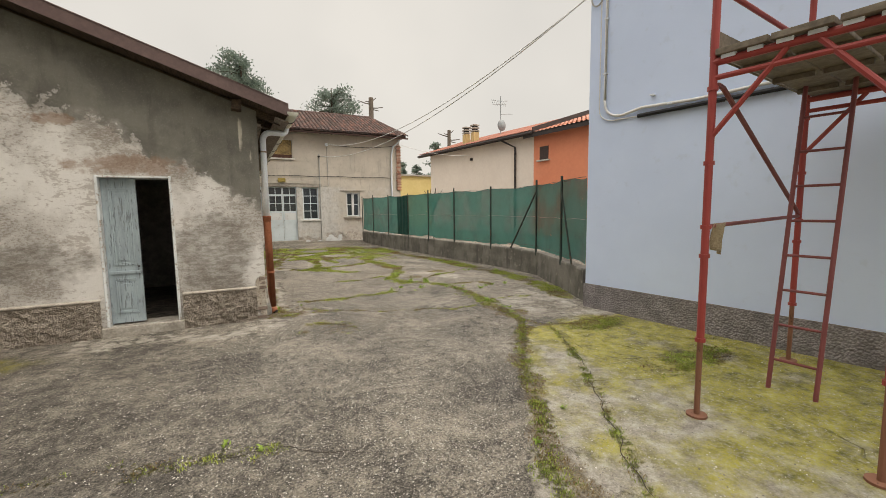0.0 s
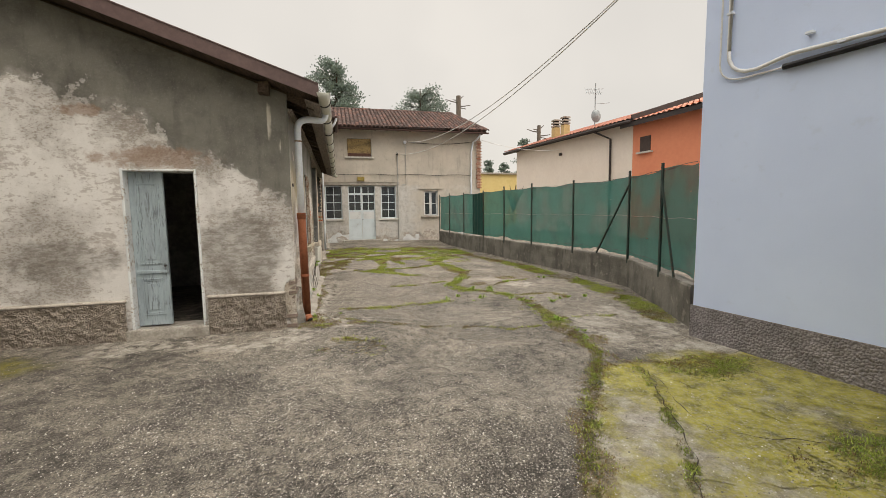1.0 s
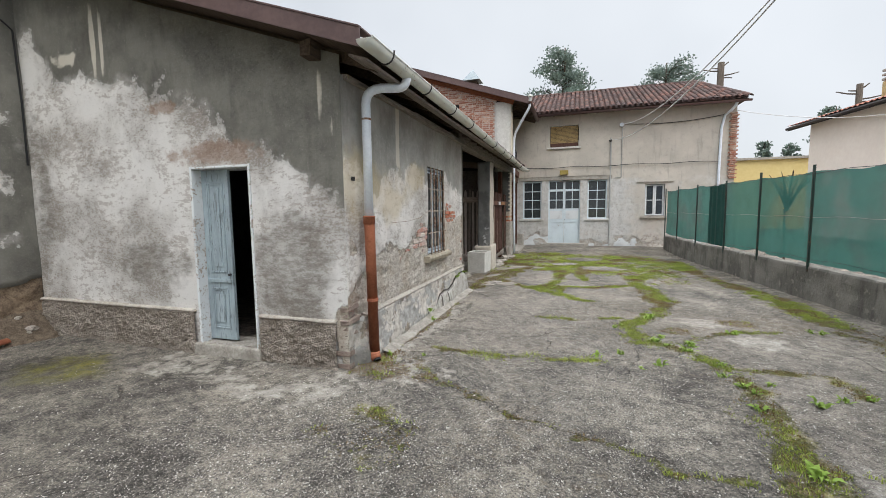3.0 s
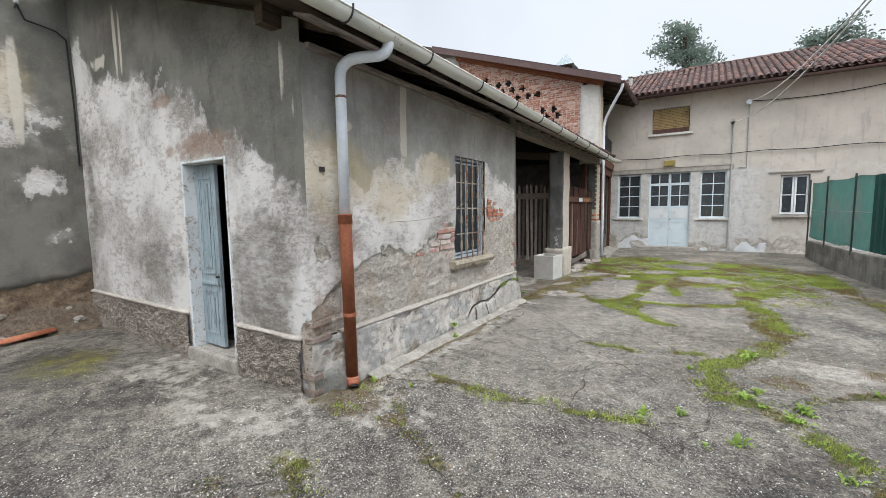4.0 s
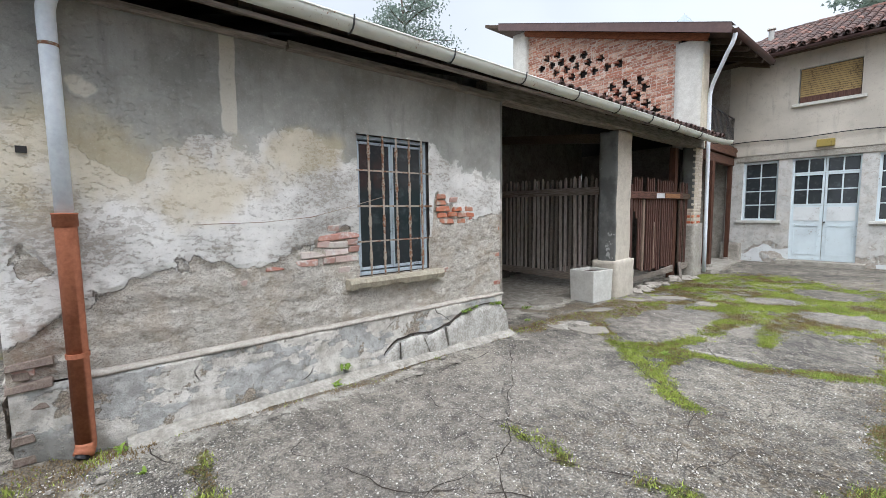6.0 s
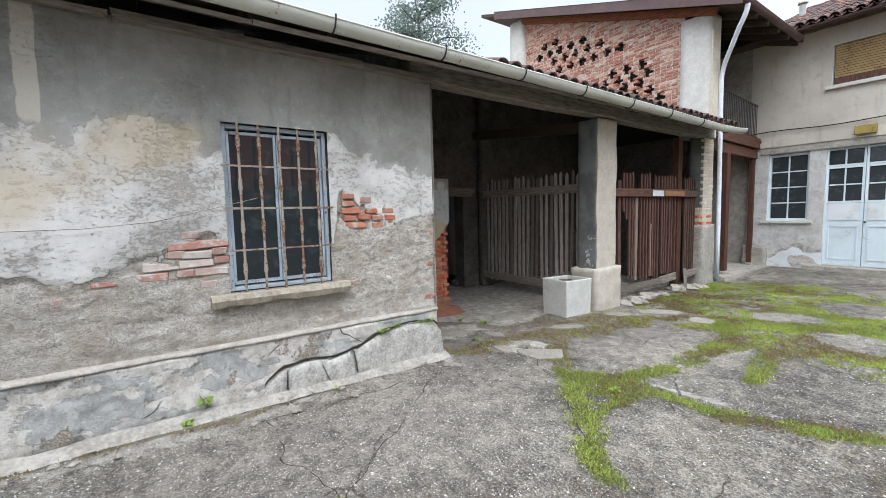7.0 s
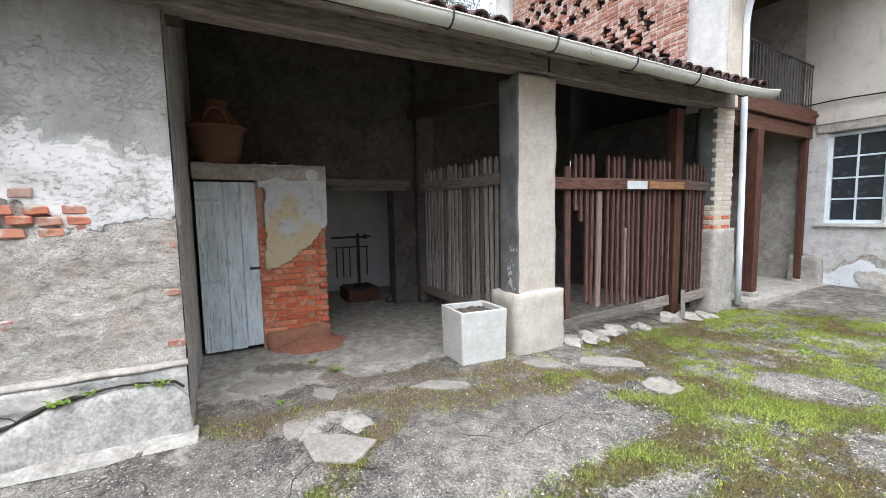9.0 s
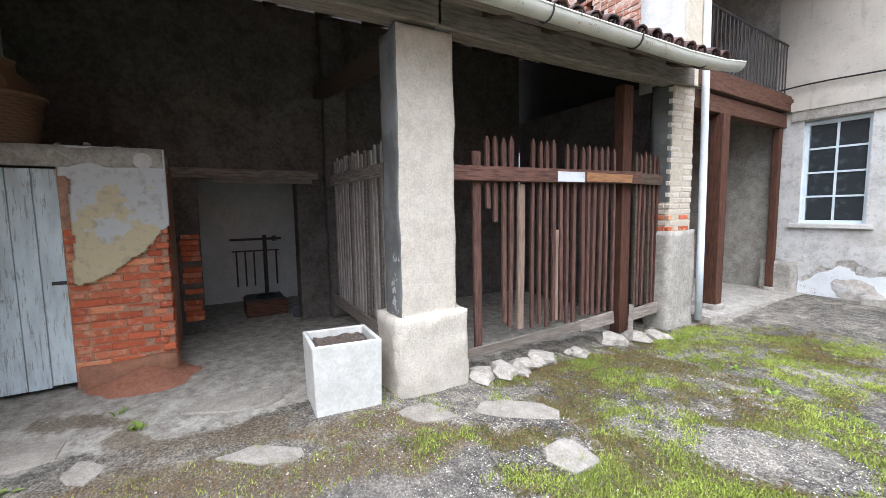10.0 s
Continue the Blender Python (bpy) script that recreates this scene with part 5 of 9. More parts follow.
def build_lean_to():
    roof = thing("lean_to_roof", (0.5, 12.3, 2.9), "old terracotta tile roof with sagging wooden eaves", "roof")
    # boards under the tiles
    bm = bmesh.new()
    for y0, y1 in ((VERGE_Y + 0.06, BARN_Y - 0.02),):
        vs = [bm.verts.new(p) for p in ((EAVE_X + 0.05, y0, roof_z(EAVE_X + 0.05) - 0.05), (EAVE_X + 0.05, y1, roof_z(EAVE_X + 0.05) - 0.05), (-4.6, y1, roof_z(-4.6) - 0.05), (-4.6, y0, roof_z(-4.6) - 0.05))]
        ws = [bm.verts.new(v.co + Vector((0, 0, 0.025))) for v in vs]
        bm.faces.new(vs)
        bm.faces.new(ws)
        for i in range(4):
            bm.faces.new((vs[i], vs[(i + 1) % 4], ws[(i + 1) % 4], ws[i]))
    part("roof_deck", bm, WOOD_DARK, roof, "dark boards under the tiles")
    # rafters
    y = GY + 0.12
    while y < BARN_Y - 0.1:
        bm = bmesh.new()
        bar(bm, (EAVE_X - 0.02, y, roof_z(EAVE_X - 0.02) - 0.10), (-2.5, y, roof_z(-2.5) - 0.10), 0.09, 0.09, wob=0.006)
        part("rafter", bm, WOOD_DARK, roof)
        y += 0.62 + random.uniform(-0.04, 0.04)
    # wall plate over the long wall, and the great beam over the openings
    bm = bmesh.new()
    bar(bm, (WX - 0.22, GY + 0.1, 2.87), (WX - 0.22, WY + 0.1, 2.86), 0.16, 0.08, wob=0.004)
    part("wall_plate", bm, WOOD_DARK, roof)
    for a, b, z in ((WY - 0.25, 14.75, 2.955), (14.70, 18.2, 2.945)):
        bm = bmesh.new()
        n = 8
        for k in range(n):
            ya, yb = a + (b - a) * k / n, a + (b - a) * (k + 1) / n
            bar(bm, (WX - 0.08, ya, z - 0.02 * math.sin(math.pi * k / n)), (WX - 0.08, yb, z - 0.02 * math.sin(math.pi * (k + 1) / n)), 0.2, 0.22)
        bmesh.ops.remove_doubles(bm, verts=bm.verts, dist=0.002)
        part("beam", bm, WOOD_GREY, roof, "weathered wooden beam over the opening", bevel=0.015)
    # fascia board behind the gutter, and a rotten board under the rafters along the wall
    y = VERGE_Y + 0.1
    while y < 17.8:
        L = random.uniform(2.4, 3.8)
        ye = min(y + L, 17.95)
        bm = bmesh.new()
        bar(bm, (0.76, y, roof_z(0.76) - 0.135 + random.uniform(-0.012, 0.008)), (0.76, ye, roof_z(0.76) - 0.135 + random.uniform(-0.012, 0.008)), 0.19, 0.028, up=(PITCH, 0, 1), wob=0.005)
        part("eave_board", bm, WOOD_GREY, roof, "greyed eave board")
        y += L + 0.01
    y = GY + 0.05
    while y < 11.2:
        L = random.uniform(1.1, 1.9)
        ye = min(y + L, 11.35)
        bm = bmesh.new()
        bar(bm, (WX + 0.03, y, 2.86 + random.uniform(-0.015, 0.02)), (WX + 0.05, ye, 2.84 + random.uniform(-0.015, 0.02)), 0.07, 0.05, wob=0.012)
        part("eave_board", bm, WOOD_GREY, roof, "rotten board on the wall head")
        y += L + 0.02
    # brown sheet-metal verge
    bm = bmesh.new()
    n = 30
    for k in range(n):
        xa, xb = 0.845 - 5.3 * k / n, 0.845 - 5.3 * (k + 1) / n
        za, zb = roof_z(xa) + 0.10, roof_z(xb) + 0.10
        for y0, y1, t0, t1 in ((VERGE_Y - 0.012, VERGE_Y, -0.16, 0.0), (VERGE_Y - 0.02, VERGE_Y + 0.3, -0.001, 0.012), (VERGE_Y - 0.022, VERGE_Y - 0.01, -0.165, -0.145)):
            vs = [bm.verts.new(p) for p in ((xa, y0, za + t0), (xa, y1, za + t0), (xb, y1, zb + t0), (xb, y0, zb + t0), (xa, y0, za + t1), (xa, y1, za + t1), (xb, y1, zb + t1), (xb, y0, zb + t1))]
            for f in ((0, 1, 2, 3), (4, 5, 6, 7), (0, 1, 5, 4), (3, 2, 6, 7), (0, 3, 7, 4), (1, 2, 6, 5)):
                bm.faces.new([vs[i] for i in f])
    part("verge_flashing", bm, SHEET_BROWN, roof, "brown sheet-metal verge")
    # purlin ends and boards under the verge
    for x in (0.17, -2.95):
        bm = bmesh.new()
        bar(bm, (x, VERGE_Y + 0.17, roof_z(x) - 0.15), (x, GY + 0.2, roof_z(x) - 0.15), 0.12, 0.14, wob=0.014)
        part("purlin", bm, WOOD_DARK, roof, "rotten purlin end")
    # tiles: the nearest single, the rest joined
    proto = tile_mesh("tile")
    rest = []
    tilt = math.atan(PITCH)
    rows = int(5.1 / 0.34)
    for r in range(rows):
        x = EAVE_X + 0.05 - r * 0.34
        y = VERGE_Y + 0.1
        while y < BARN_Y - 0.05:
            if r == 0 and y < 11.9:
                y += 0.2
                continue
            for up in (0, 1):
                m = pose(x + random.uniform(-0.02, 0.02), y + 0.1 * up + random.uniform(-0.008, 0.008), roof_z(x) - 0.03 + (0.03 if up else 0.06), 0, 0, 0) @ pose(0, 0, 0, 0, -math.degrees(tilt), 180) @ pose(0, 0, 0, 0 if up else 180, 0, random.uniform(-2, 2))
                if up and r < 3 and y > 12.6:
                    piece("tile", proto, roof, m)
                elif r < 6 or up:
                    rest.append(m)
            y += 0.2
    joined_tiles("roof_tiling", rest, proto, TILE_JOINED, roof, "rows of half-round terracotta tiles")
    # gutter, with its brackets and joints
    g = part("gutter", gutter_mesh([(0.90, VERGE_Y - 0.03, 3.00), (0.905, 9.0, 2.985), (0.90, 12.0, 2.96), (0.90, 15.0, 2.93), (0.90, 17.2, 2.895), (0.94, 17.75, 2.89), (0.99, 18.02, 2.895)], 0.078), GUTTER, roof, "half-round zinc gutter", smooth=True)
    for y in np.arange(7.0, 17.6, 1.05):
        z = np.interp(y, [6.6, 12, 17.2], [3.0, 2.96, 2.895])
        bm = bmesh.new()
        tube(bm, [(0.90 + 0.086 * math.cos(a), y, z + 0.086 * math.sin(a)) for a in np.linspace(math.pi, 2 * math.pi, 9)] + [(0.99, y, z + 0.03)], 0.008, 6)
        part("gutter_bracket", bm, IRON_DARK, g)
    # downpipe at the corner
    px, py = 0.52, 7.30
    dp = part("downpipe", tb(bend((0.90, 7.50, 2.95), (0.90, 7.50, 2.84), (0.82, 7.46, 2.83)) + bend((0.66, 7.375, 2.82), (px, py, 2.80), (px, py, 2.66)) + [(px, py, 1.46)], 0.047, 16), PVC_WHITE, roof, "pale downpipe with elbow", smooth=True)
    part("pipe_collar", tb([(px, py, 2.49), (px, py, 2.51)], 0.0495, 16), IRON, dp)
    part("lower_pipe", tb([(px, py, 1.48), (px, py, 1.44), (px + 0.02, py, 0.02)] + bend((px + 0.02, py, 0.02), (px + 0.02, py, -0.03), (px + 0.05, py - 0.02, -0.06), 3), [0.056, 0.056] + [0.055] * 5, 16), PIPE_RUST, dp, "rust-brown lower pipe", smooth=True)
    part("pipe_socket", tb([(px, py, 1.41), (px, py, 1.485), (px, py, 1.487), (px, py, 1.495)], [0.063, 0.063, 0.066, 0.066], 16), PIPE_RUST, dp, smooth=True)
    part("pipe_collar", tb([(px + 0.013, py, 0.58), (px + 0.013, py, 0.61)], 0.062, 16), PIPE_RUST, dp)
    # black plug painted as the shaded hollow of the open pipe end
    part("pipe_mouth", tb([(px + 0.047, py - 0.017, -0.054), (px + 0.062, py - 0.03, -0.075)], 0.04, 12), BLACK, dp)


def gutter_mesh(pts, r):
    bm = bmesh.new()
    seg = 9
    rings = []
    for p in pts:
        ring = []
        for rr in (r, r - 0.006):
            for k in range(seg + 1):
                a = math.pi + math.pi * k / seg
                ring.append(bm.verts.new((p[0] + rr * math.cos(a), p[1], p[2] + rr * math.sin(a))))
        for k in range(7):
            a = 2 * math.pi * k / 7
            ring.append(bm.verts.new((p[0] + r + 0.006 * math.cos(a), p[1], p[2] + 0.004 + 0.009 * math.sin(a))))
        rings.append(ring)
    n = seg + 1
    for a, b in zip(rings[:-1], rings[1:]):
        for k in range(seg):
            bm.faces.new((a[k], a[k + 1], b[k + 1], b[k]))
            bm.faces.new((a[n + k + 1], a[n + k], b[n + k], b[n + k + 1]))
        for k in range(7):
            bm.faces.new((a[2 * n + k], a[2 * n + (k + 1) % 7], b[2 * n + (k + 1) % 7], b[2 * n + k]))
    for ring in (rings[0], rings[-1]):
        bm.faces.new(ring[:n])
    return bm


build_lean_to()

# left end of the yard: the flank of a taller building
neighbour = thing("neighbour_building", (-4.6, 0, Z0), "stained flank wall of a taller neighbouring building", "building")


def build_neighbour():
    def coat(u, v):
        high = sstep(2.75, 2.95, v + 0.1 * (fbm(u * 2, v, 63) - 0.5))
        band = sstep(2.2, 2.5, v) * (1 - high)
        w = fbm(u * 4, v * 4, 64) - 0.5
        k = 0.95 - high * (0.55 - 0.5 * sstep(3.2, 4.2, v) - 0.4 * sstep(6.3, 6.7, u)) - 0.42 * band - 0.42 * blob(u + w * 0.5, v - w * 0.4, 6.55, 1.95, 0.25, 0.26) - 0.38 * blob(u - w * 0.4, v + w * 0.5, 6.7, 1.15, 0.2, 0.14)
        return np.clip(k + (fbm(u * 2.6, v * 2.0, 61) - 0.5) * 0.85, 0, 1)
    data = sheet("wall", steps(-9, GY + 0.02, 0.06), steps(Z0 - 0.1, 6.2, 0.06), lambda u, v, d: (-4.3 + d, u, v), depth=lambda u, v: (fbm(u, v, 60) - 0.5) * 0.04 - 0.09 * sstep(0.66, 0.6, v + 0.35 * (fbm(u * 1.6, 0 * v, 6) - 0.5)),
                 attrs=dict(coat=coat, bare=lambda u, v: 0 * u, stain=lambda u, v: 0.55 * fbm(u * 1.5, v * 0.5, 66) * sstep(2.2, 1.8, v), streak=lambda u, v: blob(u, v, 6.35, 3.1, 0.06, 0.7) + blob(u, v, 5.4, 3.2, 0.1, 0.6), rust=lambda u, v: 0 * u, ochre=lambda u, v: 0.6 * blob(u, v, 6.3, 3.2, 0.25, 0.5)))
    part("wall", data, PLASTER, neighbour, smooth=True)
    # brown earth-and-stone footing behind the fallen plaster, and the bank of soil at its foot
    earth = plain("earth_masonry", rgb(150, 132, 110), rgb(84, 70, 58), 7, 0.95, bump=1.0, dist=0.03)
    data = sheet("footing", steps(-9, GY + 0.02, 0.05), steps(Z0 - 0.1, 0.82, 0.04), lambda u, v, d: (-4.345 + d, u, v), depth=lambda u, v: (fbm(u * 5, v * 8, 67) - 0.5) * 0.1)
    part("footing", data, earth, neighbour, "crumbling brown earth and stone footing", smooth=True)
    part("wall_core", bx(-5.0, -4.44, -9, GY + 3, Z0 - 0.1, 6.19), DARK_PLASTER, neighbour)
    part("roof_edge", bx(-5.2, -3.9, -9.2, GY + 3.2, 6.2, 6.35), SHEET_BROWN, neighbour)
    for y, z in ((6.25, 4.29), (6.43, 4.24)):
        ins = part("insulator", tb([(-4.3, y, z - 0.08), (-4.24, y, z - 0.08), (-4.22, y, z - 0.05)], 0.008, 8), IRON_DARK, neighbour, "white porcelain insulator on an iron pin")
        part("insulator_cup", tb([(-4.22, y, z - 0.05), (-4.22, y, z), (-4.22, y, z + 0.02), (-4.22, y, z + 0.06)], [0.03, 0.032, 0.02, 0.024], 10), WHITE_PAINT, ins, smooth=True)
    part("cable", tb([(-4.24, 6.43, 4.2), (-4.25, 6.5, 4.02), (-4.26, 6.8, 3.98), (-4.26, 6.9, 3.9), (-4.26, 6.92, 3.0), (-4.27, 6.92, 2.2)], 0.012, 8), BLACK, neighbour)


build_neighbour()

# ---- the open shed beside it ----
shed = thing("open_shed", (-1.0, 14.8, Z0), "open wooden-beamed shed with plastered piers", "shed")
BACK_X = -2.57


def rough_block(name, x0, x1, y0, y1, z0, z1, mat, parent, label="", res=0.06, amp=0.02, seed=1, attrs=None):
    """A plastered block with uneven faces and softly worn corners."""
    bm = bmesh.new()
    nx, ny, nz = (max(1, int(round((b - a) / res))) for a, b in ((x0, x1), (y0, y1), (z0, z1)))
    xs, ys, zs = np.linspace(x0, x1, nx + 1), np.linspace(y0, y1, ny + 1), np.linspace(z0, z1, nz + 1)
    made = {}

    def vert(i, j, k):
        if (i, j, k) not in made:
            p = Vector((xs[i], ys[j], zs[k]))
            edge = (i in (0, nx)) + (j in (0, ny)) + (k in (0, nz))
            n = noise.noise_vector(p * 3.1 + Vector((seed, 0, 0))) * amp + noise.noise_vector(p * 9 + Vector((0, seed, 0))) * amp * 0.4
            mid = Vector(((x0 + x1) / 2, (y0 + y1) / 2, p.z))
            if edge >= 2:
                n += (mid - p).normalized() * amp * 0.8
            made[i, j, k] = bm.verts.new(p + n)
        return made[i, j, k]

    for i in range(nx):
        for j in range(ny):
            for k in (0, nz):
                bm.faces.new((vert(i, j, k), vert(i + 1, j, k), vert(i + 1, j + 1, k), vert(i, j + 1, k)))
    for i in range(nx):
        for k in range(nz):
            for j in (0, ny):
                bm.faces.new((vert(i, j, k), vert(i + 1, j, k), vert(i + 1, j, k + 1), vert(i, j, k + 1)))
    for j in range(ny):
        for k in range(nz):
            for i in (0, nx):
                bm.faces.new((vert(i, j, k), vert(i, j + 1, k), vert(i, j + 1, k + 1), vert(i, j, k + 1)))
    return part(name, bm, mat, parent, label, smooth=True)


def build_shed():
    # plastered pier with its wider foot
    pier = rough_block("pier", 0.06, WX - 0.02, 14.36, 14.87, 0.5, 2.82, PIER_PLASTER, shed, "square pier, cream plaster, one face grey-coated and darkened for shade", amp=0.012, seed=3, res=0.04)
    # grey coat on the face turned from the light, its shade painted in
    pier.data.materials.append(PIER_COAT)
    for f in pier.data.polygons:
        if f.normal.y < -0.7:
            f.material_index = 1
    rough_block("pier_foot", 0.0, WX + 0.035, 14.29, 14.97, Z0 - 0.1, 0.58, PIER_PLASTER, shed, "rough cement foot of the pier", amp=0.03, seed=5)
    # back wall with the low doorway
    bm = bmesh.new()
    # dark plaster here carries the shade under the shed roof
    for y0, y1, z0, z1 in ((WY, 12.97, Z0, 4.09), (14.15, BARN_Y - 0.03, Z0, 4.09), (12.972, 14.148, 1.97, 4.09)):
        part("back_wall", bx(BACK_X - 0.3, BACK_X, y0, y1, z0, z1), DARK_PLASTER, shed, "back wall with the shed shade put into its colour")
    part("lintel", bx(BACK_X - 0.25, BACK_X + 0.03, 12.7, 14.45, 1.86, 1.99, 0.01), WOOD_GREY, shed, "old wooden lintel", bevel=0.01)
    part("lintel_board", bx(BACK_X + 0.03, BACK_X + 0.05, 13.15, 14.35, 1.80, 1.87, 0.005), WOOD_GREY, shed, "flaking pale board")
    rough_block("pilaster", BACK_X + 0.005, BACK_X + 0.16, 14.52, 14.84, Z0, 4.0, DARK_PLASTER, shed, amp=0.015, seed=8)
    # the small room behind the doorway
    for k, q in enumerate(((-4.5, -4.3, 12.2, 15.2, Z0, 2.6), (-4.3, BACK_X - 0.3, 12.2, 12.4, Z0, 2.6), (-4.3, BACK_X - 0.3, 15.0, 15.2, Z0, 2.6), (-4.5, BACK_X - 0.3, 12.2, 15.2, 2.602, 2.7))):
        part("store_room_ceiling" if k == 3 else "store_room_wall", bx(*q), STORE_WHITE, shed, "limewashed wall of the little room")
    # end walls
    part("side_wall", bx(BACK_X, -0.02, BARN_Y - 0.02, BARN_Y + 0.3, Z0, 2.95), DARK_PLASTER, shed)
    # bricks bared beside the doorway
    proto = brick_mesh("brick", 0.2, 0.06, 0.056, RED_BRICK)
    for k in range(16):
        z = 0.12 + k * 0.068
        if random.random() < 0.85:
            piece("brick", proto, shed, pose(BACK_X + 0.0, 12.86 + random.uniform(-0.015, 0.015), z, 0, 0, 90 + random.uniform(-3, 3)))
    # brick pier at the far end
    bp = rough_block("brick_pier", 0.13, WX - 0.03, 17.86, BARN_Y + 0.22, 0.5, 2.86, PALE_MORTAR, shed, "pale brick pier with a cement foot", amp=0.004)
    rough_block("pier_foot", 0.1, WX + 0.01, 17.82, BARN_Y + 0.3, Z0 - 0.1, 1.12, CONCRETE, shed, "grey cement foot of the brick pier", amp=0.02, seed=12)
    # same coat on the upper south face, shade included in its colour
    bp.data.materials.append(PIER_COAT)
    for f in bp.data.polygons:
        if f.normal.y < -0.7 and f.center.z > 1.45:
            f.material_index = 1
    proto = brick_mesh("brick", 0.20, 0.05, 0.054, PALE_BRICK)
    proto_red = brick_mesh("brick", 0.20, 0.05, 0.054, RED_BRICK)
    for k in range(25):
        z = 1.15 + k * 0.068
        if z > 2.82:
            break
        which = proto_red if 1.14 < z < 1.3 and random.random() < 0.5 else proto
        for y in ((17.98, 18.2) if k % 2 else (17.95, 18.16)):
            piece("brick", which, bp, pose(WX - 0.051 + random.uniform(-0.006, 0.004), y, z, 0, 0, 90 + random.uniform(-2, 2)))
        for x in ((0.27,) if k % 2 else (0.24,)):
            if z > 1.45:
                continue
            piece("brick", which, bp, pose(x, 17.87 + random.uniform(-0.006, 0.004), z, 0, 0, random.uniform(-2, 2)))
    part("post", bx(0.09, 0.22, 17.24, 17.39, Z0, 2.80, 0.004), WOOD_POST, shed, "brown square post", bevel=0.006)
    # cross beams inside
    for y in (14.5,):
        bm = bmesh.new()
        bar(bm, (0.2, y, 2.72), (BACK_X, y, 3.05), 0.16, 0.16, wob=0.008)
        part("cross_beam", bm, WOOD_DARK, shed)


build_shed()


def build_half_wall():
    """The low brick store with its plank door."""
    hw = thing("brick_store", (-1.4, 12.0, Z0), "low brick store with patchy plaster and plank door", "brick wall")
    fx = -1.19
    core = part("wall_core", bx(fx - 0.28, fx - 0.03, 12.0, 12.73, Z0, 1.95), BRICK_MORTAR, hw)
    part("back", bx(BACK_X + 0.01, fx - 0.29, 12.55, 12.72, Z0, 1.93), BRICK_MORTAR, hw)
    proto = brick_mesh("brick", 0.238, 0.1, 0.056, RED_BRICK)
    half = brick_mesh("brick", 0.11, 0.1, 0.056, RED_BRICK)
    for k in range(19):
        z = 0.05 + k * 0.068
        lim = 12.72
        ys = [(12.13, proto), (12.38, proto), (12.63, half)] if k % 2 else [(12.06, half), (12.25, proto), (12.5, proto), (12.68, half)]
        for y, pm in ys:
            if z > 1.30 and y > 12.2:
                continue
            piece("brick", pm, core, pose(fx - 0.066 + random.uniform(-0.012, 0.006), y, z, random.uniform(-2, 2), 0, 90 + random.uniform(-3, 3)))
        for x in (-1.3,):
            piece("brick", proto, core, pose(x - 0.06 * (k % 2), 12.69, z, 0, 0, random.uniform(-3, 3)))
    # remaining sheet of plaster, with a broken lower edge
    us, vs = steps(12.02, 12.76, 0.018), steps(0.7, 2.0, 0.018)
    U, V = np.meshgrid(us, vs)

    def low(u):
        return np.interp(u, [12.0, 12.1, 12.2, 12.4, 12.55, 12.7, 12.8], [0.85, 0.85, 0.86, 0.98, 1.12, 1.27, 1.3]) + (fbm(u * 9, 0 * u, 71) - 0.5) * 0.12

    data_v, data_f = [], []
    idx = {}
    for j in range(len(vs) - 1):
        for i in range(len(us) - 1):
            cu, cv = (us[i] + us[i + 1]) / 2, (vs[j] + vs[j + 1]) / 2
            if cv < low(cu) or (cu < 12.06 + 0.04 * vnoise(cv * 9, 0, 5) and cv < 1.75):
                continue
            quad = []
            for a, b in ((i, j), (i + 1, j), (i + 1, j + 1), (i, j + 1)):
                if (a, b) not in idx:
                    idx[a, b] = len(data_v)
                    data_v.append((fx + 0.022 + 0.012 * (float(fbm(us[a] * 4, vs[b] * 4, 72)) - 0.5), us[a], vs[b]))
                quad.append(idx[a, b])
            data_f.append(tuple(quad))
    s = Shade("patched_plaster")
    n = s.noise(3.2, 5)
    low = s.m('ADD', n, s.m('MULTIPLY', s.m('SUBTRACT', 1.45, s.axis(2)), 0.35))
    c = s.mix(s.span(low, 0.5, 0.54), rgb(190, 191, 190), rgb(194, 180, 148))
    c = s.mix(s.m('MULTIPLY', s.span(s.noise(16, 5), 0.5, 0.7), 0.5), c, rgb(150, 142, 128))
    pl = part("plaster", raw_mesh("plaster", data_v, data_f), s.done(c, 0.9, s.noise(30, 5), 0.5, 0.006), hw, "grey and ochre plaster patch with a broken edge", smooth=True)
    m = pl.modifiers.new("thick", 'SOLIDIFY')
    m.thickness, m.offset = 0.03, -1
    bm = bmesh.new()
    bmesh.ops.create_circle(bm, cap_ends=True, radius=0.07, segments=16)
    bmesh.ops.rotate(bm, verts=bm.verts, matrix=Matrix.Rotation(radians(90), 3, 'Y'))
    bmesh.ops.translate(bm, verts=bm.verts, vec=(fx + 0.034, 12.6, 1.89))
    ret = bmesh.ops.extrude_face_region(bm, geom=bm.faces[:])
    bmesh.ops.translate(bm, verts=[v for v in ret['geom'] if isinstance(v, bmesh.types.BMVert)], vec=(0.004, 0, 0))
    part("cement_dab", bm, CONCRETE_PALE, hw)
    # slab on top, over door and wall
    rough_block("top_slab", fx - 0.6, fx + 0.03, WY + 0.02, 12.75, 1.83, 2.0, CONCRETE, hw, "cement slab with ochre patches", amp=0.012, seed=21)
    rough_block("foot", fx - 0.25, fx + 0.05, 12.02, 12.76, Z0 - 0.06, 0.12, plain("brick_dust", rgb(160, 112, 88), rgb(128, 96, 78), 6, 0.95), hw, "crumbled brick foot", amp=0.03, seed=22)
    # plank door
    door = part("door", bx(fx - 0.09, fx - 0.075, WY + 0.05, 12.0, -0.02, 1.80), DOOR_PLANK, hw, "pale blue plank door, paint flaking at the foot")
    y = WY + 0.035
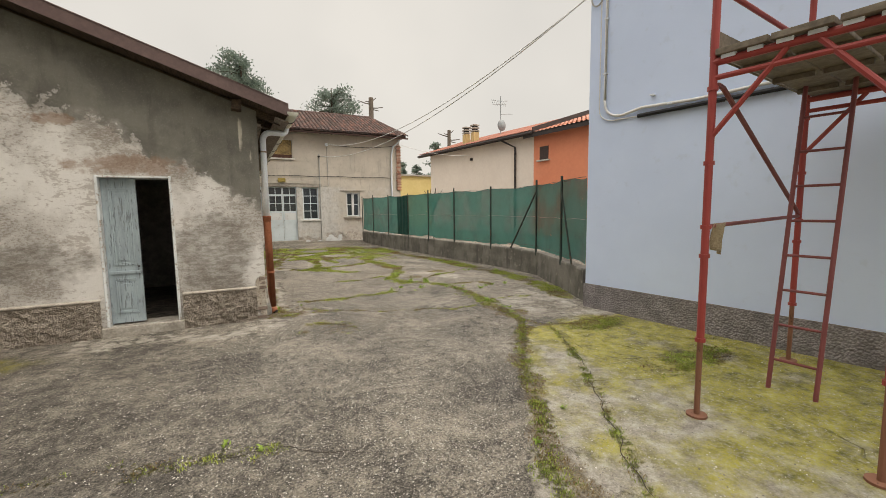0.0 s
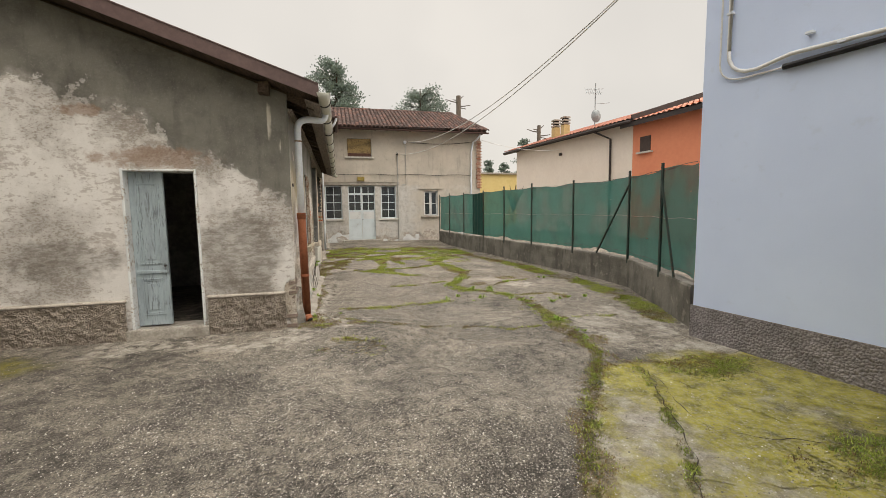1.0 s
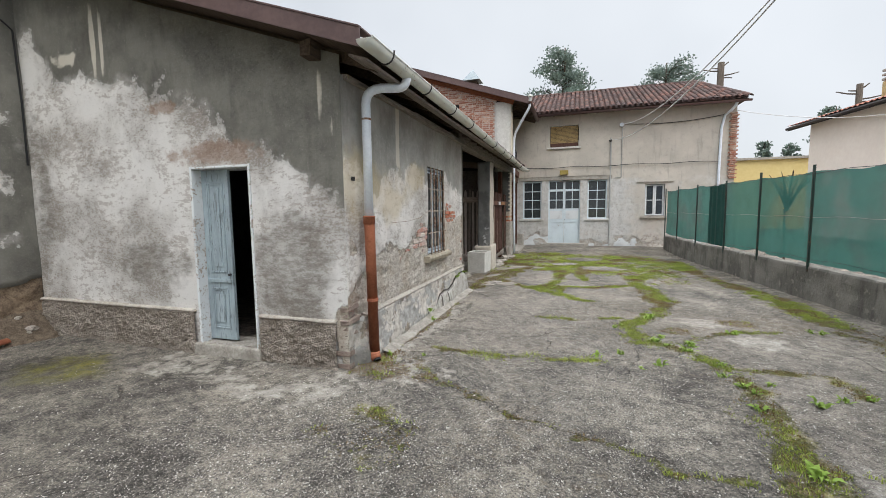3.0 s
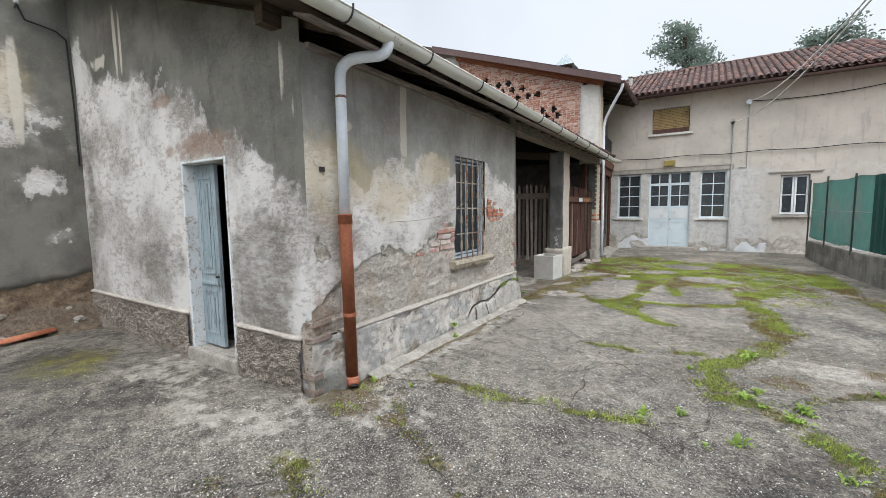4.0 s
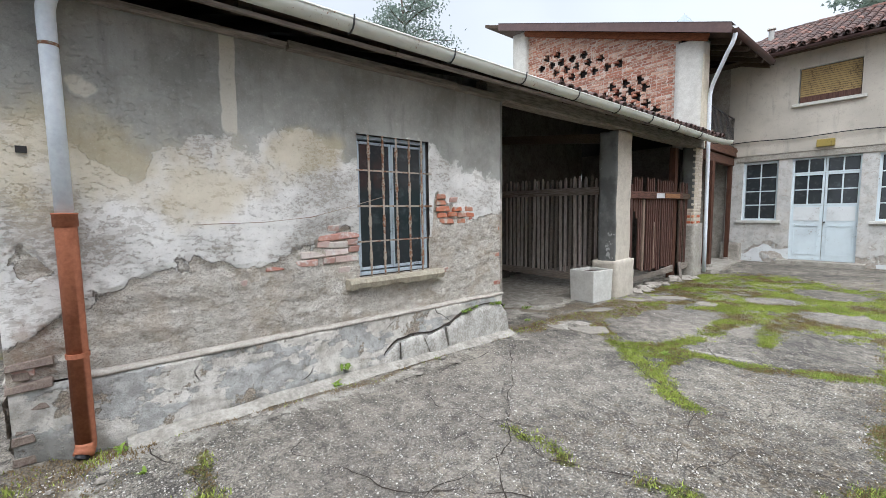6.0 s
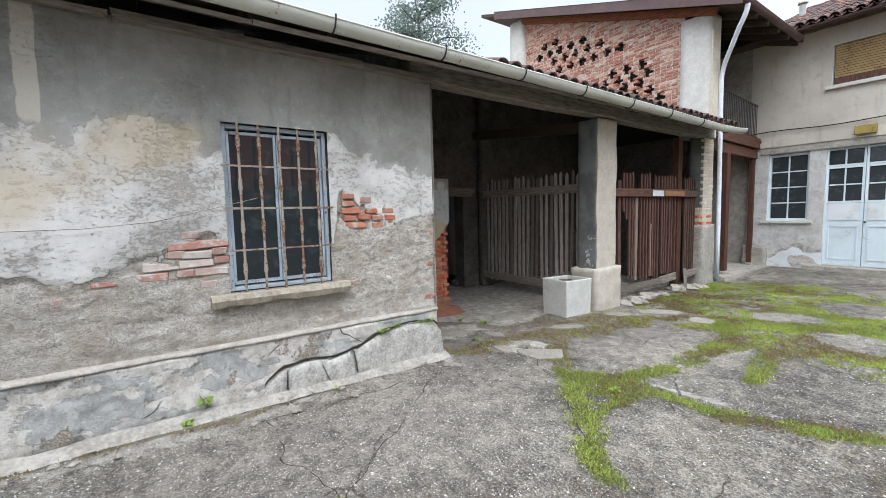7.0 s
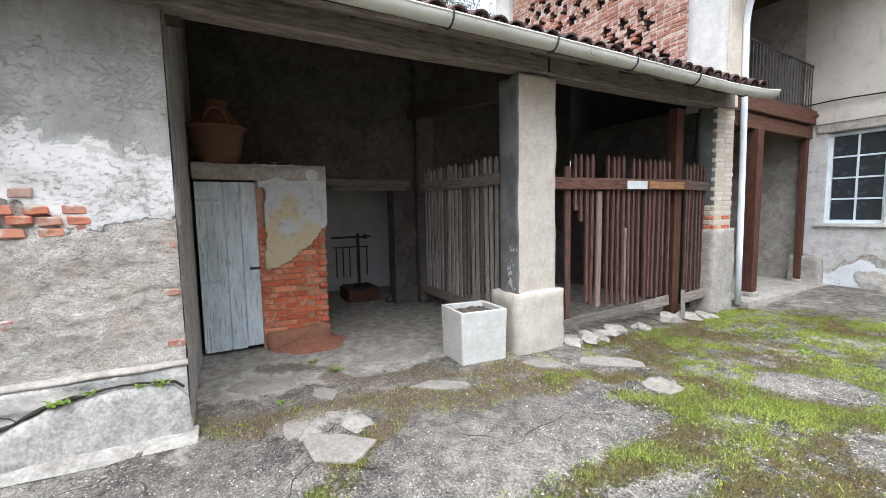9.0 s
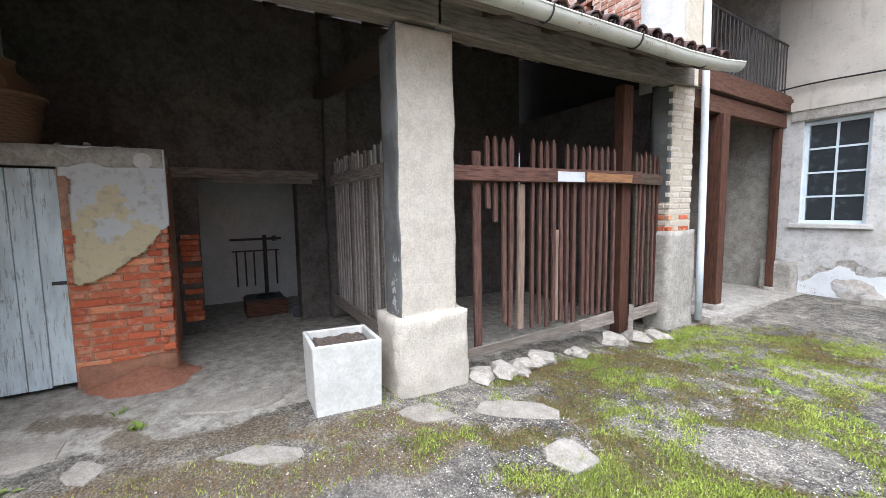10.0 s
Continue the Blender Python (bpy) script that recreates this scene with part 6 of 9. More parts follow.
    for w in (0.27, 0.155, 0.19):
        bm = bmesh.new()
        box(bm, fx - 0.075, fx - 0.05 + random.uniform(-0.003, 0.003), y, y + w - 0.006, -0.03 + random.uniform(-0.02, 0.01), 1.81)
        part("plank", bm, DOOR_PLANK, door, bevel=0.004)
        y += w
    for z in (0.72, 1.6):
        part("hinge", bx(fx - 0.05, fx - 0.043, WY + 0.04, WY + 0.24, z, z + 0.03), FRAME_BLUE, door)
    part("hasp", bx(fx - 0.052, fx - 0.04, 11.9, 12.04, 0.84, 0.87), IRON_DARK, door)
    data = sheet("brick_dust", steps(-1.45, -0.62, 0.05), steps(11.95, 13.05, 0.05), lambda u, v, d: (u, v, Z0 + d), depth=lambda u, v: 0.15 * np.clip(1 - np.hypot((u + 1.2) / 0.5, (v - 12.5) / 0.5), 0, 1) ** 1.3 + (fbm(u * 6, v * 6, 74) - 0.62) * 0.05)
    tagged(part("brick_dust", data, plain("red_dust", rgb(168, 116, 92), rgb(128, 88, 70), 12, 0.95, bump=0.8, dist=0.012), smooth=True), "heap of red brick dust at the foot of the store", "dust", kind="stuff")


build_half_wall()


def build_basket():
    b = thing("wicker_basket", (-1.38, 11.66, 2.0), "brown wicker demijohn basket with handle", "basket")
    wick = wood("brown_wicker", rgb(134, 106, 86), rgb(82, 62, 50), (30, 30, 30))
    bm = bmesh.new()
    c = Vector((-1.38, 11.66, 2.005))
    rows, seg = 46, 64
    rings = []
    for k in range(rows):
        z = 0.315 * k / (rows - 1)
        r0 = 0.17 + 0.055 * k / rows + 0.005 * math.sin(2 * math.pi * k / 3.0)
        rings.append([bm.verts.new(c + Vector(((r0 + 0.007 * math.cos(16 * 2 * math.pi * i / seg + math.pi * (k // 3))) * math.cos(2 * math.pi * i / seg), (r0 + 0.007 * math.cos(16 * 2 * math.pi * i / seg + math.pi * (k // 3))) * math.sin(2 * math.pi * i / seg), z))) for i in range(seg)])
    for q0, q1 in zip(rings[:-1], rings[1:]):
        for i in range(seg):
            bm.faces.new((q0[i], q0[(i + 1) % seg], q1[(i + 1) % seg], q1[i]))
    bm.faces.new(rings[0])
    part("basket_body", bm, wick, b, smooth=True)
    bm = bmesh.new()
    prof = [(0.225, 0.31), (0.2, 0.36), (0.14, 0.44), (0.1, 0.48), (0.095, 0.53), (0.105, 0.55)]
    rings = [[bm.verts.new(c + Vector((r * math.cos(2 * math.pi * i / 24), r * math.sin(2 * math.pi * i / 24), z))) for i in range(24)] for r, z in prof]
    for r0, r1 in zip(rings[:-1], rings[1:]):
        for i in range(24):
            bm.faces.new((r0[i], r0[(i + 1) % 24], r1[(i + 1) % 24], r1[i]))
    part("basket_lid", bm, wick, b, smooth=True)
    bm = bmesh.new()
    tube(bm, [c + Vector((0.17, 0.09 * math.cos(a), 0.33 + 0.14 * math.sin(a))) for a in np.linspace(0, math.pi, 12)], 0.018, 8)
    part("handle", bm, wick, b, smooth=True)
    bm = bmesh.new()
    tube(bm, [c + Vector((0.235 * math.cos(a), 0.235 * math.sin(a), 0.315)) for a in np.linspace(0, 2 * math.pi, 33)], 0.016, 8)
    part("rim", bm, wick, b, smooth=True)
    grow_m = Matrix.Translation(c) @ Matrix.Scale(1.22, 4) @ Matrix.Translation(-c)
    for ob in b.children:
        ob.data.transform(grow_m)
    for (dx, dy, r) in ((0.0, 0.35, 0.035), (-0.05, 0.46, 0.03), (0.04, 0.55, 0.04), (-0.02, 0.75, 0.03)):
        rubble((-1.3 + dx, 11.66 + dy, 2.0), r, "loose plaster crumb on the slab", "rubble")


def rubble(at, r, label, category, flat=0.7, group="", mat=None):
    bm = bmesh.new()
    bmesh.ops.create_icosphere(bm, subdivisions=2, radius=r)
    sx, sy = random.uniform(0.8, 1.5), random.uniform(0.8, 1.3)
    off = Vector((random.uniform(0, 50), 0, 0))
    for v in bm.verts:
        n = noise.noise(v.co.normalized() * 1.6 + off) * 0.5
        v.co *= 1 + n
        v.co = Vector((round(v.co.x / (r * 0.7)) * r * 0.35 + v.co.x * 0.5, v.co.y, v.co.z))
        v.co.x *= sx
        v.co.y *= sy
        v.co.z = max(v.co.z * flat, -r * flat * 0.5)
    bmesh.ops.translate(bm, verts=bm.verts, vec=(at[0], at[1], at[2] + r * flat * 0.42))
    ob = part("stone", bm, mat or STONE)
    return tagged(ob, label, category, group)


build_basket()


def pickets(fence, a, b, count, z0, z1, mats, missing=(), wob=0.02, thick=0.018, width=0.05, pointed=True):
    a, b = Vector(a), Vector(b)
    d = (b - a).normalized()
    yaw = math.degrees(math.atan2(d.y, d.x))
    for k in range(count):
        if k in missing:
            continue
        p = a.lerp(b, (k + 0.5) / count)
        h = z1 + random.uniform(-wob, wob) * 2
        lo = z0 + random.uniform(-wob, wob)
        w = width * random.uniform(0.85, 1.15)
        bm = bmesh.new()
        tip = 0.05 if pointed else 0.01
        prof = [(-w / 2, lo), (w / 2, lo), (w / 2, h - tip), (w * 0.18, h), (-w * 0.18, h), (-w / 2, h - tip)]
        front = [bm.verts.new((x, -thick / 2, z)) for x, z in prof]
        back = [bm.verts.new((x, thick / 2, z)) for x, z in prof]
        bm.faces.new(front[::-1])
        bm.faces.new(back)
        for i in range(6):
            bm.faces.new((front[i], front[(i + 1) % 6], back[(i + 1) % 6], back[i]))
        lean = random.uniform(-1.2, 1.2)
        bmesh.ops.transform(bm, matrix=pose(p.x, p.y, 0, 0, 0, yaw) @ pose(0, 0, 1.0, 0, lean, 0) @ pose(0, 0, -1.0), verts=bm.verts)
        part("picket", bm, mats[k % len(mats)] if random.random() < 0.75 else random.choice(mats), fence)


def build_fences():
    inner = thing("picket_fence", (-1.4, 14.62, Z0), "grey weathered picket fence panel inside the shed", "fence")
    pickets(inner, (-2.38, 14.62, 0), (0.04, 14.62, 0), 22, 0.1, 2.09, [WOOD_PICKET, WOOD_PICKET, WOOD_PICKET, WOOD_GREY], wob=0.02, width=0.056)
    for z, h in ((1.82, 0.14), (0.16, 0.14)):
        bm = bmesh.new()
        bar(bm, (-2.42, 14.585, z + 0.02), (0.05, 14.585, z), 0.035, h, wob=0.005)
        part("rail", bm, WOOD_RAIL, inner, bevel=0.006)
    gate = thing("picket_gate", (0.25, 16.2, Z0), "red-brown picket gate with missing slats", "gate")
    gx = 0.26
    rnd = random.Random(77)

    def paling(y, z0, z1, w, mat, pointed=True):
        bm = bmesh.new()
        tip = 0.06 if pointed else 0.008
        lean, bow = rnd.uniform(-0.02, 0.02), rnd.uniform(-0.008, 0.008)
        rings = []
        for f in (0.0, 0.3, 0.65, 1.0):
            z = z0 + (z1 - tip - z0) * f
            c = y + lean * (1 - f) + bow * math.sin(math.pi * f)
            k = w * (0.9 + 0.1 * f)
            rings.append([bm.verts.new((gx + a, c + b, z)) for a, b in ((-0.014, -k / 2), (0.014, -k / 2), (0.014, k / 2), (-0.014, k / 2))])
        rings.append([bm.verts.new((gx + a * 0.5, y + b * 0.25, z1)) for a, b in ((-0.014, -w / 2), (0.014, -w / 2), (0.014, w / 2), (-0.014, w / 2))])
        for q0, q1 in zip(rings[:-1], rings[1:]):
            for i in range(4):
                bm.faces.new((q0[i], q0[(i + 1) % 4], q1[(i + 1) % 4], q1[i]))
        bm.faces.new(rings[0][::-1])
        bm.faces.new(rings[-1])
        part("picket", bm, mat, gate)

    paling(15.18, 0.08, 1.94, 0.085, WOOD_RED, False)
    for y, low in ((15.30, 1.43), (15.39, 1.3), (15.49, 0.33), (15.58, 0.28)):
        paling(y, low, 2.08 + rnd.uniform(-0.01, 0.02), 0.044, WOOD_RED)
    paling(15.7, 0.24, 1.66, 0.08, WOOD_PALING, False)
    for y in (15.85, 15.95, 16.03, 16.12, 16.31, 16.42, 16.54, 16.63, 16.73, 16.83, 16.92, 17.03):
        paling(y, 0.22 + rnd.uniform(-0.03, 0.04), 2.08 + rnd.uniform(-0.03, 0.02), 0.042 * rnd.uniform(0.85, 1.15), WOOD_RED)
    paling(16.22, 0.25, 1.68, 0.042, WOOD_RED, False)
    paling(16.17, 0.26, 1.2, 0.04, WOOD_PALING, False)
    for k in range(6):
        paling(17.42 + 0.083 * k, 0.24, 2.05 + rnd.uniform(-0.02, 0.02), 0.036, WOOD_RED if k % 3 else WOOD_DARK)
    bm = bmesh.new()
    bar(bm, (gx + 0.045, 14.88, 1.735), (gx + 0.04, 17.45, 1.75), 0.035, 0.13, wob=0.006)
    rail = part("rail", bm, WOOD_RED_RAIL, gate, "dark wooden rail with a white tag", bevel=0.006)
    part("tag", bx(gx + 0.064, gx + 0.067, 16.12, 16.5, 1.685, 1.785), WHITE_PAINT, rail, "white paint mark")
    part("batten", bx(gx + 0.062, gx + 0.08, 16.52, 17.25, 1.69, 1.78, 0.006), wood("bright_wood", rgb(176, 130, 92), rgb(134, 96, 68), (6, 0.7, 6)), rail, bevel=0.004)
    part("rail", bx(gx + 0.03, gx + 0.06, 17.4, 17.84, 1.68, 1.80, 0.01), WOOD_DARK, gate, bevel=0.005)
    bm = bmesh.new()
    bar(bm, (gx + 0.08, 15.0, 0.13), (gx + 0.06, 16.52, 0.17), 0.04, 0.1, wob=0.016)
    part("rail", bm, WOOD_GREY, gate, "grey bottom board, half fallen", bevel=0.008)
    bm = bmesh.new()
    bar(bm, (gx + 0.07, 16.45, 0.16), (gx + 0.06, 17.0, 0.19), 0.045, 0.13, wob=0.015)
    bar(bm, (gx + 0.08, 17.3, 0.17), (gx + 0.06, 17.88, 0.2), 0.04, 0.13, wob=0.015)
    part("rail", bm, WOOD_GREY, gate, bevel=0.008)
    loose = part("loose_board", bm_bar((0.46, 17.12, Z0 + 0.0), (0.37, 17.25, 0.3), 0.05, 0.025), WOOD_GREY)
    tagged(loose, "short grey board leaning on the gate", "board")


def bm_bar(a, b, w, h, **k):
    bm = bmesh.new()
    bar(bm, a, b, w, h, **k)
    return bm


build_fences()


def build_trough():
    t = thing("cement_trough", (0.18, 13.95, Z0), "white cement planter box with dry leaves", "planter")
    bm = bmesh.new()
    z0, z1 = Z0 - 0.02, 0.455
    mid = Vector((0.205, 13.925, 0))
    rim = [Vector((-0.06, 13.68, 0)), Vector((0.41, 13.655, 0)), Vector((0.47, 14.165, 0)), Vector((0.0, 14.19, 0))]
    o = [bm.verts.new(mid + (p - mid) * 0.95 + Vector((0, 0, z0))) for p in rim] + [bm.verts.new(p + Vector((0, 0, z1))) for p in rim]
    i = [bm.verts.new(mid + (p - mid) * 0.86 + Vector((0, 0, z1 - 0.07))) for p in rim] + [bm.verts.new(mid + (p - mid) * 0.87 + Vector((0, 0, z1))) for p in rim]
    for k in range(4):
        n = (k + 1) % 4
        bm.faces.new((o[k], o[n], o[4 + n], o[4 + k]))
        bm.faces.new((i[k], i[n], i[4 + n], i[4 + k]))
        bm.faces.new((o[4 + k], o[4 + n], i[4 + n], i[4 + k]))
    bm.faces.new(o[:4])
    part("box", bm, CONCRETE_PALE, t, bevel=0.012)
    bm = bmesh.new()
    bmesh.ops.create_grid(bm, x_segments=14, y_segments=14, size=0.19)
    for v in bm.verts:
        v.co.z = 0.03 * noise.noise(v.co * 14)
    bmesh.ops.rotate(bm, matrix=Matrix.Rotation(radians(-4), 3, 'Z'), verts=bm.verts)
    bmesh.ops.translate(bm, verts=bm.verts, vec=(0.205, 13.925, 0.405))
    part("soil", bm, plain("leaf_litter", rgb(120, 108, 98), rgb(74, 62, 54), 24, 0.95, bump=1.0, dist=0.02), t, "dry earth and dead leaves")


build_trough()


def build_scale():
    t = thing("platform_scale", (-3.3, 13.75, Z0), "old iron platform scale with wooden base", "scale")
    bx0, by0 = -3.35, 13.75
    part("base", bx(bx0 - 0.3, bx0 + 0.3, by0 - 0.28, by0 + 0.28, Z0, 0.14, 0.006), WOOD_BEAM, t, "wooden platform", bevel=0.01)
    part("plate", bx(bx0 - 0.27, bx0 + 0.27, by0 - 0.25, by0 + 0.25, 0.142, 0.16), IRON_DARK, t, bevel=0.004)
    part("column", tb([(bx0 - 0.2, by0 + 0.06, 0.15), (bx0 - 0.2, by0 + 0.06, 1.08)], 0.03, 10), IRON_DARK, t)
    for dy, w in ((-0.34, 0.012), (-0.22, 0.012), (-0.1, 0.012), (0.22, 0.014)):
        part("rod", tb([(bx0 - 0.2, by0 + dy, 0.3), (bx0 - 0.2, by0 + dy, 0.84)], w, 8), IRON_DARK, t)
    part("beam", bx(bx0 - 0.215, bx0 - 0.185, by0 - 0.42, by0 + 0.3, 1.0, 1.035), IRON_DARK, t)
    part("beam", bx(bx0 - 0.21, bx0 - 0.19, by0 - 0.4, by0 + 0.26, 0.83, 0.85), IRON_DARK, t)
    part("weight", tb([(bx0 - 0.2, by0 + 0.2, 0.98), (bx0 - 0.2, by0 + 0.2, 1.06)], 0.035, 10), IRON_DARK, t)
    ring = [(bx0 + 0.1 + 0.14 * math.cos(a), by0 + 0.02 + 0.14 * math.sin(a), 0.18) for a in np.linspace(0, 2 * math.pi, 25)]
    part("ring", tb(ring, 0.02, 8), BLACK, t)
    bag = rubble((-2.85, 14.22, Z0), 0.14, "crumpled dark sack on the floor", "sack", 0.8, mat=plain("dark_sack", rgb(88, 90, 94), rgb(56, 58, 62), 9, 0.7))
    bag.name = "sack"
    bottle = part("bottle", tb([(-2.8, 14.2, 0.02), (-2.8, 14.2, 0.2), (-2.8, 14.2, 0.24), (-2.8, 14.2, 0.3)], [0.045, 0.045, 0.018, 0.018], 12), PVC_GREY, smooth=True)
    tagged(bottle, "grey plastic bottle beside the sack", "bottle")


build_scale()


def build_stones():
    for x, y, r in ((0.42, 15.1, 0.13), (0.46, 15.32, 0.15), (0.44, 15.62, 0.12), (0.5, 15.5, 0.07), (0.4, 15.85, 0.16), (0.42, 16.3, 0.1), (0.42, 16.9, 0.17), (0.44, 17.25, 0.13), (0.5, 17.5, 0.12), (0.47, 18.75, 0.11), (0.55, 18.95, 0.09), (0.5, 19.15, 0.08)):
        rubble((x + random.uniform(-0.03, 0.03), y, Z0 - 0.02), r, "pale rubble stone at the foot of the shed", "stone", 0.55, "rubble along the shed")
    for x, y, r in ((0.95, 12.45, 0.1), (0.85, 12.1, 0.08), (0.72, 12.3, 0.06), (1.0, 12.2, 0.05)):
        rubble((x, y, Z0 - 0.02), r, "pale broken cement lump on the ground", "stone", 0.3, "broken cement")
    for k in range(26):
        x, y = random.uniform(0.55, 0.95), random.uniform(7.1, 11.5)
        rubble((x, y, Z0), random.uniform(0.012, 0.035), "small chip of fallen plaster", "stone", 0.5, "plaster chips")
    for x, y, sx, sy, rot in ((0.7, 13.3, 0.3, 0.13, 62), (1.05, 15.02, 0.32, 0.18, 55), (0.76, 14.38, 0.24, 0.14, 50), (1.68, 14.9, 0.2, 0.15, 20), (1.2, 12.25, 0.26, 0.17, 40), (0.84, 12.02, 0.13, 0.1, 20), (-0.1, 11.9, 0.4, 0.2, 60), (-0.2, 13.2, 0.36, 0.24, 70), (0.35, 12.35, 0.16, 0.1, 10)):
        bm = bmesh.new()
        n = 7
        ring = []
        for k in range(n):
            a = 2 * math.pi * (k + random.uniform(-0.36, 0.36)) / n
            q = random.uniform(0.72, 1.2)
            ring.append((sx * q * math.cos(a), sy * q * math.sin(a)))
        top = [bm.verts.new((a, b, 0.006 + random.uniform(-0.004, 0.006))) for a, b in ring]
        low = [bm.verts.new((a * 1.08, b * 1.08, -0.05)) for a, b in ring]
        bm.faces.new(top)
        for k in range(n):
            bm.faces.new((low[k], low[(k + 1) % n], top[(k + 1) % n], top[k]))
        bmesh.ops.transform(bm, matrix=pose(x, y, float(ground_height(np.array(x), np.array(y))) + 0.004, 0, 0, rot), verts=bm.verts)
        tagged(part("paving_slab", bm, CONCRETE_WORN, bevel=0.006), "flat broken slab of grey cement in the ground", "slab", "broken slabs")
    bm = bmesh.new()
    tube(bm, [(-3.94, 5.88, Z0 + 0.05), (-4.08, 6.43, Z0 + 0.06)], 0.055, 12, arc=(0, 200))
    pipe = part("clay_pipe_shard", bm, PIPE_RUST, smooth=True)
    m = pipe.modifiers.new("thick", 'SOLIDIFY')
    m.thickness = 0.012
    tagged(pipe, "broken half of a red clay pipe", "pipe")


build_stones()


def build_bank():
    """The bank of soil and rubble along the neighbour's footing."""
    earth = plain("rubble_soil", rgb(128, 114, 97), rgb(66, 57, 48), 14, 0.96, bump=1.0, dist=0.03)

    def rise(f, y):
        return 0.36 * np.clip(1 - f * (1.0 + 0.5 * (fbm(y * 1.3, 0 * y, 81) - 0.5)), 0, 1) ** 1.4 + (fbm(f * 5, y * 6, 82) - 0.45) * 0.12 * np.clip(1.05 - f, 0, 1) - 0.03 * f

    data = sheet("soil_bank", steps(0, 1, 0.05), steps(-4.0, GY + 0.0, 0.05), lambda u, v, d: (-4.36 + 0.45 * u, v, Z0 + d), depth=rise)
    ob = part("soil_bank", data, earth, smooth=True)
    tagged(ob, "bank of dark soil and rubble along the wall foot", "soil", kind="stuff")
    rnd = random.Random(44)
    for _ in range(26):
        f, y = rnd.uniform(0.05, 0.75), rnd.uniform(4.4, 6.75)
        z = float(rise(np.array(f), np.array(y)))
        rubble((-4.36 + 0.45 * f, y, Z0 + z - 0.02), rnd.uniform(0.03, 0.075), "weathered stone in the soil bank", "rubble", group="stones in the bank")


build_bank()

# ---- barn behind the shed ----
barn = thing("barn", (-2.0, 19.6, Z0), "tall brick barn with perforated brickwork and balcony", "barn")
BARN_EAVE_X, BARN_EAVE_Z, BARN_PITCH = 1.0, 5.14, 0.338


def barn_z(x):
    return BARN_EAVE_Z + BARN_PITCH * (BARN_EAVE_X - x)


def build_barn():
    # core wall: a dark sheet painted as the shade behind the perforated bricks
    bm = bmesh.new()
    core_y = BARN_Y + 0.13
    vs = [bm.verts.new(p) for p in ((-4.6, core_y, 2.5), (0.0, core_y, 2.5), (0.0, core_y, barn_z(0) - 0.1), (-4.6, core_y, barn_z(-4.6) - 0.1))]
    ws = [bm.verts.new(v.co + Vector((0, 0.25, 0))) for v in vs]
    bm.faces.new(vs)
    bm.faces.new(ws)
    for i in range(4):
        bm.faces.new((vs[i], vs[(i + 1) % 4], ws[(i + 1) % 4], ws[i]))
    # the sheet's dark colour stands for the shaded barn inside
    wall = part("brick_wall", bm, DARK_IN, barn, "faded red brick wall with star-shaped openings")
    # staggered cross-shaped gaps in two groups
    rows = ((5.98, -3.8, 2), (5.74, -4.0, 5), (5.49, -3.5, 5), (5.23, -3.31, 6), (4.68, -1.74, 3), (4.47, -1.95, 4), (4.29, -1.43, 2), (4.08, -1.2, 2), (3.86, -0.61, 1))
    gaps = [(x0 + 0.352 * k, z) for z, x0, n in rows for k in range(n)]

    def is_open(x, z):
        return any((abs(x - gx) < 0.065 and abs(z - gz) < 0.115) or (abs(x - gx) < 0.125 and abs(z - gz) < 0.04) for gx, gz in gaps)

    proto = brick_mesh("brick", 0.24, 0.12, 0.056, BARN_BRICK)
    short = brick_mesh("brick", 0.116, 0.12, 0.056, BARN_BRICK)
    singles, rest, rest_short = [], [], []
    k = 0
    z = 3.05
    while z < 7.2:
        x = -4.48 + (0.125 if k % 2 else 0)
        while x < -0.15:
            if z < barn_z(x) - 0.16 and z > roof_z(x) - 0.1:
                near = any(abs(x - gx) < 0.3 and abs(z - gz) < 0.2 for gx, gz in gaps)
                for dx in ((-0.0625, 0.0625) if near else (0,)):
                    if near and is_open(x + dx, z):
                        continue
                    m = pose(x + dx + random.uniform(-0.005, 0.005), BARN_Y + 0.065 + random.uniform(-0.006, 0.008), z + random.uniform(-0.005, 0.005), random.uniform(-2, 2), random.uniform(-1, 1), random.uniform(-2, 2))
                    if x > -2.1:
                        singles.append((m, short if near else proto))
                    else:
                        (rest_short if near else rest).append(m)
            x += 0.25
        z += 0.068
        k += 1
    singles.reverse()
    for m, which in singles[:300]:
        piece("brick", which, wall, m)
    rest += [m for m, w in singles[300:] if w is proto]
    rest_short += [m for m, w in singles[300:] if w is short]
    joined_tiles("brickwork", rest, proto, BARN_BRICK_JOINED, wall, "courses of faded red brick")
    joined_tiles("brickwork", rest_short, short, BARN_BRICK_JOINED, wall, "half bricks between the openings")
    # mortar between the bricks
    bm = bmesh.new()
    zz = 3.05
    cells = []
    res = 0.03
    xs, zs = np.arange(-4.6, -0.15, res), np.arange(3.0, 7.1, res)
    for zc in zs:
        for xc in xs:
            if zc < barn_z(xc) - 0.14 and zc > roof_z(xc) - 0.12:
                if not is_open(xc + res / 2, zc + res / 2):
                    cells.append((xc, zc))
    V, F = [], []
    for xc, zc in cells:
        n = len(V)
        V += [(xc, BARN_Y + 0.013, zc), (xc + res, BARN_Y + 0.013, zc), (xc + res, BARN_Y + 0.013, zc + res), (xc, BARN_Y + 0.013, zc + res)]
        F.append((n, n + 1, n + 2, n + 3))
    part("mortar", raw_mesh("mortar", V, F), BARN_MORTAR, wall)
    # plastered corner pier and far pillar
    rough_block("corner_pier", -0.17, 0.40, BARN_Y - 0.05, BARN_Y + 0.40, 2.86, 5.26, CONCRETE_PALE, barn, "smooth grey-white plastered corner pier", amp=0.006, res=0.12)
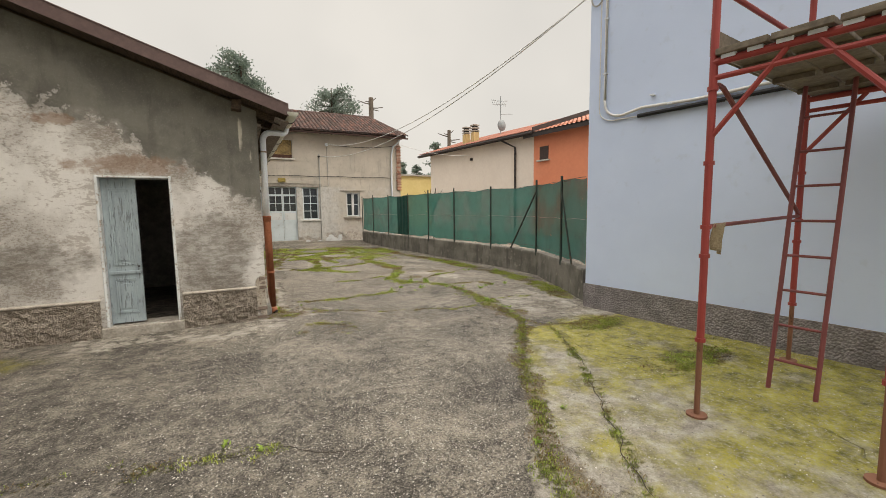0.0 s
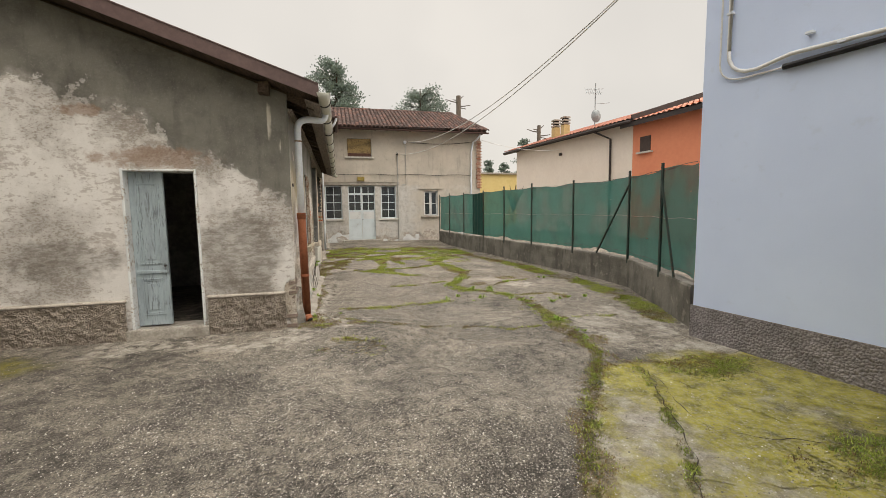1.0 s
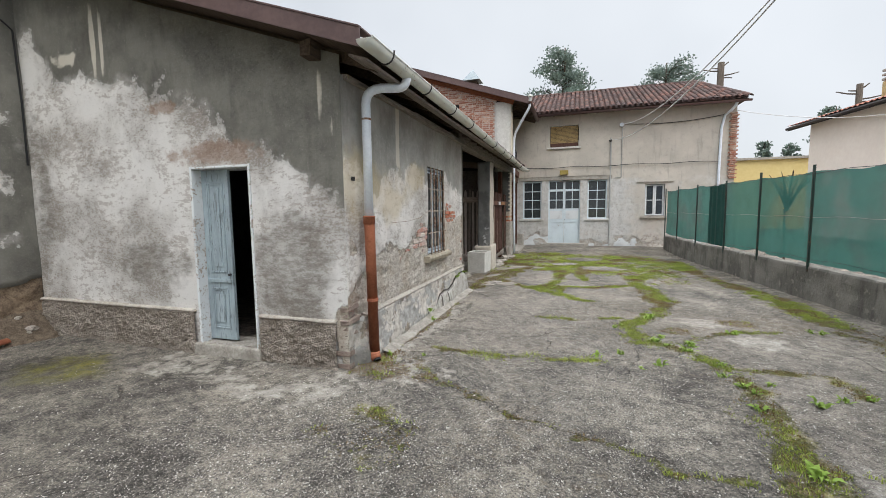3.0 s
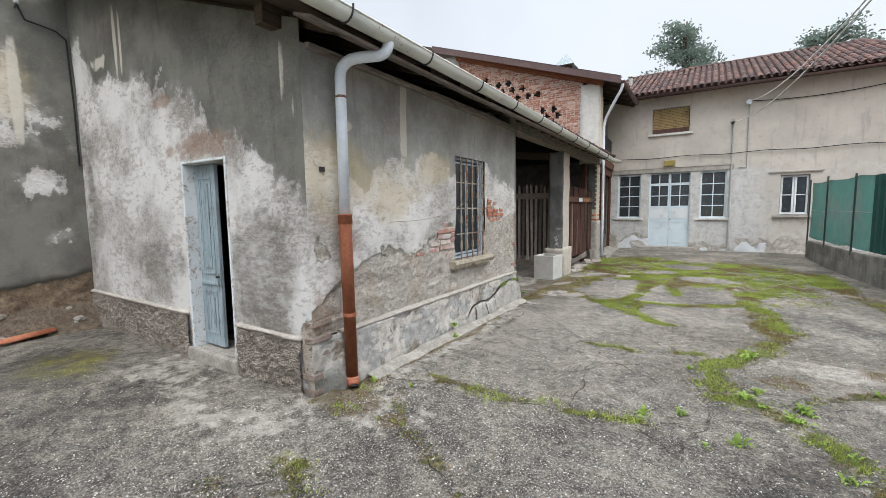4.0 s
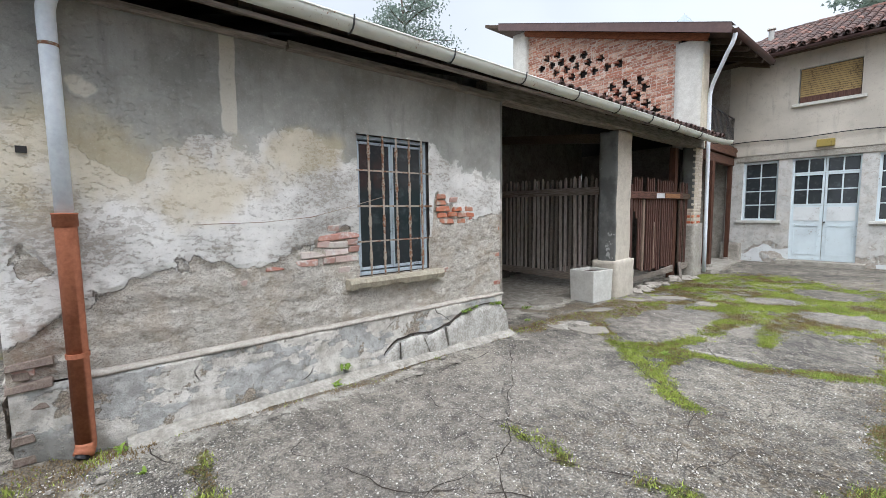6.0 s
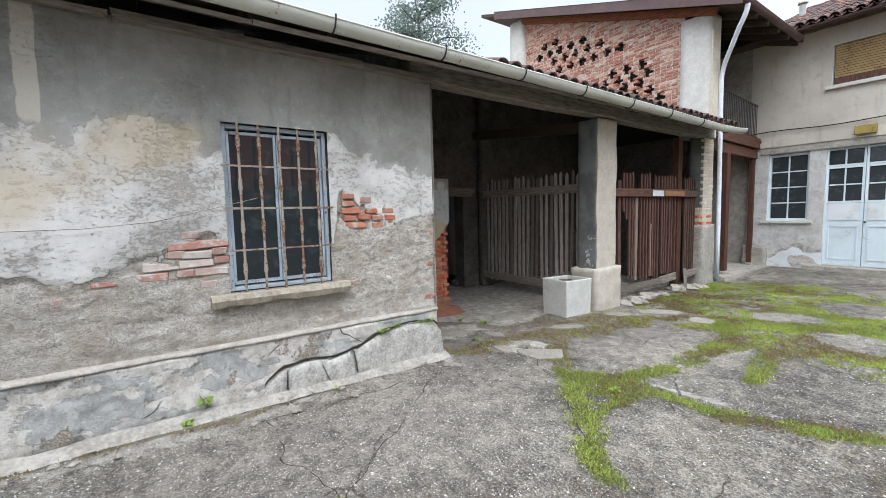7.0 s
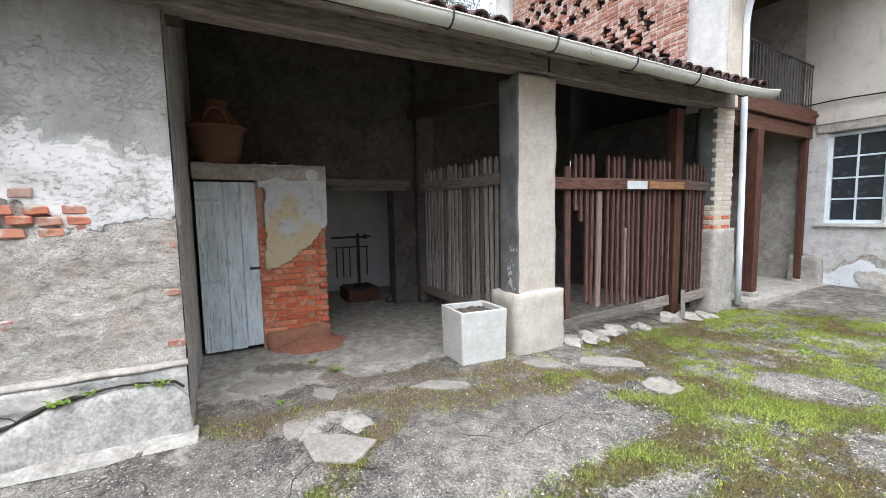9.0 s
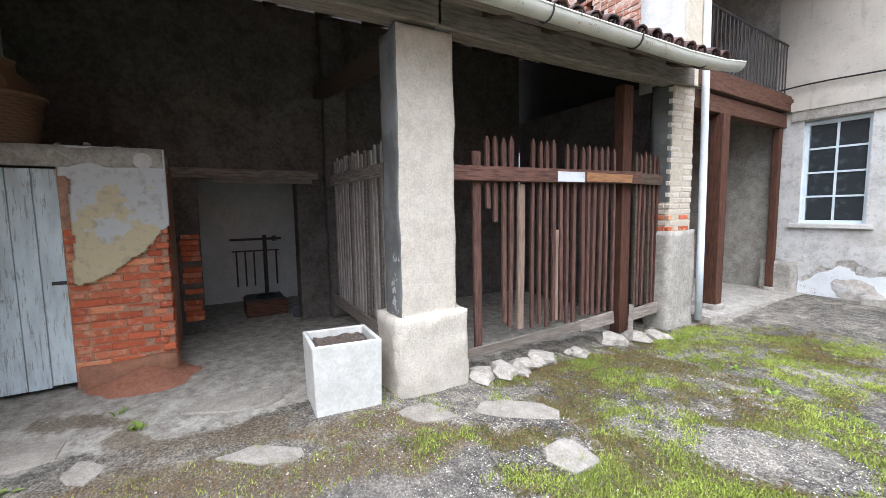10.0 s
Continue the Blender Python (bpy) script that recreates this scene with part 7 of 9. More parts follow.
    part("pier_strip", bx(0.402, 0.43, BARN_Y - 0.03, BARN_Y + 0.3, 2.86, 4.9, 0.003), plain("cream_plaster", rgb(208, 200, 182), rgb(180, 170, 152), 8, 0.9), barn)
    rough_block("far_pillar", -5.05, -4.5, BARN_Y - 0.1, BARN_Y + 0.4, 3.9, 7.0, CONCRETE_PALE, barn, amp=0.01, res=0.15)
    # roof with brown verge
    bm = bmesh.new()
    y0, y1 = BARN_Y - 0.38, 24.5
    pts = [(BARN_EAVE_X, y0), (BARN_EAVE_X, y1), (-6.0, y1), (-6.0, y0)]
    lo = [bm.verts.new((x, y, barn_z(x))) for x, y in pts]
    hi = [bm.verts.new((x, y, barn_z(x) + 0.09)) for x, y in pts]
    bm.faces.new(lo)
    bm.faces.new(hi)
    for i in range(4):
        bm.faces.new((lo[i], lo[(i + 1) % 4], hi[(i + 1) % 4], hi[i]))
    roof = part("roof", bm, WOOD_DARK, barn, "barn roof with dark boards under it")
    bm = bmesh.new()
    for a, b in (((BARN_EAVE_X + 0.03, y0 - 0.02), (-5.4, y0 - 0.02)),):
        za, zb = barn_z(a[0]), barn_z(b[0])
        vs = [bm.verts.new(p) for p in ((a[0], a[1], za - 0.08), (b[0], b[1], zb - 0.08), (b[0], b[1], zb + 0.13), (a[0], a[1], za + 0.13))]
        ws = [bm.verts.new(v.co + Vector((0, 0.018, 0))) for v in vs]
        us = [bm.verts.new(p) for p in ((a[0], a[1] - 0.01, za + 0.135), (b[0], b[1] - 0.01, zb + 0.135), (b[0], b[1] + 0.3, zb + 0.135), (a[0], a[1] + 0.3, za + 0.135))]
        bm.faces.new(vs)
        bm.faces.new(ws)
        bm.faces.new(us)
        for i in range(4):
            bm.faces.new((vs[i], vs[(i + 1) % 4], ws[(i + 1) % 4], ws[i]))
    part("verge_flashing", bm, SHEET_BROWN, roof, "brown sheet-metal verge")
    bm = bmesh.new()
    bar(bm, (0.5, BARN_Y - 0.06, barn_z(0.5) - 0.1), (-4.6, BARN_Y - 0.06, barn_z(-4.6) - 0.1), 0.07, 0.15)
    part("verge_beam", bm, wood("orange_wood", rgb(156, 100, 70), rgb(110, 68, 50), (0.7, 6, 6)), roof, "orange-brown timber under the verge")
    for y in np.arange(BARN_Y + 0.5, 21.0, 0.6):
        bm = bmesh.new()
        bar(bm, (BARN_EAVE_X - 0.04, y, barn_z(BARN_EAVE_X) - 0.055), (-1.8, y, barn_z(-1.8) - 0.055), 0.09, 0.1)
        part("rafter", bm, WOOD_DARK, roof)
    g = part("gutter", gutter_mesh([(1.07, y0, 5.12), (1.07, 20.7, 5.10)], 0.07), SHEET_BROWN, roof, "brown gutter", smooth=True)
    part("downpipe", tb(bend((1.07, y0 + 0.1, 5.06), (1.07, y0 + 0.1, 4.92), (0.92, y0 + 0.2, 4.75)) + bend((0.62, 18.2, 4.35), (0.5, 18.32, 4.2), (0.47, 18.36, 4.0)) + [(0.47, 18.42, 2.0), (0.47, 18.44, 0.9), (0.47, 18.45, Z0 + 0.05)], 0.042, 12), PVC_WHITE, barn, "white downpipe", smooth=True)
    # vent hat and flue on the roofs
    bm = bmesh.new()
    cx, cy, cz = -2.6, 24.9, 8.13
    base = [bm.verts.new((cx + a * 0.45, cy + b * 0.45, cz)) for a, b in ((-1, -1), (1, -1), (1, 1), (-1, 1))]
    tip = bm.verts.new((cx, cy, cz + 0.64))
    bm.faces.new(base)
    for i in range(4):
        bm.faces.new((base[i], base[(i + 1) % 4], tip))
    hat = part("vent_cap", bm, VENT_ZINC, roof, "pyramid-shaped zinc vent cap")
    part("vent_shaft", bx(cx - 0.25, cx + 0.25, cy - 0.25, cy + 0.25, 5.2, 8.12), WOOD_DARK, hat)
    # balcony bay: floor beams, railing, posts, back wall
    # bay walls: loft shade put into the colour as dark plaster
    part("bay_wall", bx(-2.2, -2.0, BARN_Y + 0.4, 21.2, Z0, 6.0), DARK_PLASTER, barn, "wall behind the balcony, shade put into its dark colour")
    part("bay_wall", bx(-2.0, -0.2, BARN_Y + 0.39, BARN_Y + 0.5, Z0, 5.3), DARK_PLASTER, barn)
    part("bay_wall", bx(-2.0, 0.05, 21.22, 21.45, Z0, 5.4), CONCRETE, barn)
    part("balcony_floor", bx(-2.0, 0.3, BARN_Y + 0.41, 21.19, 2.98, 3.06), WOOD_BEAM, barn)
    for z0, z1, o in ((2.86, 3.1, 0.02), (2.62, 2.84, -0.03)):
        bm = bmesh.new()
        bar(bm, (0.36 + o, 18.3, (z0 + z1) / 2), (0.19 + o, 21.18, (z0 + z1) / 2 + 0.01), 0.14, z1 - z0, wob=0.006)
        part("balcony_beam", bm, WOOD_BEAM, barn, "brown timber balcony beam", bevel=0.01)
    rail = part("railing", tb([(0.36, 18.45, 3.92), (0.19, 21.18, 3.90)], 0.016, 8), IRON_DARK, barn, "dark iron balcony railing")
    part("bottom_rail", tb([(0.36, 18.45, 3.16), (0.19, 21.18, 3.16)], 0.012, 8), IRON_DARK, rail)
    for k in range(24):
        y = 18.5 + k * 0.115
        x = 0.36 - 0.17 * (y - 18.45) / 2.73
        part("baluster", tb([(x, y, 3.1), (x, y, 3.93)], 0.0085, 6), IRON_DARK, rail)
    for x, y, w, top in ((0.32, 19.05, 0.17, 2.62), (0.17, 21.06, 0.1, 2.62)):
        part("post", bx(x - w / 2, x + w / 2, y - w / 2, y + w / 2, Z0 + 0.14, top, 0.006), WOOD_POST, barn, "brown timber post", bevel=0.008)
        rough_block("post_foot", x - w * 0.7, x + w * 0.7, y - w * 0.7, y + w * 0.7, Z0 - 0.05, Z0 + 0.16, CONCRETE, barn, amp=0.01)
    part("bay_floor", bx(-2.0, 0.6, 18.5, 21.2, Z0 - 0.05, 0.02, 0.01), CONCRETE, barn)
    for dx, dz, r in ((0, 1.05, 0.02), (0.12, 0.8, 0.016)):
        tagged(part("pole", tb([(-0.45 + dx, 20.6, 0.02), (-0.9 + dx, 21.1, dz)], r, 8), WOOD_GREY), "thin grey pole leaning in the bay", "pole")


build_barn()


# ---- farmhouse at the far end ----
HY = 21.2
farmhouse = thing("farmhouse", (4.1, 24.0, Z0), "two-storey farmhouse with faded cream plaster", "house")


def facade_material():
    s = Shade("faded_cream_plaster")
    n, m, f = s.noise(0.8, 5, 0.6), s.noise(5, 6, 0.65), s.noise(40, 4)
    col = s.mix(s.span(n, 0.3, 0.7), rgb(198, 190, 178), rgb(178, 171, 160))
    col = s.mix(s.m('MULTIPLY', s.span(m, 0.5, 0.72), 0.45), col, rgb(156, 149, 139))
    runs = s.noise(3, 4, 0.6, s.scaled(2.2, 1, 0.25))
    col = s.mix(s.m('MULTIPLY', s.span(runs, 0.55, 0.75), 0.5), col, rgb(146, 140, 132))
    white = s.mix(s.span(m, 0.4, 0.7), rgb(198, 196, 192), rgb(170, 168, 163))
    flakes = s.noise(14, 7, 0.75)
    white = s.mix(s.m('MULTIPLY', s.span(flakes, 0.54, 0.6), 0.6), white, rgb(160, 150, 138))
    col = s.mix(s.mask("white", 3, 1.1, 0.3, 8), col, white)
    bare = s.mask("bare", 3.2, 1.5, 0.05, 9)
    col = s.mix(bare, col, s.mix(s.span(s.noise(9, 7, 0.72), 0.36, 0.64), rgb(196, 189, 180), rgb(158, 149, 139)))
    col = s.mix(s.m('MULTIPLY', s.span(f, 0.58, 0.7), 0.3), col, rgb(120, 113, 104))
    return s.done(col, 0.88, s.m('SUBTRACT', s.m('MULTIPLY', f, 0.4), s.m('MULTIPLY', bare, 1.0)), 0.8, 0.014, spec=0.15)


def sash(parent, x0, x1, z0, z1, cols, rows, y, name="window", label="", frame=None, depth=0.05, outer=0.05):
    """A glazed light with its frame, glazing bars and panes; the glass looks south."""
    frame = frame or DOOR_BLUE_PALE
    # backing sheet, coloured dark for the shade indoors
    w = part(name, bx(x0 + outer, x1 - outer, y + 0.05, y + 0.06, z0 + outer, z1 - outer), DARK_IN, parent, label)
    bm = bmesh.new()
    for a, b, c, d in ((x0, x0 + outer, z0, z1), (x1 - outer, x1, z0, z1), (x0 + outer, x1 - outer, z0, z0 + outer), (x0 + outer, x1 - outer, z1 - outer, z1)):
        box(bm, a, b, y - depth / 2, y + depth / 2, c, d)
    part("frame", bm, frame, w)
    W, H = x1 - x0 - 2 * outer, z1 - z0 - 2 * outer
    t = 0.028
    for k in range(1, cols):
        x = x0 + outer + W * k / cols
        part("glazing_bar", bx(x - t / 2, x + t / 2, y - 0.018, y + 0.018, z0 + outer, z1 - outer), frame, w)
    for k in range(1, rows):
        z = z0 + outer + H * k / rows
        part("glazing_bar", bx(x0 + outer, x1 - outer, y - 0.015, y + 0.015, z - t / 2, z + t / 2), frame, w)
    for i in range(cols):
        for j in range(rows):
            xa, za = x0 + outer + W * i / cols, z0 + outer + H * j / rows
            part("pane", bx(xa + t / 2, xa + W / cols - t / 2, y - 0.003 + random.uniform(-0.001, 0.001), y + 0.001, za + t / 2, za + H / rows - t / 2), GLASS, w)
    return w


def build_farmhouse():
    x0, x1, top = 0.05, 8.1, 5.36
    openings = [(0.45, 1.22, 1.12, 2.70), (1.50, 2.76, 0.10, 2.70), (3.04, 3.78, 1.12, 2.68), (5.16, 5.86, 1.22, 2.44), (1.53, 2.66, 4.05, 4.90)]

    def bare(u, v):
        low = sstep(1.05, 0.25, v) * (0.15 + 0.75 * fbm(u * 1.8, v * 2.2, 81))
        return np.clip(low + 0.7 * blob(u, v, 4.3, 1.75, 0.18, 0.3) * fbm(u * 5, v * 5, 2) + 0.45 * blob(u, v, 5.5, 1.0, 0.6, 0.15), 0, 1)

    def white(u, v):
        return np.clip(sstep(2.9, 2.6, v) * (0.75 - 0.35 * sstep(4.2, 5.0, u)) * (0.6 + 0.7 * fbm(u, v, 83)), 0, 1)

    data = sheet("wall", steps(x0, x1, 0.05, *[c for o in openings for c in o[:2]]), steps(Z0 - 0.1, top, 0.05, *[c for o in openings for c in o[2:]]),
                 lambda u, v, d: (u, HY - d, v), openings, None, lambda u, v: (fbm(u, v, 80) - 0.5) * 0.03 - 0.02 * sstep(0.45, 0.6, bare(u, v)), dict(bare=bare, white=white))
    mat = facade_material()
    part("wall", data, mat, farmhouse, "cream plaster front, peeling near the ground", smooth=True)
    bm = bmesh.new()
    xs = sorted({x0, x1, *[c for o in openings for c in o[:2]]})
    for a, b in zip(xs[:-1], xs[1:]):
        cx = (a + b) / 2
        hs = sorted((o[2], o[3]) for o in openings if o[0] < cx < o[1])
        z = Z0 - 0.1
        for lo, hi in hs + [(top, top)]:
            if lo > z:
                box(bm, a, b, HY + 0.02, HY + 0.4, z, lo)
            z = hi
    part("wall_core", bm, WHITE_PAINT, farmhouse)
    part("wall", bx(x1 - 0.4, x1, HY + 0.41, 27.8, Z0, top), mat, farmhouse, "gable-side wall")
    part("wall", bx(-2.0, x1, 27.8, 28.1, Z0, top), mat, farmhouse)
    part("floor", bx(x0, x1 - 0.41, HY + 0.42, 27.8, Z0 - 0.02, 0.06), CONCRETE, farmhouse)
    # toothed bricks at the corner
    proto = brick_mesh("brick", 0.24, 0.1, 0.056, BARN_BRICK)
    for k in range(34):
        piece("brick", proto, farmhouse, pose(x1 - 0.06 - 0.05 * (k % 2), HY - 0.02, 2.6 + k * 0.07, 0, 0, random.uniform(-3, 3)))
    # string course and cable
    part("string_course", bx(x0, 3.95, HY - 0.05, HY - 0.016, 2.86, 3.0, 0.003), mat, farmhouse)
    cable = [(x, HY - 0.05, 3.22 + 0.02 * math.sin(x * 3)) for x in np.linspace(0.1, 7.6, 24)]
    part("cable", tb(cable, 0.012, 6), BLACK, farmhouse, "dark cable along the front")
    cab2 = [(x, HY - 0.04, 4.72 + 0.16 * ((x - 5.7) / 2) ** 2) for x in np.linspace(4.3, 7.7, 14)]
    part("cable", tb(cab2, 0.012, 6), BLACK, farmhouse)
    # ground-floor glazing between white posts
    for a, b, s2 in ((0.45, 1.22, 0), (3.04, 3.78, 1)):
        sash(farmhouse, a, b, 1.12, 2.68, 2, 4, HY + 0.10, label="tall eight-pane window with pale blue bars")
        part("window_sill", bx(a - 0.1, b + 0.1, HY - 0.06, HY + 0.1, 1.05, 1.115, 0.004), CONCRETE_PALE, farmhouse, bevel=0.006)
    part("lintel", bx(0.3, 3.95, HY - 0.03, HY + 0.02, 2.705, 2.86, 0.003), CONCRETE, farmhouse, "grey lintel above the glazing", bevel=0.005)
    for k, (a, b) in enumerate(((1.50, 2.125), (2.135, 2.76))):
        door = sash(farmhouse, a, b, 1.50, 2.30, 2, 2, HY + 0.1, "door", "half-glazed double door, pale blue", outer=0.045)
        part("panel", bx(a, b, HY + 0.08, HY + 0.12, 0.12, 1.498), DOOR_BLUE_PALE, door, "pale blue lower panel", bevel=0.004)
        bm = bmesh.new()
        for p, q, r, t in ((a + 0.07, b - 0.07, 0.26, 0.28), (a + 0.07, b - 0.07, 0.98, 1.0), (a + 0.07, a + 0.09, 0.281, 0.979), (b - 0.09, b - 0.07, 0.281, 0.979)):
            box(bm, p, q, HY + 0.066, HY + 0.0795, r, t)
        part("moulding", bm, DOOR_BLUE_PALE, door)
        part("panel", bx(a + 0.06, b - 0.06, HY + 0.07, HY + 0.0795, 1.12, 1.46), WHITE_PAINT, door)
        sash(farmhouse, a, b, 2.305, 2.69, 2, 1, HY + 0.1, "fanlight", outer=0.035)
    part("handle", tb([(2.16, HY + 0.04, 1.08), (2.16, HY + 0.08, 1.08)], 0.02, 10), IRON_DARK, farmhouse)
    part("doorstep", bx(1.3, 2.95, HY - 0.25, HY + 0.12, Z0 - 0.05, 0.115, 0.006), CONCRETE, farmhouse, bevel=0.01)
    # small window on the right
    sash(farmhouse, 5.18, 5.505, 1.24, 2.42, 1, 2, HY + 0.12, label="narrow two-leaf window", frame=WHITE_PAINT, outer=0.05)
    sash(farmhouse, 5.515, 5.84, 1.24, 2.42, 1, 2, HY + 0.12, label="narrow two-leaf window", frame=WHITE_PAINT, outer=0.05)
    part("window_sill", bx(5.0, 6.0, HY - 0.08, HY + 0.1, 1.13, 1.21, 0.006), CONCRETE, farmhouse, bevel=0.01)
    part("drip_edge", bx(4.85, 6.15, HY - 0.05, HY - 0.005, 2.52, 2.55), CONCRETE, farmhouse)
    # roller shutter upstairs
    # dark backing painted as the shade between the slats
    sh = part("roller_shutter", bx(1.55, 2.64, HY + 0.12, HY + 0.14, 4.22, 4.9), DARK_IN, farmhouse, "half-lowered straw-yellow roller shutter")
    slat_mat = painted("yellow_slats", rgb(168, 143, 96), rgb(104, 84, 56), 0.35, 0.6)
    for k in range(13):
        z = 4.22 + k * 0.052
        part("slat", bx(1.55, 2.64, HY + 0.085, HY + 0.105, z, z + 0.04), slat_mat, sh)
    part("window_frame", bx(1.55, 2.64, HY + 0.08, HY + 0.12, 4.06, 4.215), WOOD_RED, farmhouse)
    part("window_sill", bx(1.43, 2.76, HY - 0.07, HY + 0.08, 3.97, 4.045), CONCRETE_PALE, farmhouse, bevel=0.006)
    # lamp box, junction box and conduits
    lamp = part("lamp_box", bx(1.95, 2.28, HY - 0.14, HY - 0.035, 2.92, 3.1), painted("brass_paint", rgb(150, 132, 66), rgb(90, 76, 40), 0.3), farmhouse, "small brass-coloured lamp box", bevel=0.01)
    part("conduit", tb([(3.88, HY - 0.03, 0.0), (3.88, HY - 0.03, 4.15), (3.87, HY - 0.03, 4.3)], 0.03, 8), PVC_GREY, farmhouse)
    part("conduit", tb([(4.28, HY - 0.03, 2.75), (4.28, HY - 0.03, 4.7)], 0.016, 8), PVC_GREY, farmhouse)
    part("conduit", tb([(4.06, HY - 0.03, 2.75), (4.28, HY - 0.03, 2.75)], 0.014, 8), PVC_GREY, farmhouse)
    part("bracket", tb([(3.88, HY - 0.02, 4.15), (3.82, HY - 0.12, 4.17), (3.9, HY - 0.12, 4.19)], 0.035, 8), IRON_DARK, farmhouse)
    part("junction_box", tb([(4.25, HY - 0.02, 4.76), (4.25, HY - 0.14, 4.76)], 0.075, 12), PVC_WHITE, farmhouse, "round white junction box")
    part("downpipe", tb(bend((7.95, HY - 0.45, 5.2), (7.9, HY - 0.42, 5.0), (7.7, HY - 0.1, 4.85)) + [(7.62, HY - 0.05, 4.4), (7.6, HY - 0.05, 3.0), (7.6, HY - 0.05, 0.0)], 0.045, 10), PVC_WHITE, farmhouse, "white downpipe at the corner", smooth=True)
    rough_block("corner_foot", 0.0, 0.5, HY - 0.14, HY + 0.02, Z0 - 0.1, 0.5, CONCRETE, farmhouse, "cement block at the foot of the corner", amp=0.015)
    # hipped tile roof
    ey, ez, ridge_y, ridge_z, hip_x, ex = 20.72, 5.30, 24.6, 6.93, 7.45, 8.3
    roof = part("roof", roof_deck([(-2, ey, ez), (ex, ey, ez), (ex, 28.5, ez), (-2, 28.5, ez), (-2, ridge_y, ridge_z), (hip_x, ridge_y, ridge_z)]), WOOD_DARK, farmhouse, "hipped roof of old terracotta tiles")
    proto = tile_mesh("roof_tile", 0.46, 0.085, 0.07)
    slope = math.hypot(ridge_y - ey, ridge_z - ez)
    ang = math.degrees(math.atan2(ridge_z - ez, ridge_y - ey))
    poses = []
    n = int(slope / 0.33) + 1
    for r in range(n):
        f = r * 0.33 / slope
        y, z = ey - 0.06 + (ridge_y - ey) * f, ez + (ridge_z - ez) * f
        xr = ex - (ex - hip_x) * f
        x = 0.2
        while x < xr:
            for up in (0, 1):
                m = Matrix.Translation((x + 0.095 * up, y + random.uniform(-0.02, 0.02), z + (0.07 if not up else 0.055))) @ Matrix.Rotation(radians(ang), 4, 'X') @ Matrix.Rotation(radians(90), 4, 'Z') @ Matrix.Rotation(radians(0 if up else 180), 4, 'X')
                if up and r < 7 and 0.9 < x:
                    piece("tile", proto, roof, m)
                else:
                    poses.append(m)
            x += 0.19
    joined_tiles("roof_tiling", poses, proto, TILE_JOINED, roof, "rows of old half-round tiles")
    ridge = []
    for k in range(20):
        ridge.append(Matrix.Translation((0.2 + k * 0.37, ridge_y, ridge_z + 0.07)))
    hd = Vector((ex - hip_x, ey - ridge_y, ez - ridge_z))
    for k in range(12):
        p = Vector((hip_x, ridge_y, ridge_z + 0.08)) + hd * (k / 12)
        ridge.append(Matrix.Translation(p) @ hd.to_track_quat('X', 'Z').to_matrix().to_4x4())
    joined_tiles("ridge_tiling", ridge, tile_mesh("ridge_tile", 0.42, 0.12, 0.1), TILE_JOINED, roof, "ridge and hip tiles")
    part("gutter", gutter_mesh_x([(0.9, ey - 0.08, 5.27), (8.35, ey - 0.08, 5.25)], 0.065), SHEET_BROWN, roof, "brown eaves gutter", smooth=True)
    for x in np.arange(0.6, 8.2, 0.55):
        bm = bmesh.new()
        bar(bm, (x, ey + 0.04, ez - 0.06), (x, HY + 0.1, ez + 0.12), 0.08, 0.08)
        part("rafter_tail", bm, WOOD_DARK, roof)
    flue = part("flue", tb([(0.55, 22.8, 5.8), (0.55, 22.8, 6.55)], 0.07, 12), PVC_GREY, roof, "round metal flue with cap")
    part("flue_cap", tb([(0.55, 22.8, 6.58), (0.55, 22.8, 6.62), (0.55, 22.8, 6.68)], [0.11, 0.11, 0.02], 12), GUTTER, flue)


def roof_deck(p):
    bm = bmesh.new()
    v = [bm.verts.new(q) for q in p]
    for f in ((0, 1, 5, 4), (1, 2, 5), (2, 3, 4, 5), (0, 4, 3), (0, 3, 2, 1)):
        bm.faces.new([v[i] for i in f])
    return bm


def gutter_mesh_x(pts, r):
    bm = gutter_mesh([(q[1], -q[0], q[2]) for q in pts], r)
    bmesh.ops.rotate(bm, matrix=Matrix.Rotation(radians(90), 3, 'Z'), verts=bm.verts)
    bmesh.ops.scale(bm, vec=(1, 1, 1), verts=bm.verts)
    return bm


build_farmhouse()

# ---- right side: low wall and screened fence ----
WALL_LINE = [(5.50, 5.45), (6.05, 6.7), (6.62, 8.05), (6.72, 9.3), (6.55, 11.2), (6.25, 14.0), (5.95, 17.0), (5.72, 20.4)]


def along(line, s):
    """The point s metres along a line, and its direction."""
    for (ax, ay), (bx_, by_) in zip(line[:-1], line[1:]):
        L = math.hypot(bx_ - ax, by_ - ay)
        if s <= L or (bx_, by_) == line[-1]:
            return Vector((ax + (bx_ - ax) * s / L, ay + (by_ - ay) * s / L, 0)), Vector(((bx_ - ax) / L, (by_ - ay) / L, 0))
        s -= L


WALL_LEN = sum(math.hypot(b[0] - a[0], b[1] - a[1]) for a, b in zip(WALL_LINE[:-1], WALL_LINE[1:]))


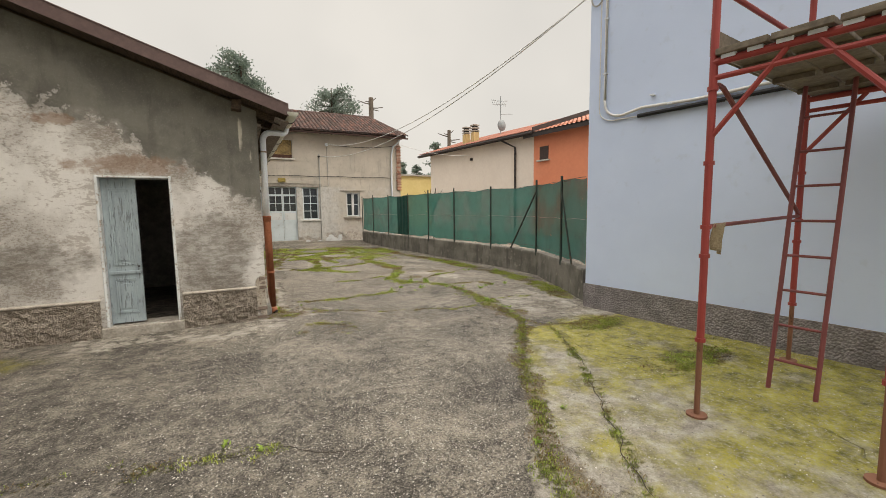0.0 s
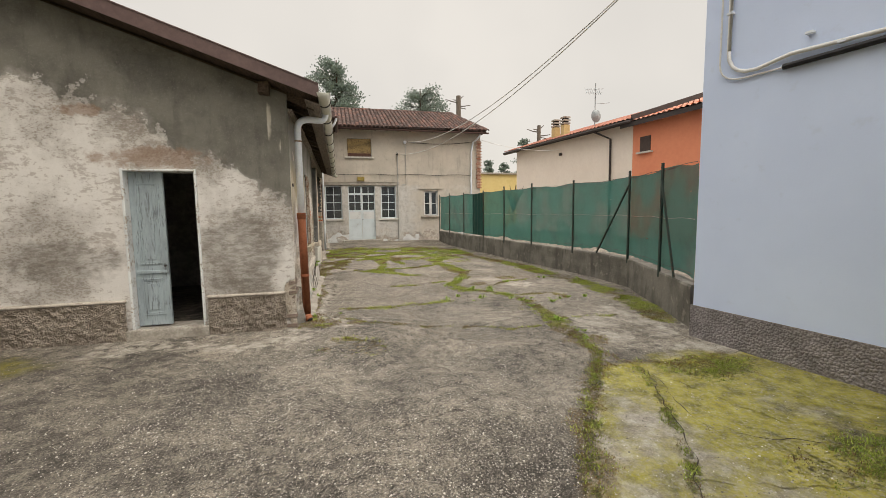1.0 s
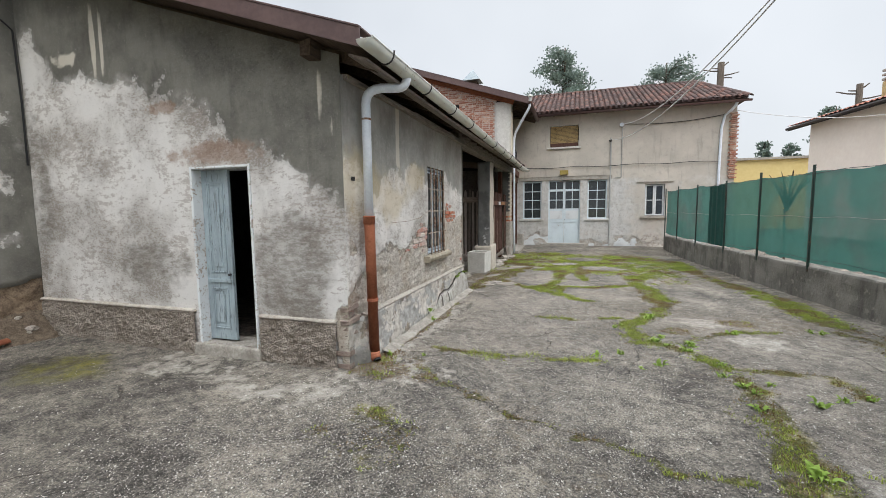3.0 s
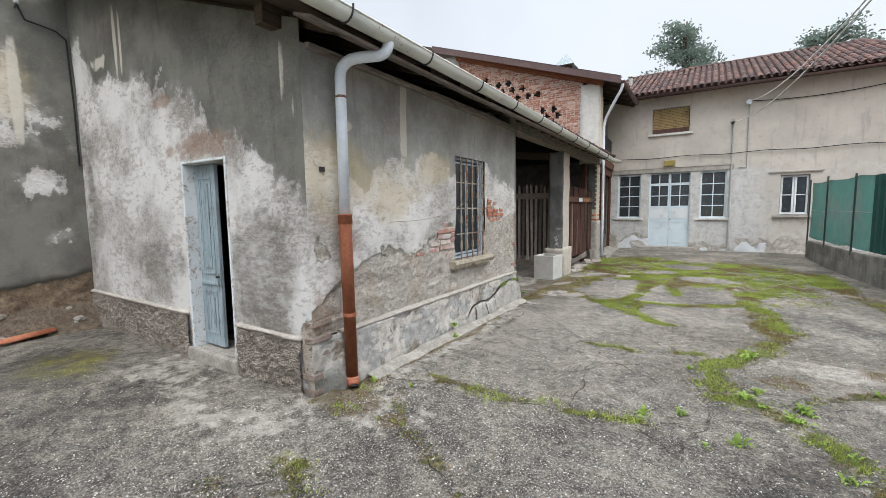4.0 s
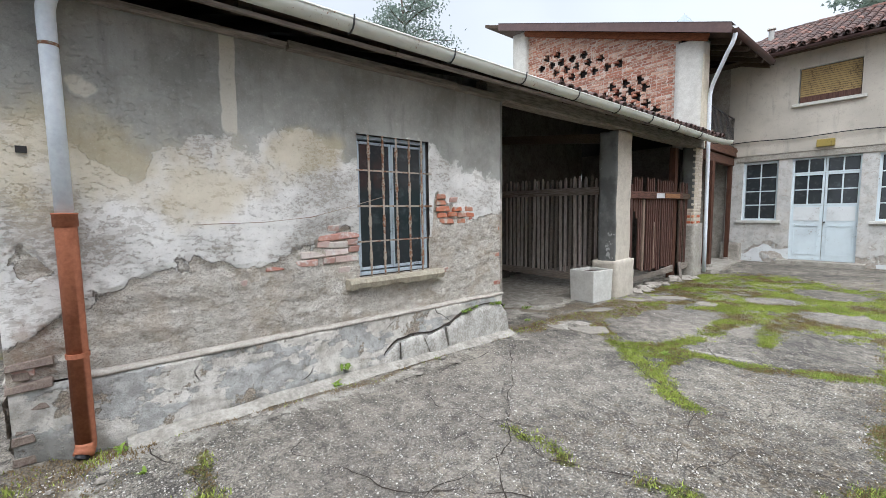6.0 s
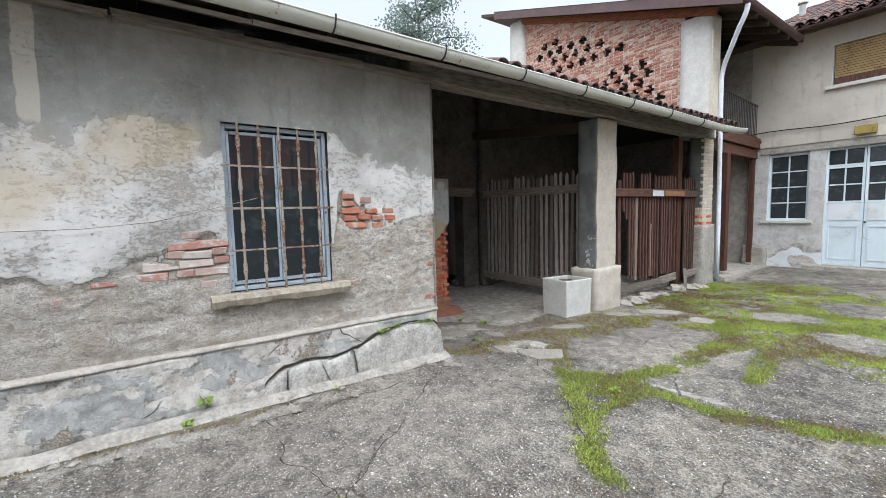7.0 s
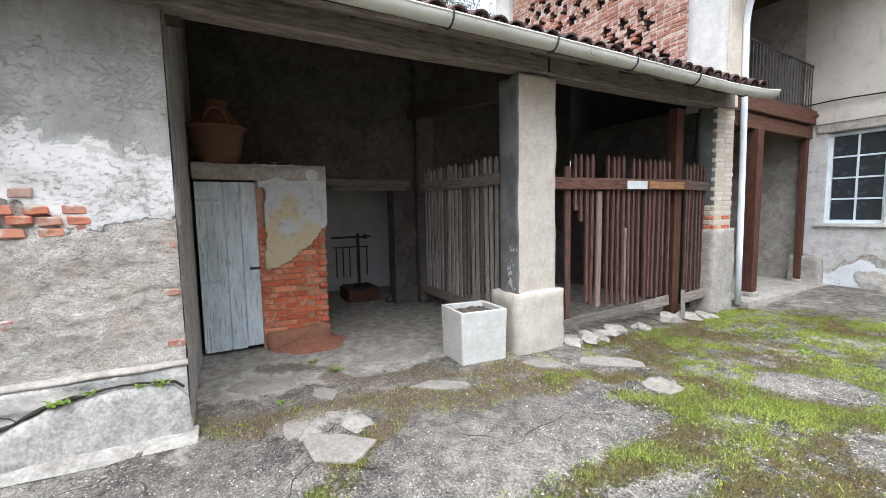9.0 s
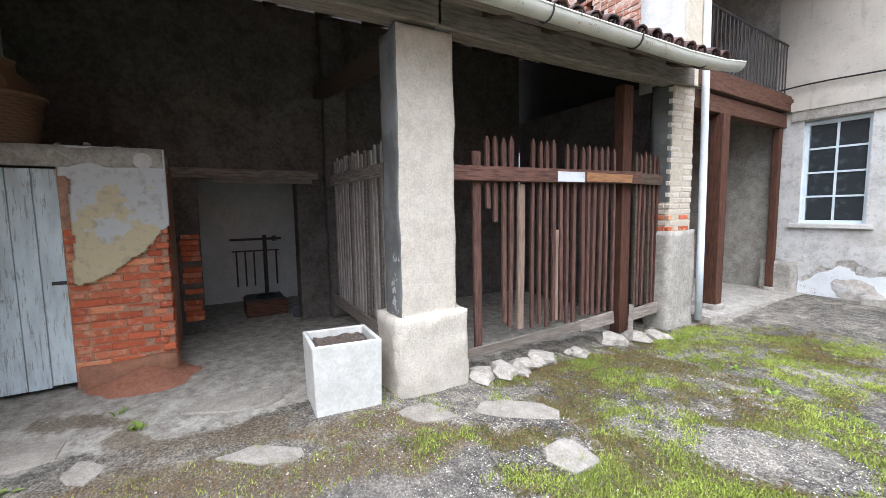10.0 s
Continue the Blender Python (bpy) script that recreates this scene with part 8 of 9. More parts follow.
def build_low_wall():
    n = int(WALL_LEN / 0.12)
    prof = [(0.0, Z0 - 0.1), (0.0, 0.05), (0.005, 0.2), (0.0, 0.35), (0.0, 0.46), (0.012, 0.49), (0.08, 0.50), (0.17, 0.495), (0.185, 0.47), (0.185, Z0 - 0.1)]
    V, F = [], []
    for i in range(n + 1):
        p, d = along(WALL_LINE, WALL_LEN * i / n)
        out = Vector((d.y, -d.x, 0))
        for k, (o, z) in enumerate(prof):
            j = noise.noise(Vector((i * 0.35, k * 0.8, 3))) * 0.012
            V.append(p + out * (o + j) + Vector((0, 0, z + (noise.noise(Vector((i * 0.2, 7, k))) * 0.012 if z > 0.3 else 0))))
        if i:
            a = (i - 1) * len(prof)
            for k in range(len(prof) - 1):
                F.append((a + k, a + k + 1, a + k + 1 + len(prof), a + k + len(prof)))
    F.append(tuple(range(len(prof))))
    F.append(tuple(n * len(prof) + k for k in range(len(prof))))
    s = Shade("stained_concrete_wall")
    runs = s.noise(4, 5, 0.6, s.scaled(1.5, 1.5, 0.3))
    c = s.mix(s.span(s.noise(2, 5), 0.35, 0.65), rgb(126, 122, 114), rgb(98, 95, 88))
    c = s.mix(s.m('MULTIPLY', s.span(runs, 0.5, 0.7), 0.6), c, rgb(70, 67, 62))
    c = s.mix(s.m('MULTIPLY', s.span(s.noise(9, 5), 0.58, 0.7), 0.5), c, rgb(156, 150, 138))
    ob = part("low_wall", raw_mesh("low_wall", [tuple(v) for v in V], F), s.done(c, 0.9, s.noise(24, 5), 0.7, 0.01), smooth=False)
    tagged(ob, "low stained concrete wall under the fence", "wall", kind="structure")


def net_material():
    s = Shade("green_netting")
    weave = s.noise(160, 2)
    c = s.mix(s.span(s.noise(1.2, 4), 0.35, 0.7), rgb(70, 128, 118), rgb(50, 106, 98))
    c = s.mix(s.m('MULTIPLY', s.span(weave, 0.4, 0.7), 0.35), c, rgb(28, 60, 54))
    b = s.node("ShaderNodeBsdfPrincipled")
    s.put(b.inputs["Base Color"], c)
    s.put(b.inputs["Roughness"], 0.7)
    t = s.node("ShaderNodeBsdfTranslucent")
    s.put(t.inputs["Color"], c)
    m = s.node("ShaderNodeMixShader")
    m.inputs[0].default_value = 0.4
    s.nt.links.new(b.outputs[0], m.inputs[1])
    s.nt.links.new(t.outputs[0], m.inputs[2])
    tr = s.node("ShaderNodeBsdfTransparent")
    x = s.node("ShaderNodeMixShader")
    hole = s.m('ADD', 0.06, s.m('MULTIPLY', s.span(s.noise(1.2, 4), 0.45, 0.65), 0.1))
    tear = s.span(s.noise(8, 4, 0.65), 0.725, 0.735)
    s.put(x.inputs[0], s.m('MAXIMUM', hole, tear))
    s.nt.links.new(m.outputs[0], x.inputs[1])
    s.nt.links.new(tr.outputs[0], x.inputs[2])
    s.nt.links.new(x.outputs[0], s.end.inputs[0])
    return s.mat


def build_fence():
    fence = thing("screened_fence", (6.3, 12.5, 0.5), "wire fence on posts screened with green netting", "fence")
    post_mat = painted("green_post", rgb(46, 60, 54), rgb(88, 70, 54), 0.3, 0.6)
    stops = [1.21, 2.9, 4.95, 6.85, 8.5, 10.07, 11.9, 13.7, 15.15]
    tops = {}
    for s_ in stops:
        p, d = along(WALL_LINE, s_)
        out = Vector((d.y, -d.x, 0)) * 0.005
        q = p + out
        h = 2.2 + random.uniform(-0.03, 0.05)
        bm = bmesh.new()
        bar(bm, q + Vector((0, 0, 0.4)), q + Vector((0, 0, h)), 0.034, 0.034)
        part("fence_post", bm, post_mat, fence, "dark green steel post")
        tops[s_] = h
    for s_, t_ in ((2.9, 4.05), (1.21, 0.56)):
        p, _ = along(WALL_LINE, s_)
        q, _ = along(WALL_LINE, t_)
        bm = bmesh.new()
        bar(bm, p + Vector((-0.01, 0, 1.95)), q + Vector((-0.01, 0, 0.5)), 0.028, 0.028)
        part("strut", bm, post_mat, fence, "slanting steel strut")
    n = int((WALL_LEN - 0.1) / 0.1)
    rows = 16
    V, F = [], []
    for i in range(n + 1):
        s_ = 0.05 + (WALL_LEN - 0.1) * i / n
        p, d = along(WALL_LINE, s_)
        out = Vector((d.y, -d.x, 0))
        near = min(abs(s_ - q) for q in stops)
        sag = 0.05 * min(1, near / 1.0) + 0.025 * noise.noise(Vector((s_ * 2, 0, 0)))
        for k in range(rows + 1):
            f = k / rows
            foot = 0.55 + 0.09 * max(0.0, noise.noise(Vector((s_ * 1.1, 5, 0)))) + 0.03 * noise.noise(Vector((s_ * 7, 5, 3)))
            z = foot + (2.13 - sag - foot) * f
            w = 0.03 * noise.noise(Vector((s_ * 1.5, z * 1.5, 0))) + 0.012 * noise.noise(Vector((s_ * 6, z * 3, 4)))
            q = p + out * (0.06 + w)
            V.append((q.x, q.y, z))
        if i:
            a = (i - 1) * (rows + 1)
            for k in range(rows):
                F.append((a + k, a + k + 1, a + k + rows + 2, a + k + rows + 1))
    part("netting", raw_mesh("netting", V, F), net_material(), fence, "green shade netting, faded and torn", smooth=True)
    p, d = along(WALL_LINE, 10.07)
    q, _ = along(WALL_LINE, 10.95)
    bm = bmesh.new()
    rows = [[bm.verts.new(p.lerp(q, i / 10) + Vector((-0.02 - 0.02 * math.sin(i * 1.9), 0, z))) for z in (0.56, 1.1, 1.6, 2.08)] for i in range(11)]
    for r0, r1 in zip(rows[:-1], rows[1:]):
        for k in range(3):
            bm.faces.new((r0[k], r1[k], r1[k + 1], r0[k + 1]))
    part("netting_fold", bm, plain("dark_green_net", rgb(34, 76, 68), rgb(24, 58, 52), 6, 0.75), fence, "darker doubled fold of netting")
    for z, r in ((2.10, 0.005), (1.35, 0.003), (0.62, 0.003)):
        pts = [along(WALL_LINE, 0.05 + (WALL_LEN - 0.1) * i / 60)[0] + Vector((0.05, 0, z + 0.012 * math.sin(i * 1.1))) for i in range(61)]
        part("wire", tb(pts, r, 5), PVC_GREY if z == 1.35 else IRON_DARK, fence)


build_low_wall()
build_fence()


# ---- the pale blue house ----
BC, BD = Vector((5.24, 5.14, 0)), Vector((0.139, -0.990, 0))
BN = Vector((-0.990, -0.139, 0))        # out of its yard face
blue_house = thing("blue_house", (9, 0, Z0), "house with smooth pale blue plaster", "house")


def on_blue(s_, z, out=0.0):
    return BC + BD * s_ + BN * out + Vector((0, 0, z))


def build_blue():
    s = Shade("pale_blue_plaster")
    n, m = s.noise(0.7, 4), s.noise(60, 4)
    c = s.mix(s.span(n, 0.3, 0.7), rgb(206, 220, 244), rgb(198, 212, 237))
    c = s.mix(s.m('MULTIPLY', s.span(s.noise(6, 5), 0.6, 0.75), 0.25), c, rgb(180, 190, 204))
    mat = s.done(c, 0.85, m, 0.2, 0.004, spec=0.2)
    bm = bmesh.new()
    pts = [BC, BC + BD * 13, BC + BD * 13 - BN * 9, BC - BN * 9]
    lo = [bm.verts.new((p.x, p.y, 0.31)) for p in pts]
    hi = [bm.verts.new((p.x, p.y, 6.6)) for p in pts]
    for i in range(4):
        bm.faces.new((lo[i], lo[(i + 1) % 4], hi[(i + 1) % 4], hi[i]))
    bm.faces.new(lo)
    bm.faces.new(hi)
    part("wall", bm, mat, blue_house, "smooth pale blue wall")
    V, F = [], []
    nu, nv = 200, 10
    for i in range(nu + 1):
        for k in range(nv + 1):
            u, v = -0.02 + 8.0 * i / nu, Z0 - 0.1 + (0.315 - Z0 + 0.1) * k / nv
            p = on_blue(u, v, 0.022 + 0.016 * noise.noise(Vector((u * 16, v * 16, 2))))
            V.append(tuple(p))
    for i in range(nu):
        for k in range(nv):
            a = i * (nv + 1) + k
            F.append((a, a + 1, a + nv + 2, a + nv + 1))
    part("plinth", raw_mesh("plinth", V, F), DASH_GREY, blue_house, "grey roughcast plinth", smooth=True)
    bm = bmesh.new()
    lo = [bm.verts.new(on_blue(*q)) for q in ((-0.02, Z0 - 0.1, 0.02), (13, Z0 - 0.1, 0.02), (13, Z0 - 0.1, -9), (-0.02, Z0 - 0.1, -9))]
    hi = [bm.verts.new(v.co + Vector((0, 0, 0.312 - Z0 + 0.1))) for v in lo]
    for i in range(4):
        bm.faces.new((lo[i], lo[(i + 1) % 4], hi[(i + 1) % 4], hi[i]))
    bm.faces.new(hi)
    part("plinth_core", bm, DASH_GREY, blue_house)
    part("roof", bm_roof(), TILE_RED, blue_house)
    # conduits
    part("conduit", tb([on_blue(0.30, 6.2, 0.03), on_blue(0.30, 3.2, 0.03)] + bend(on_blue(0.30, 3.2, 0.03), on_blue(0.30, 2.93, 0.03), on_blue(0.6, 2.93, 0.03)) + [on_blue(0.9, 2.98, 0.03), on_blue(1.6, 2.94, 0.03), on_blue(4.5, 2.98, 0.03), on_blue(8, 2.98, 0.03)], 0.02, 8), CONDUIT, blue_house, "grey conduit bending along the wall", smooth=True)
    part("cable", tb([on_blue(0.20, 6.2, 0.02), on_blue(0.20, 3.1, 0.02)] + bend(on_blue(0.20, 3.1, 0.02), on_blue(0.20, 2.9, 0.02), on_blue(0.45, 2.88, 0.02)) + [on_blue(0.9, 2.87, 0.02)], 0.01, 6), CONDUIT, blue_house)
    part("black_pipe", tb([on_blue(0.85, 2.87, 0.04), on_blue(8, 2.83, 0.04)], 0.028, 10), BLACK, blue_house, "black pipe along the wall")
    ring = [on_blue(0.13 + 0.1 * math.cos(a), 4.78 + 0.13 * math.sin(a), 0.03) for a in np.linspace(0, 2 * math.pi, 25)]
    part("cable_coil", tb(ring, 0.013, 6), PVC_GREY, blue_house)
    for u, z in ((0.3, 3.6), (0.3, 4.4), (1.3, 2.95), (2.0, 2.85), (1.05, 3.12)):
        bm = bmesh.new()
        bar(bm, on_blue(u - 0.03, z, 0.03), on_blue(u + 0.03, z, 0.03), 0.05, 0.02)
        part("clip", bm, PVC_WHITE, blue_house)


def bm_roof():
    bm = bmesh.new()
    q = [on_blue(-0.5, 6.6, 0.5), on_blue(13.5, 6.6, 0.5), on_blue(13.5, 6.6, -9.5), on_blue(-0.5, 6.6, -9.5), on_blue(-0.5, 8.2, -4.5), on_blue(13.5, 8.2, -4.5)]
    v = [bm.verts.new(p) for p in q]
    for f in ((0, 1, 5, 4), (2, 3, 4, 5), (0, 4, 3), (1, 2, 5), (0, 3, 2, 1)):
        bm.faces.new([v[i] for i in f])
    return bm


build_blue()


# ---- scaffold and ladder ----
def build_scaffold():
    sc = thing("scaffold", (4.3, 1.7, Z0), "red steel scaffold bay with plank deck", "scaffold")
    red = painted("red_scaffold_paint", rgb(150, 62, 58), rgb(120, 84, 66), 0.14, 0.5)
    rusty = painted("rusty_scaffold", rgb(128, 88, 68), rgb(96, 64, 50), 0.2, 0.7)
    wine = painted("dark_red_steel", rgb(122, 66, 66), rgb(104, 80, 70), 0.14, 0.55)
    A, B = Vector((3.27, 2.03, 0)), Vector((5.27, 2.29, 0))
    e2 = Vector((0.16, -1.0, 0)).normalized()
    A2, B2 = A + e2 * 1.02, B + e2 * 1.02
    deck = 2.62
    up = Vector((0, 0, 1))
    for p in (A, A2, B, B2):
        post = part("post", tb([p + up * 0.55, p + up * 4.4], 0.027, 12), red, sc, "red steel tube")
        part("screw_jack", tb([p + up * (Z0 + 0.01), p + up * 0.56], 0.021, 10), rusty, post)
        part("base_plate", tb([p + up * (Z0 - 0.01), p + up * (Z0 + 0.012)], 0.075, 14), rusty, post, "round rusty base plate")
        for z in (0.52, 1.18, 1.40, 1.88, 2.42):
            part("collar", tb([p + up * z, p + up * (z + 0.03)], 0.037, 12), red, post)
    for p, q in ((A, A2), (B, B2)):
        part("ledger", tb([p + up * deck, q + up * deck], 0.028, 10), red, sc, "red deck bearer")
        part("ledger", tb([p + up * (deck - 0.11), q + up * (deck - 0.11)], 0.02, 10), red, sc)
        d = (q - p)
        part("knee_brace", tb([p + up * 2.08, p + d * 0.42 + up * (deck - 0.02)], 0.02, 8), red, sc)
        part("knee_brace", tb([q + up * 2.08, q - d * 0.42 + up * (deck - 0.02)], 0.02, 8), red, sc)
    part("rail", tb([A + up * 1.42, B + up * 1.46], 0.017, 8), wine, sc, "thin dark red rail")
    part("diagonal_brace", tb([A + Vector((0.1, 0.02, 2.48)), A + Vector((0.18, 0.03, 2.47)), B + up * 1.48], 0.019, 8), wine, sc)
    part("guard_rail", tb([A2 + up * 1.42, B2 + up * 1.46], 0.017, 8), wine, sc)
    part("guard_rail", tb([A + up * 3.6, B + up * 3.6], 0.02, 8), red, sc)
    part("guard_rail", tb([A + up * 3.15, B + up * 3.15], 0.02, 8), red, sc)
    board = plain("grey_scaffold_plank", rgb(126, 116, 102), rgb(92, 84, 74), 3, 0.85)
    for k in range(3):
        bm = bmesh.new()
        o = e2 * (0.18 + 0.33 * k) + up * (deck + 0.055)
        bar(bm, A + o - (B - A) * 0.03, B + o + (B - A) * 0.03, 0.31, 0.045, wob=0.004)
        part("deck_plank", bm, board, sc, "grey deck plank", bevel=0.004)
        for j in (0.2, 0.5, 0.8):
            bm = bmesh.new()
            c = A.lerp(B, j) + o - up * 0.045
            bar(bm, c - e2 * 0.14, c + e2 * 0.14, 0.05, 0.04)
            part("plank_rib", bm, board, sc)
    bm = bmesh.new()
    bar(bm, A + up * (deck + 0.16) + Vector((0.03, 0.04, 0)), B + up * (deck + 0.16) + Vector((0, 0.04, 0)), 0.025, 0.19)
    part("toe_board", bm, board, sc, "grey toe board")
    for k in range(6):
        c = A + e2 * (0.1 + 0.16 * k) + up * (deck + 0.02)
        bm = bmesh.new()
        bar(bm, c - e2 * 0.045, c + e2 * 0.045, 0.066, 0.026)
        part("deck_hook", bm, PVC_WHITE, sc, "pale steel hook of a deck plank")
    V, F = [], []
    for i in range(7):
        for k in range(7):
            x, z = i / 6, k / 6
            V.append(A + (B - A).normalized() * (0.08 + 0.16 * x + 0.03 * (1 - z) * math.sin(9 * x)) + Vector((0, -0.03 + 0.03 * math.sin(x * 7 + z * 2), 1.44 - 0.2 * z - 0.05 * x * z)))
    for i in range(6):
        for k in range(6):
            a = i * 7 + k
            F.append((a, a + 1, a + 8, a + 7))
    rag = part("rag", raw_mesh("rag", [tuple(v) for v in V], F), plain("dirty_cloth", rgb(162, 148, 122), rgb(122, 108, 86), 12, 0.95), smooth=True)
    m = rag.modifiers.new("thick", 'SOLIDIFY')
    m.thickness = 0.006
    tagged(rag, "dirty beige rag hung over the scaffold rail", "rag")
    ladder = thing("ladder", (4.35, 1.85, Z0), "rust-red steel ladder leaning on the scaffold deck", "ladder")
    L0, L1 = Vector((4.32, 2.03, Z0)), Vector((4.36, 1.70, Z0))
    T0, T1 = Vector((4.85, 2.12, 2.85)), Vector((4.90, 1.79, 2.85))
    part("stile", tb([L0, T0], 0.019, 10), wine, ladder)
    part("stile", tb([L1, T1], 0.019, 10), wine, ladder)
    for k in range(9):
        f = (k + 0.85) / 9.4
        part("rung", tb([L0.lerp(T0, f), L1.lerp(T1, f)], 0.012, 8), wine, ladder)


build_scaffold()

# ---- distance: houses, trees, wires ----
def pan_tiles(name, origin, along_v, up_v, width, length, parent, mat, pitch=0.3):
    """A tile roof plane: ribbed rows over a slope."""
    V, F = [], []
    nu, nv = int(width / pitch * 4), int(length / 0.36)
    nrm = Vector(along_v).cross(Vector(up_v)).normalized()
    if nrm.z < 0:
        nrm = -nrm
    for r in range(nv):
        for edge in (0, 1):
            for i in range(nu + 1):
                u = width * i / nu
                h = 0.03 * math.sin(2 * math.pi * u / pitch) + (0.035 if edge == 0 else 0.0)
                p = Vector(origin) + Vector(along_v) * u + Vector(up_v) * (length * (r + edge * 1.08) / nv) + nrm * (h + 0.05)
                V.append(tuple(p))
        a = r * 2 * (nu + 1)
        for i in range(nu):
            F.append((a + i, a + i + 1, a + nu + 2 + i, a + nu + 1 + i))
    return tagged(part(name, raw_mesh(name, V, F), mat, parent, "rows of red roof tiles", smooth=True), kind="stuff")


def build_far_houses():
    cream = plain("cream_render", rgb(238, 226, 214), rgb(230, 217, 205), 0.6, 0.85, bump=0.1)
    orange = plain("orange_render", rgb(230, 148, 114), rgb(222, 138, 106), 0.6, 0.85, bump=0.1)
    fascia = plain("dark_fascia", rgb(66, 58, 56), rgb(52, 46, 46), 2, 0.6)
    beige = thing("beige_house", (19, 26, Z0), "long cream-rendered house with red tile roof", "house")
    a, b = Vector((14.7, 31.4, 0)), Vector((16.12, 19.97, 0))
    d = (b - a).normalized()
    out = Vector((d.y, -d.x, 0))
    if out.x > 0:
        out = -out
    bm = bmesh.new()
    pts = [a, b, b - out * 9, a - out * 9]
    lo, hi = [bm.verts.new((p.x, p.y, Z0)) for p in pts], [bm.verts.new((p.x, p.y, 6.05)) for p in pts]
    for i in range(4):
        bm.faces.new((lo[i], lo[(i + 1) % 4], hi[(i + 1) % 4], hi[i]))
    bm.faces.new(hi)
    part("wall", bm, cream, beige, "smooth cream wall")
    pitch = 0.31
    L = (b - a).length
    up_v = (-out * 1.0 + Vector((0, 0, pitch))).normalized()
    eave0 = a + out * 0.55 - d * 1.0 + Vector((0, 0, 5.95))
    pan_tiles("roof", eave0, d, up_v, L + 1.4, 5.6, beige, TILE_RED)
    bm = bmesh.new()
    q = [eave0 - Vector((0, 0, 0.06)), eave0 + d * (L + 1.4) - Vector((0, 0, 0.06)), eave0 + d * (L + 1.4) + up_v * 5.6 - Vector((0, 0, 0.06)), eave0 + up_v * 5.6 - Vector((0, 0, 0.06))]
    lo = [bm.verts.new(p - Vector((0, 0, 0.14))) for p in q]
    hi = [bm.verts.new(p + Vector((0, 0, 0.08))) for p in q]
    for i in range(4):
        bm.faces.new((lo[i], lo[(i + 1) % 4], hi[(i + 1) % 4], hi[i]))
    bm.faces.new(lo)
    bm.faces.new(hi)
    part("eaves_board", bm, fascia, beige, "dark eaves board")
    bm = bmesh.new()
    bar(bm, q[1] + d * 0.03 + Vector((0, 0, 0.1)), q[2] + d * 0.03 + Vector((0, 0, 0.1)), 0.06, 0.36)
    part("bargeboard", bm, fascia, beige, "dark bargeboard")
    part("gutter", tb([eave0 - Vector((0, 0, 0.08)) + out * 0.06, eave0 + d * (L + 1.4) - Vector((0, 0, 0.08)) + out * 0.06], 0.075, 8), fascia, beige)
    p = a.lerp(b, 0.87)
    part("downpipe", tb([p + out * 0.55 - d * 0.8 + Vector((0, 0, 5.8)), p + out * 0.1 + Vector((0, 0, 5.3)), p + out * 0.08 + Vector((0, 0, 0))], 0.06, 8), fascia, beige)
    p = a.lerp(b, 0.48)
    part("vent", bx(p.x - 0.12, p.x + 0.05, p.y - 0.1, p.y + 0.1, 4.95, 5.12), fascia, beige)
    yel = plain("ochre_chimney", rgb(200, 180, 132), rgb(176, 156, 112), 2, 0.9)
    for f, w in ((0.31, 0.44), (0.40, 0.44)):
        c = a.lerp(b, f) - out * 1.0
        z0 = 6.2
        ch = part("chimney", bx(c.x - w / 2, c.x + w / 2, c.y - w / 2, c.y + w / 2, z0, 7.15), yel, beige, "ochre chimney with louvred cap")
        for k in range(3):
            z = 7.2 + k * 0.2
            part("louvre", bx(c.x - w * 0.56, c.x + w * 0.56, c.y - w * 0.56, c.y + w * 0.56, z, z + 0.09), CONCRETE, ch)
        # dark core painted as the shade between the louvres
        part("shaft", bx(c.x - w * 0.35, c.x + w * 0.35, c.y - w * 0.35, c.y + w * 0.35, 7.15, 7.65), DARK_IN, ch)
    # antenna and dish
    c = a.lerp(b, 0.53) - out * 2.2
    ant = part("antenna_mast", tb([(c.x, c.y, 6.6), (c.x, c.y, 9.6)], 0.03, 8), VENT_ZINC, beige, "television antenna with satellite dish")
    part("dish", dish((c.x, c.y - 0.12, 7.5), 0.36), VENT_ZINC, ant, smooth=True)
    for z, L2 in ((9.2, 0.5), (8.95, 0.4), (8.3, 0.9)):
        part("boom", tb([(c.x - 0.7 * (z > 8.5), c.y, z), (c.x + L2, c.y - L2 * 0.3, z + 0.05)], 0.016, 6), VENT_ZINC, ant)
    for k in range(7):
        x = c.x - 0.7 + k * 0.17
        part("element", tb([(x, c.y - 0.15, 8.95 - 0.1), (x, c.y + 0.15, 9.2 + 0.12)], 0.012, 5), VENT_ZINC, ant)
    oh = thing("orange_house", (21, 17, Z0), "orange-rendered house with red tile roof", "house")
    a, b = Vector((16.1, 19.95, 0)), Vector((17.15, 8.85, 0))
    d = (b - a).normalized()
    out = Vector((d.y, -d.x, 0))
    if out.x > 0:
        out = -out
    bm = bmesh.new()
    pts = [a, b, b - out * 8, a - out * 8]
    lo, hi = [bm.verts.new((p.x, p.y, Z0)) for p in pts], [bm.verts.new((p.x, p.y, 6.1)) for p in pts]
    for i in range(4):
        bm.faces.new((lo[i], lo[(i + 1) % 4], hi[(i + 1) % 4], hi[i]))
    bm.faces.new(hi)
    part("wall", bm, orange, oh, "orange wall")
    L = (b - a).length
    up_v = (-out + Vector((0, 0, 0.31))).normalized()
    eave0 = a + out * 0.5 - d * 0.4 + Vector((0, 0, 5.82))
    pan_tiles("roof", eave0, d, up_v, L + 1.4, 5.0, oh, TILE_RED)
    bm = bmesh.new()
    q = [eave0, eave0 + d * (L + 1.4), eave0 + d * (L + 1.4) + up_v * 5.0, eave0 + up_v * 5.0]
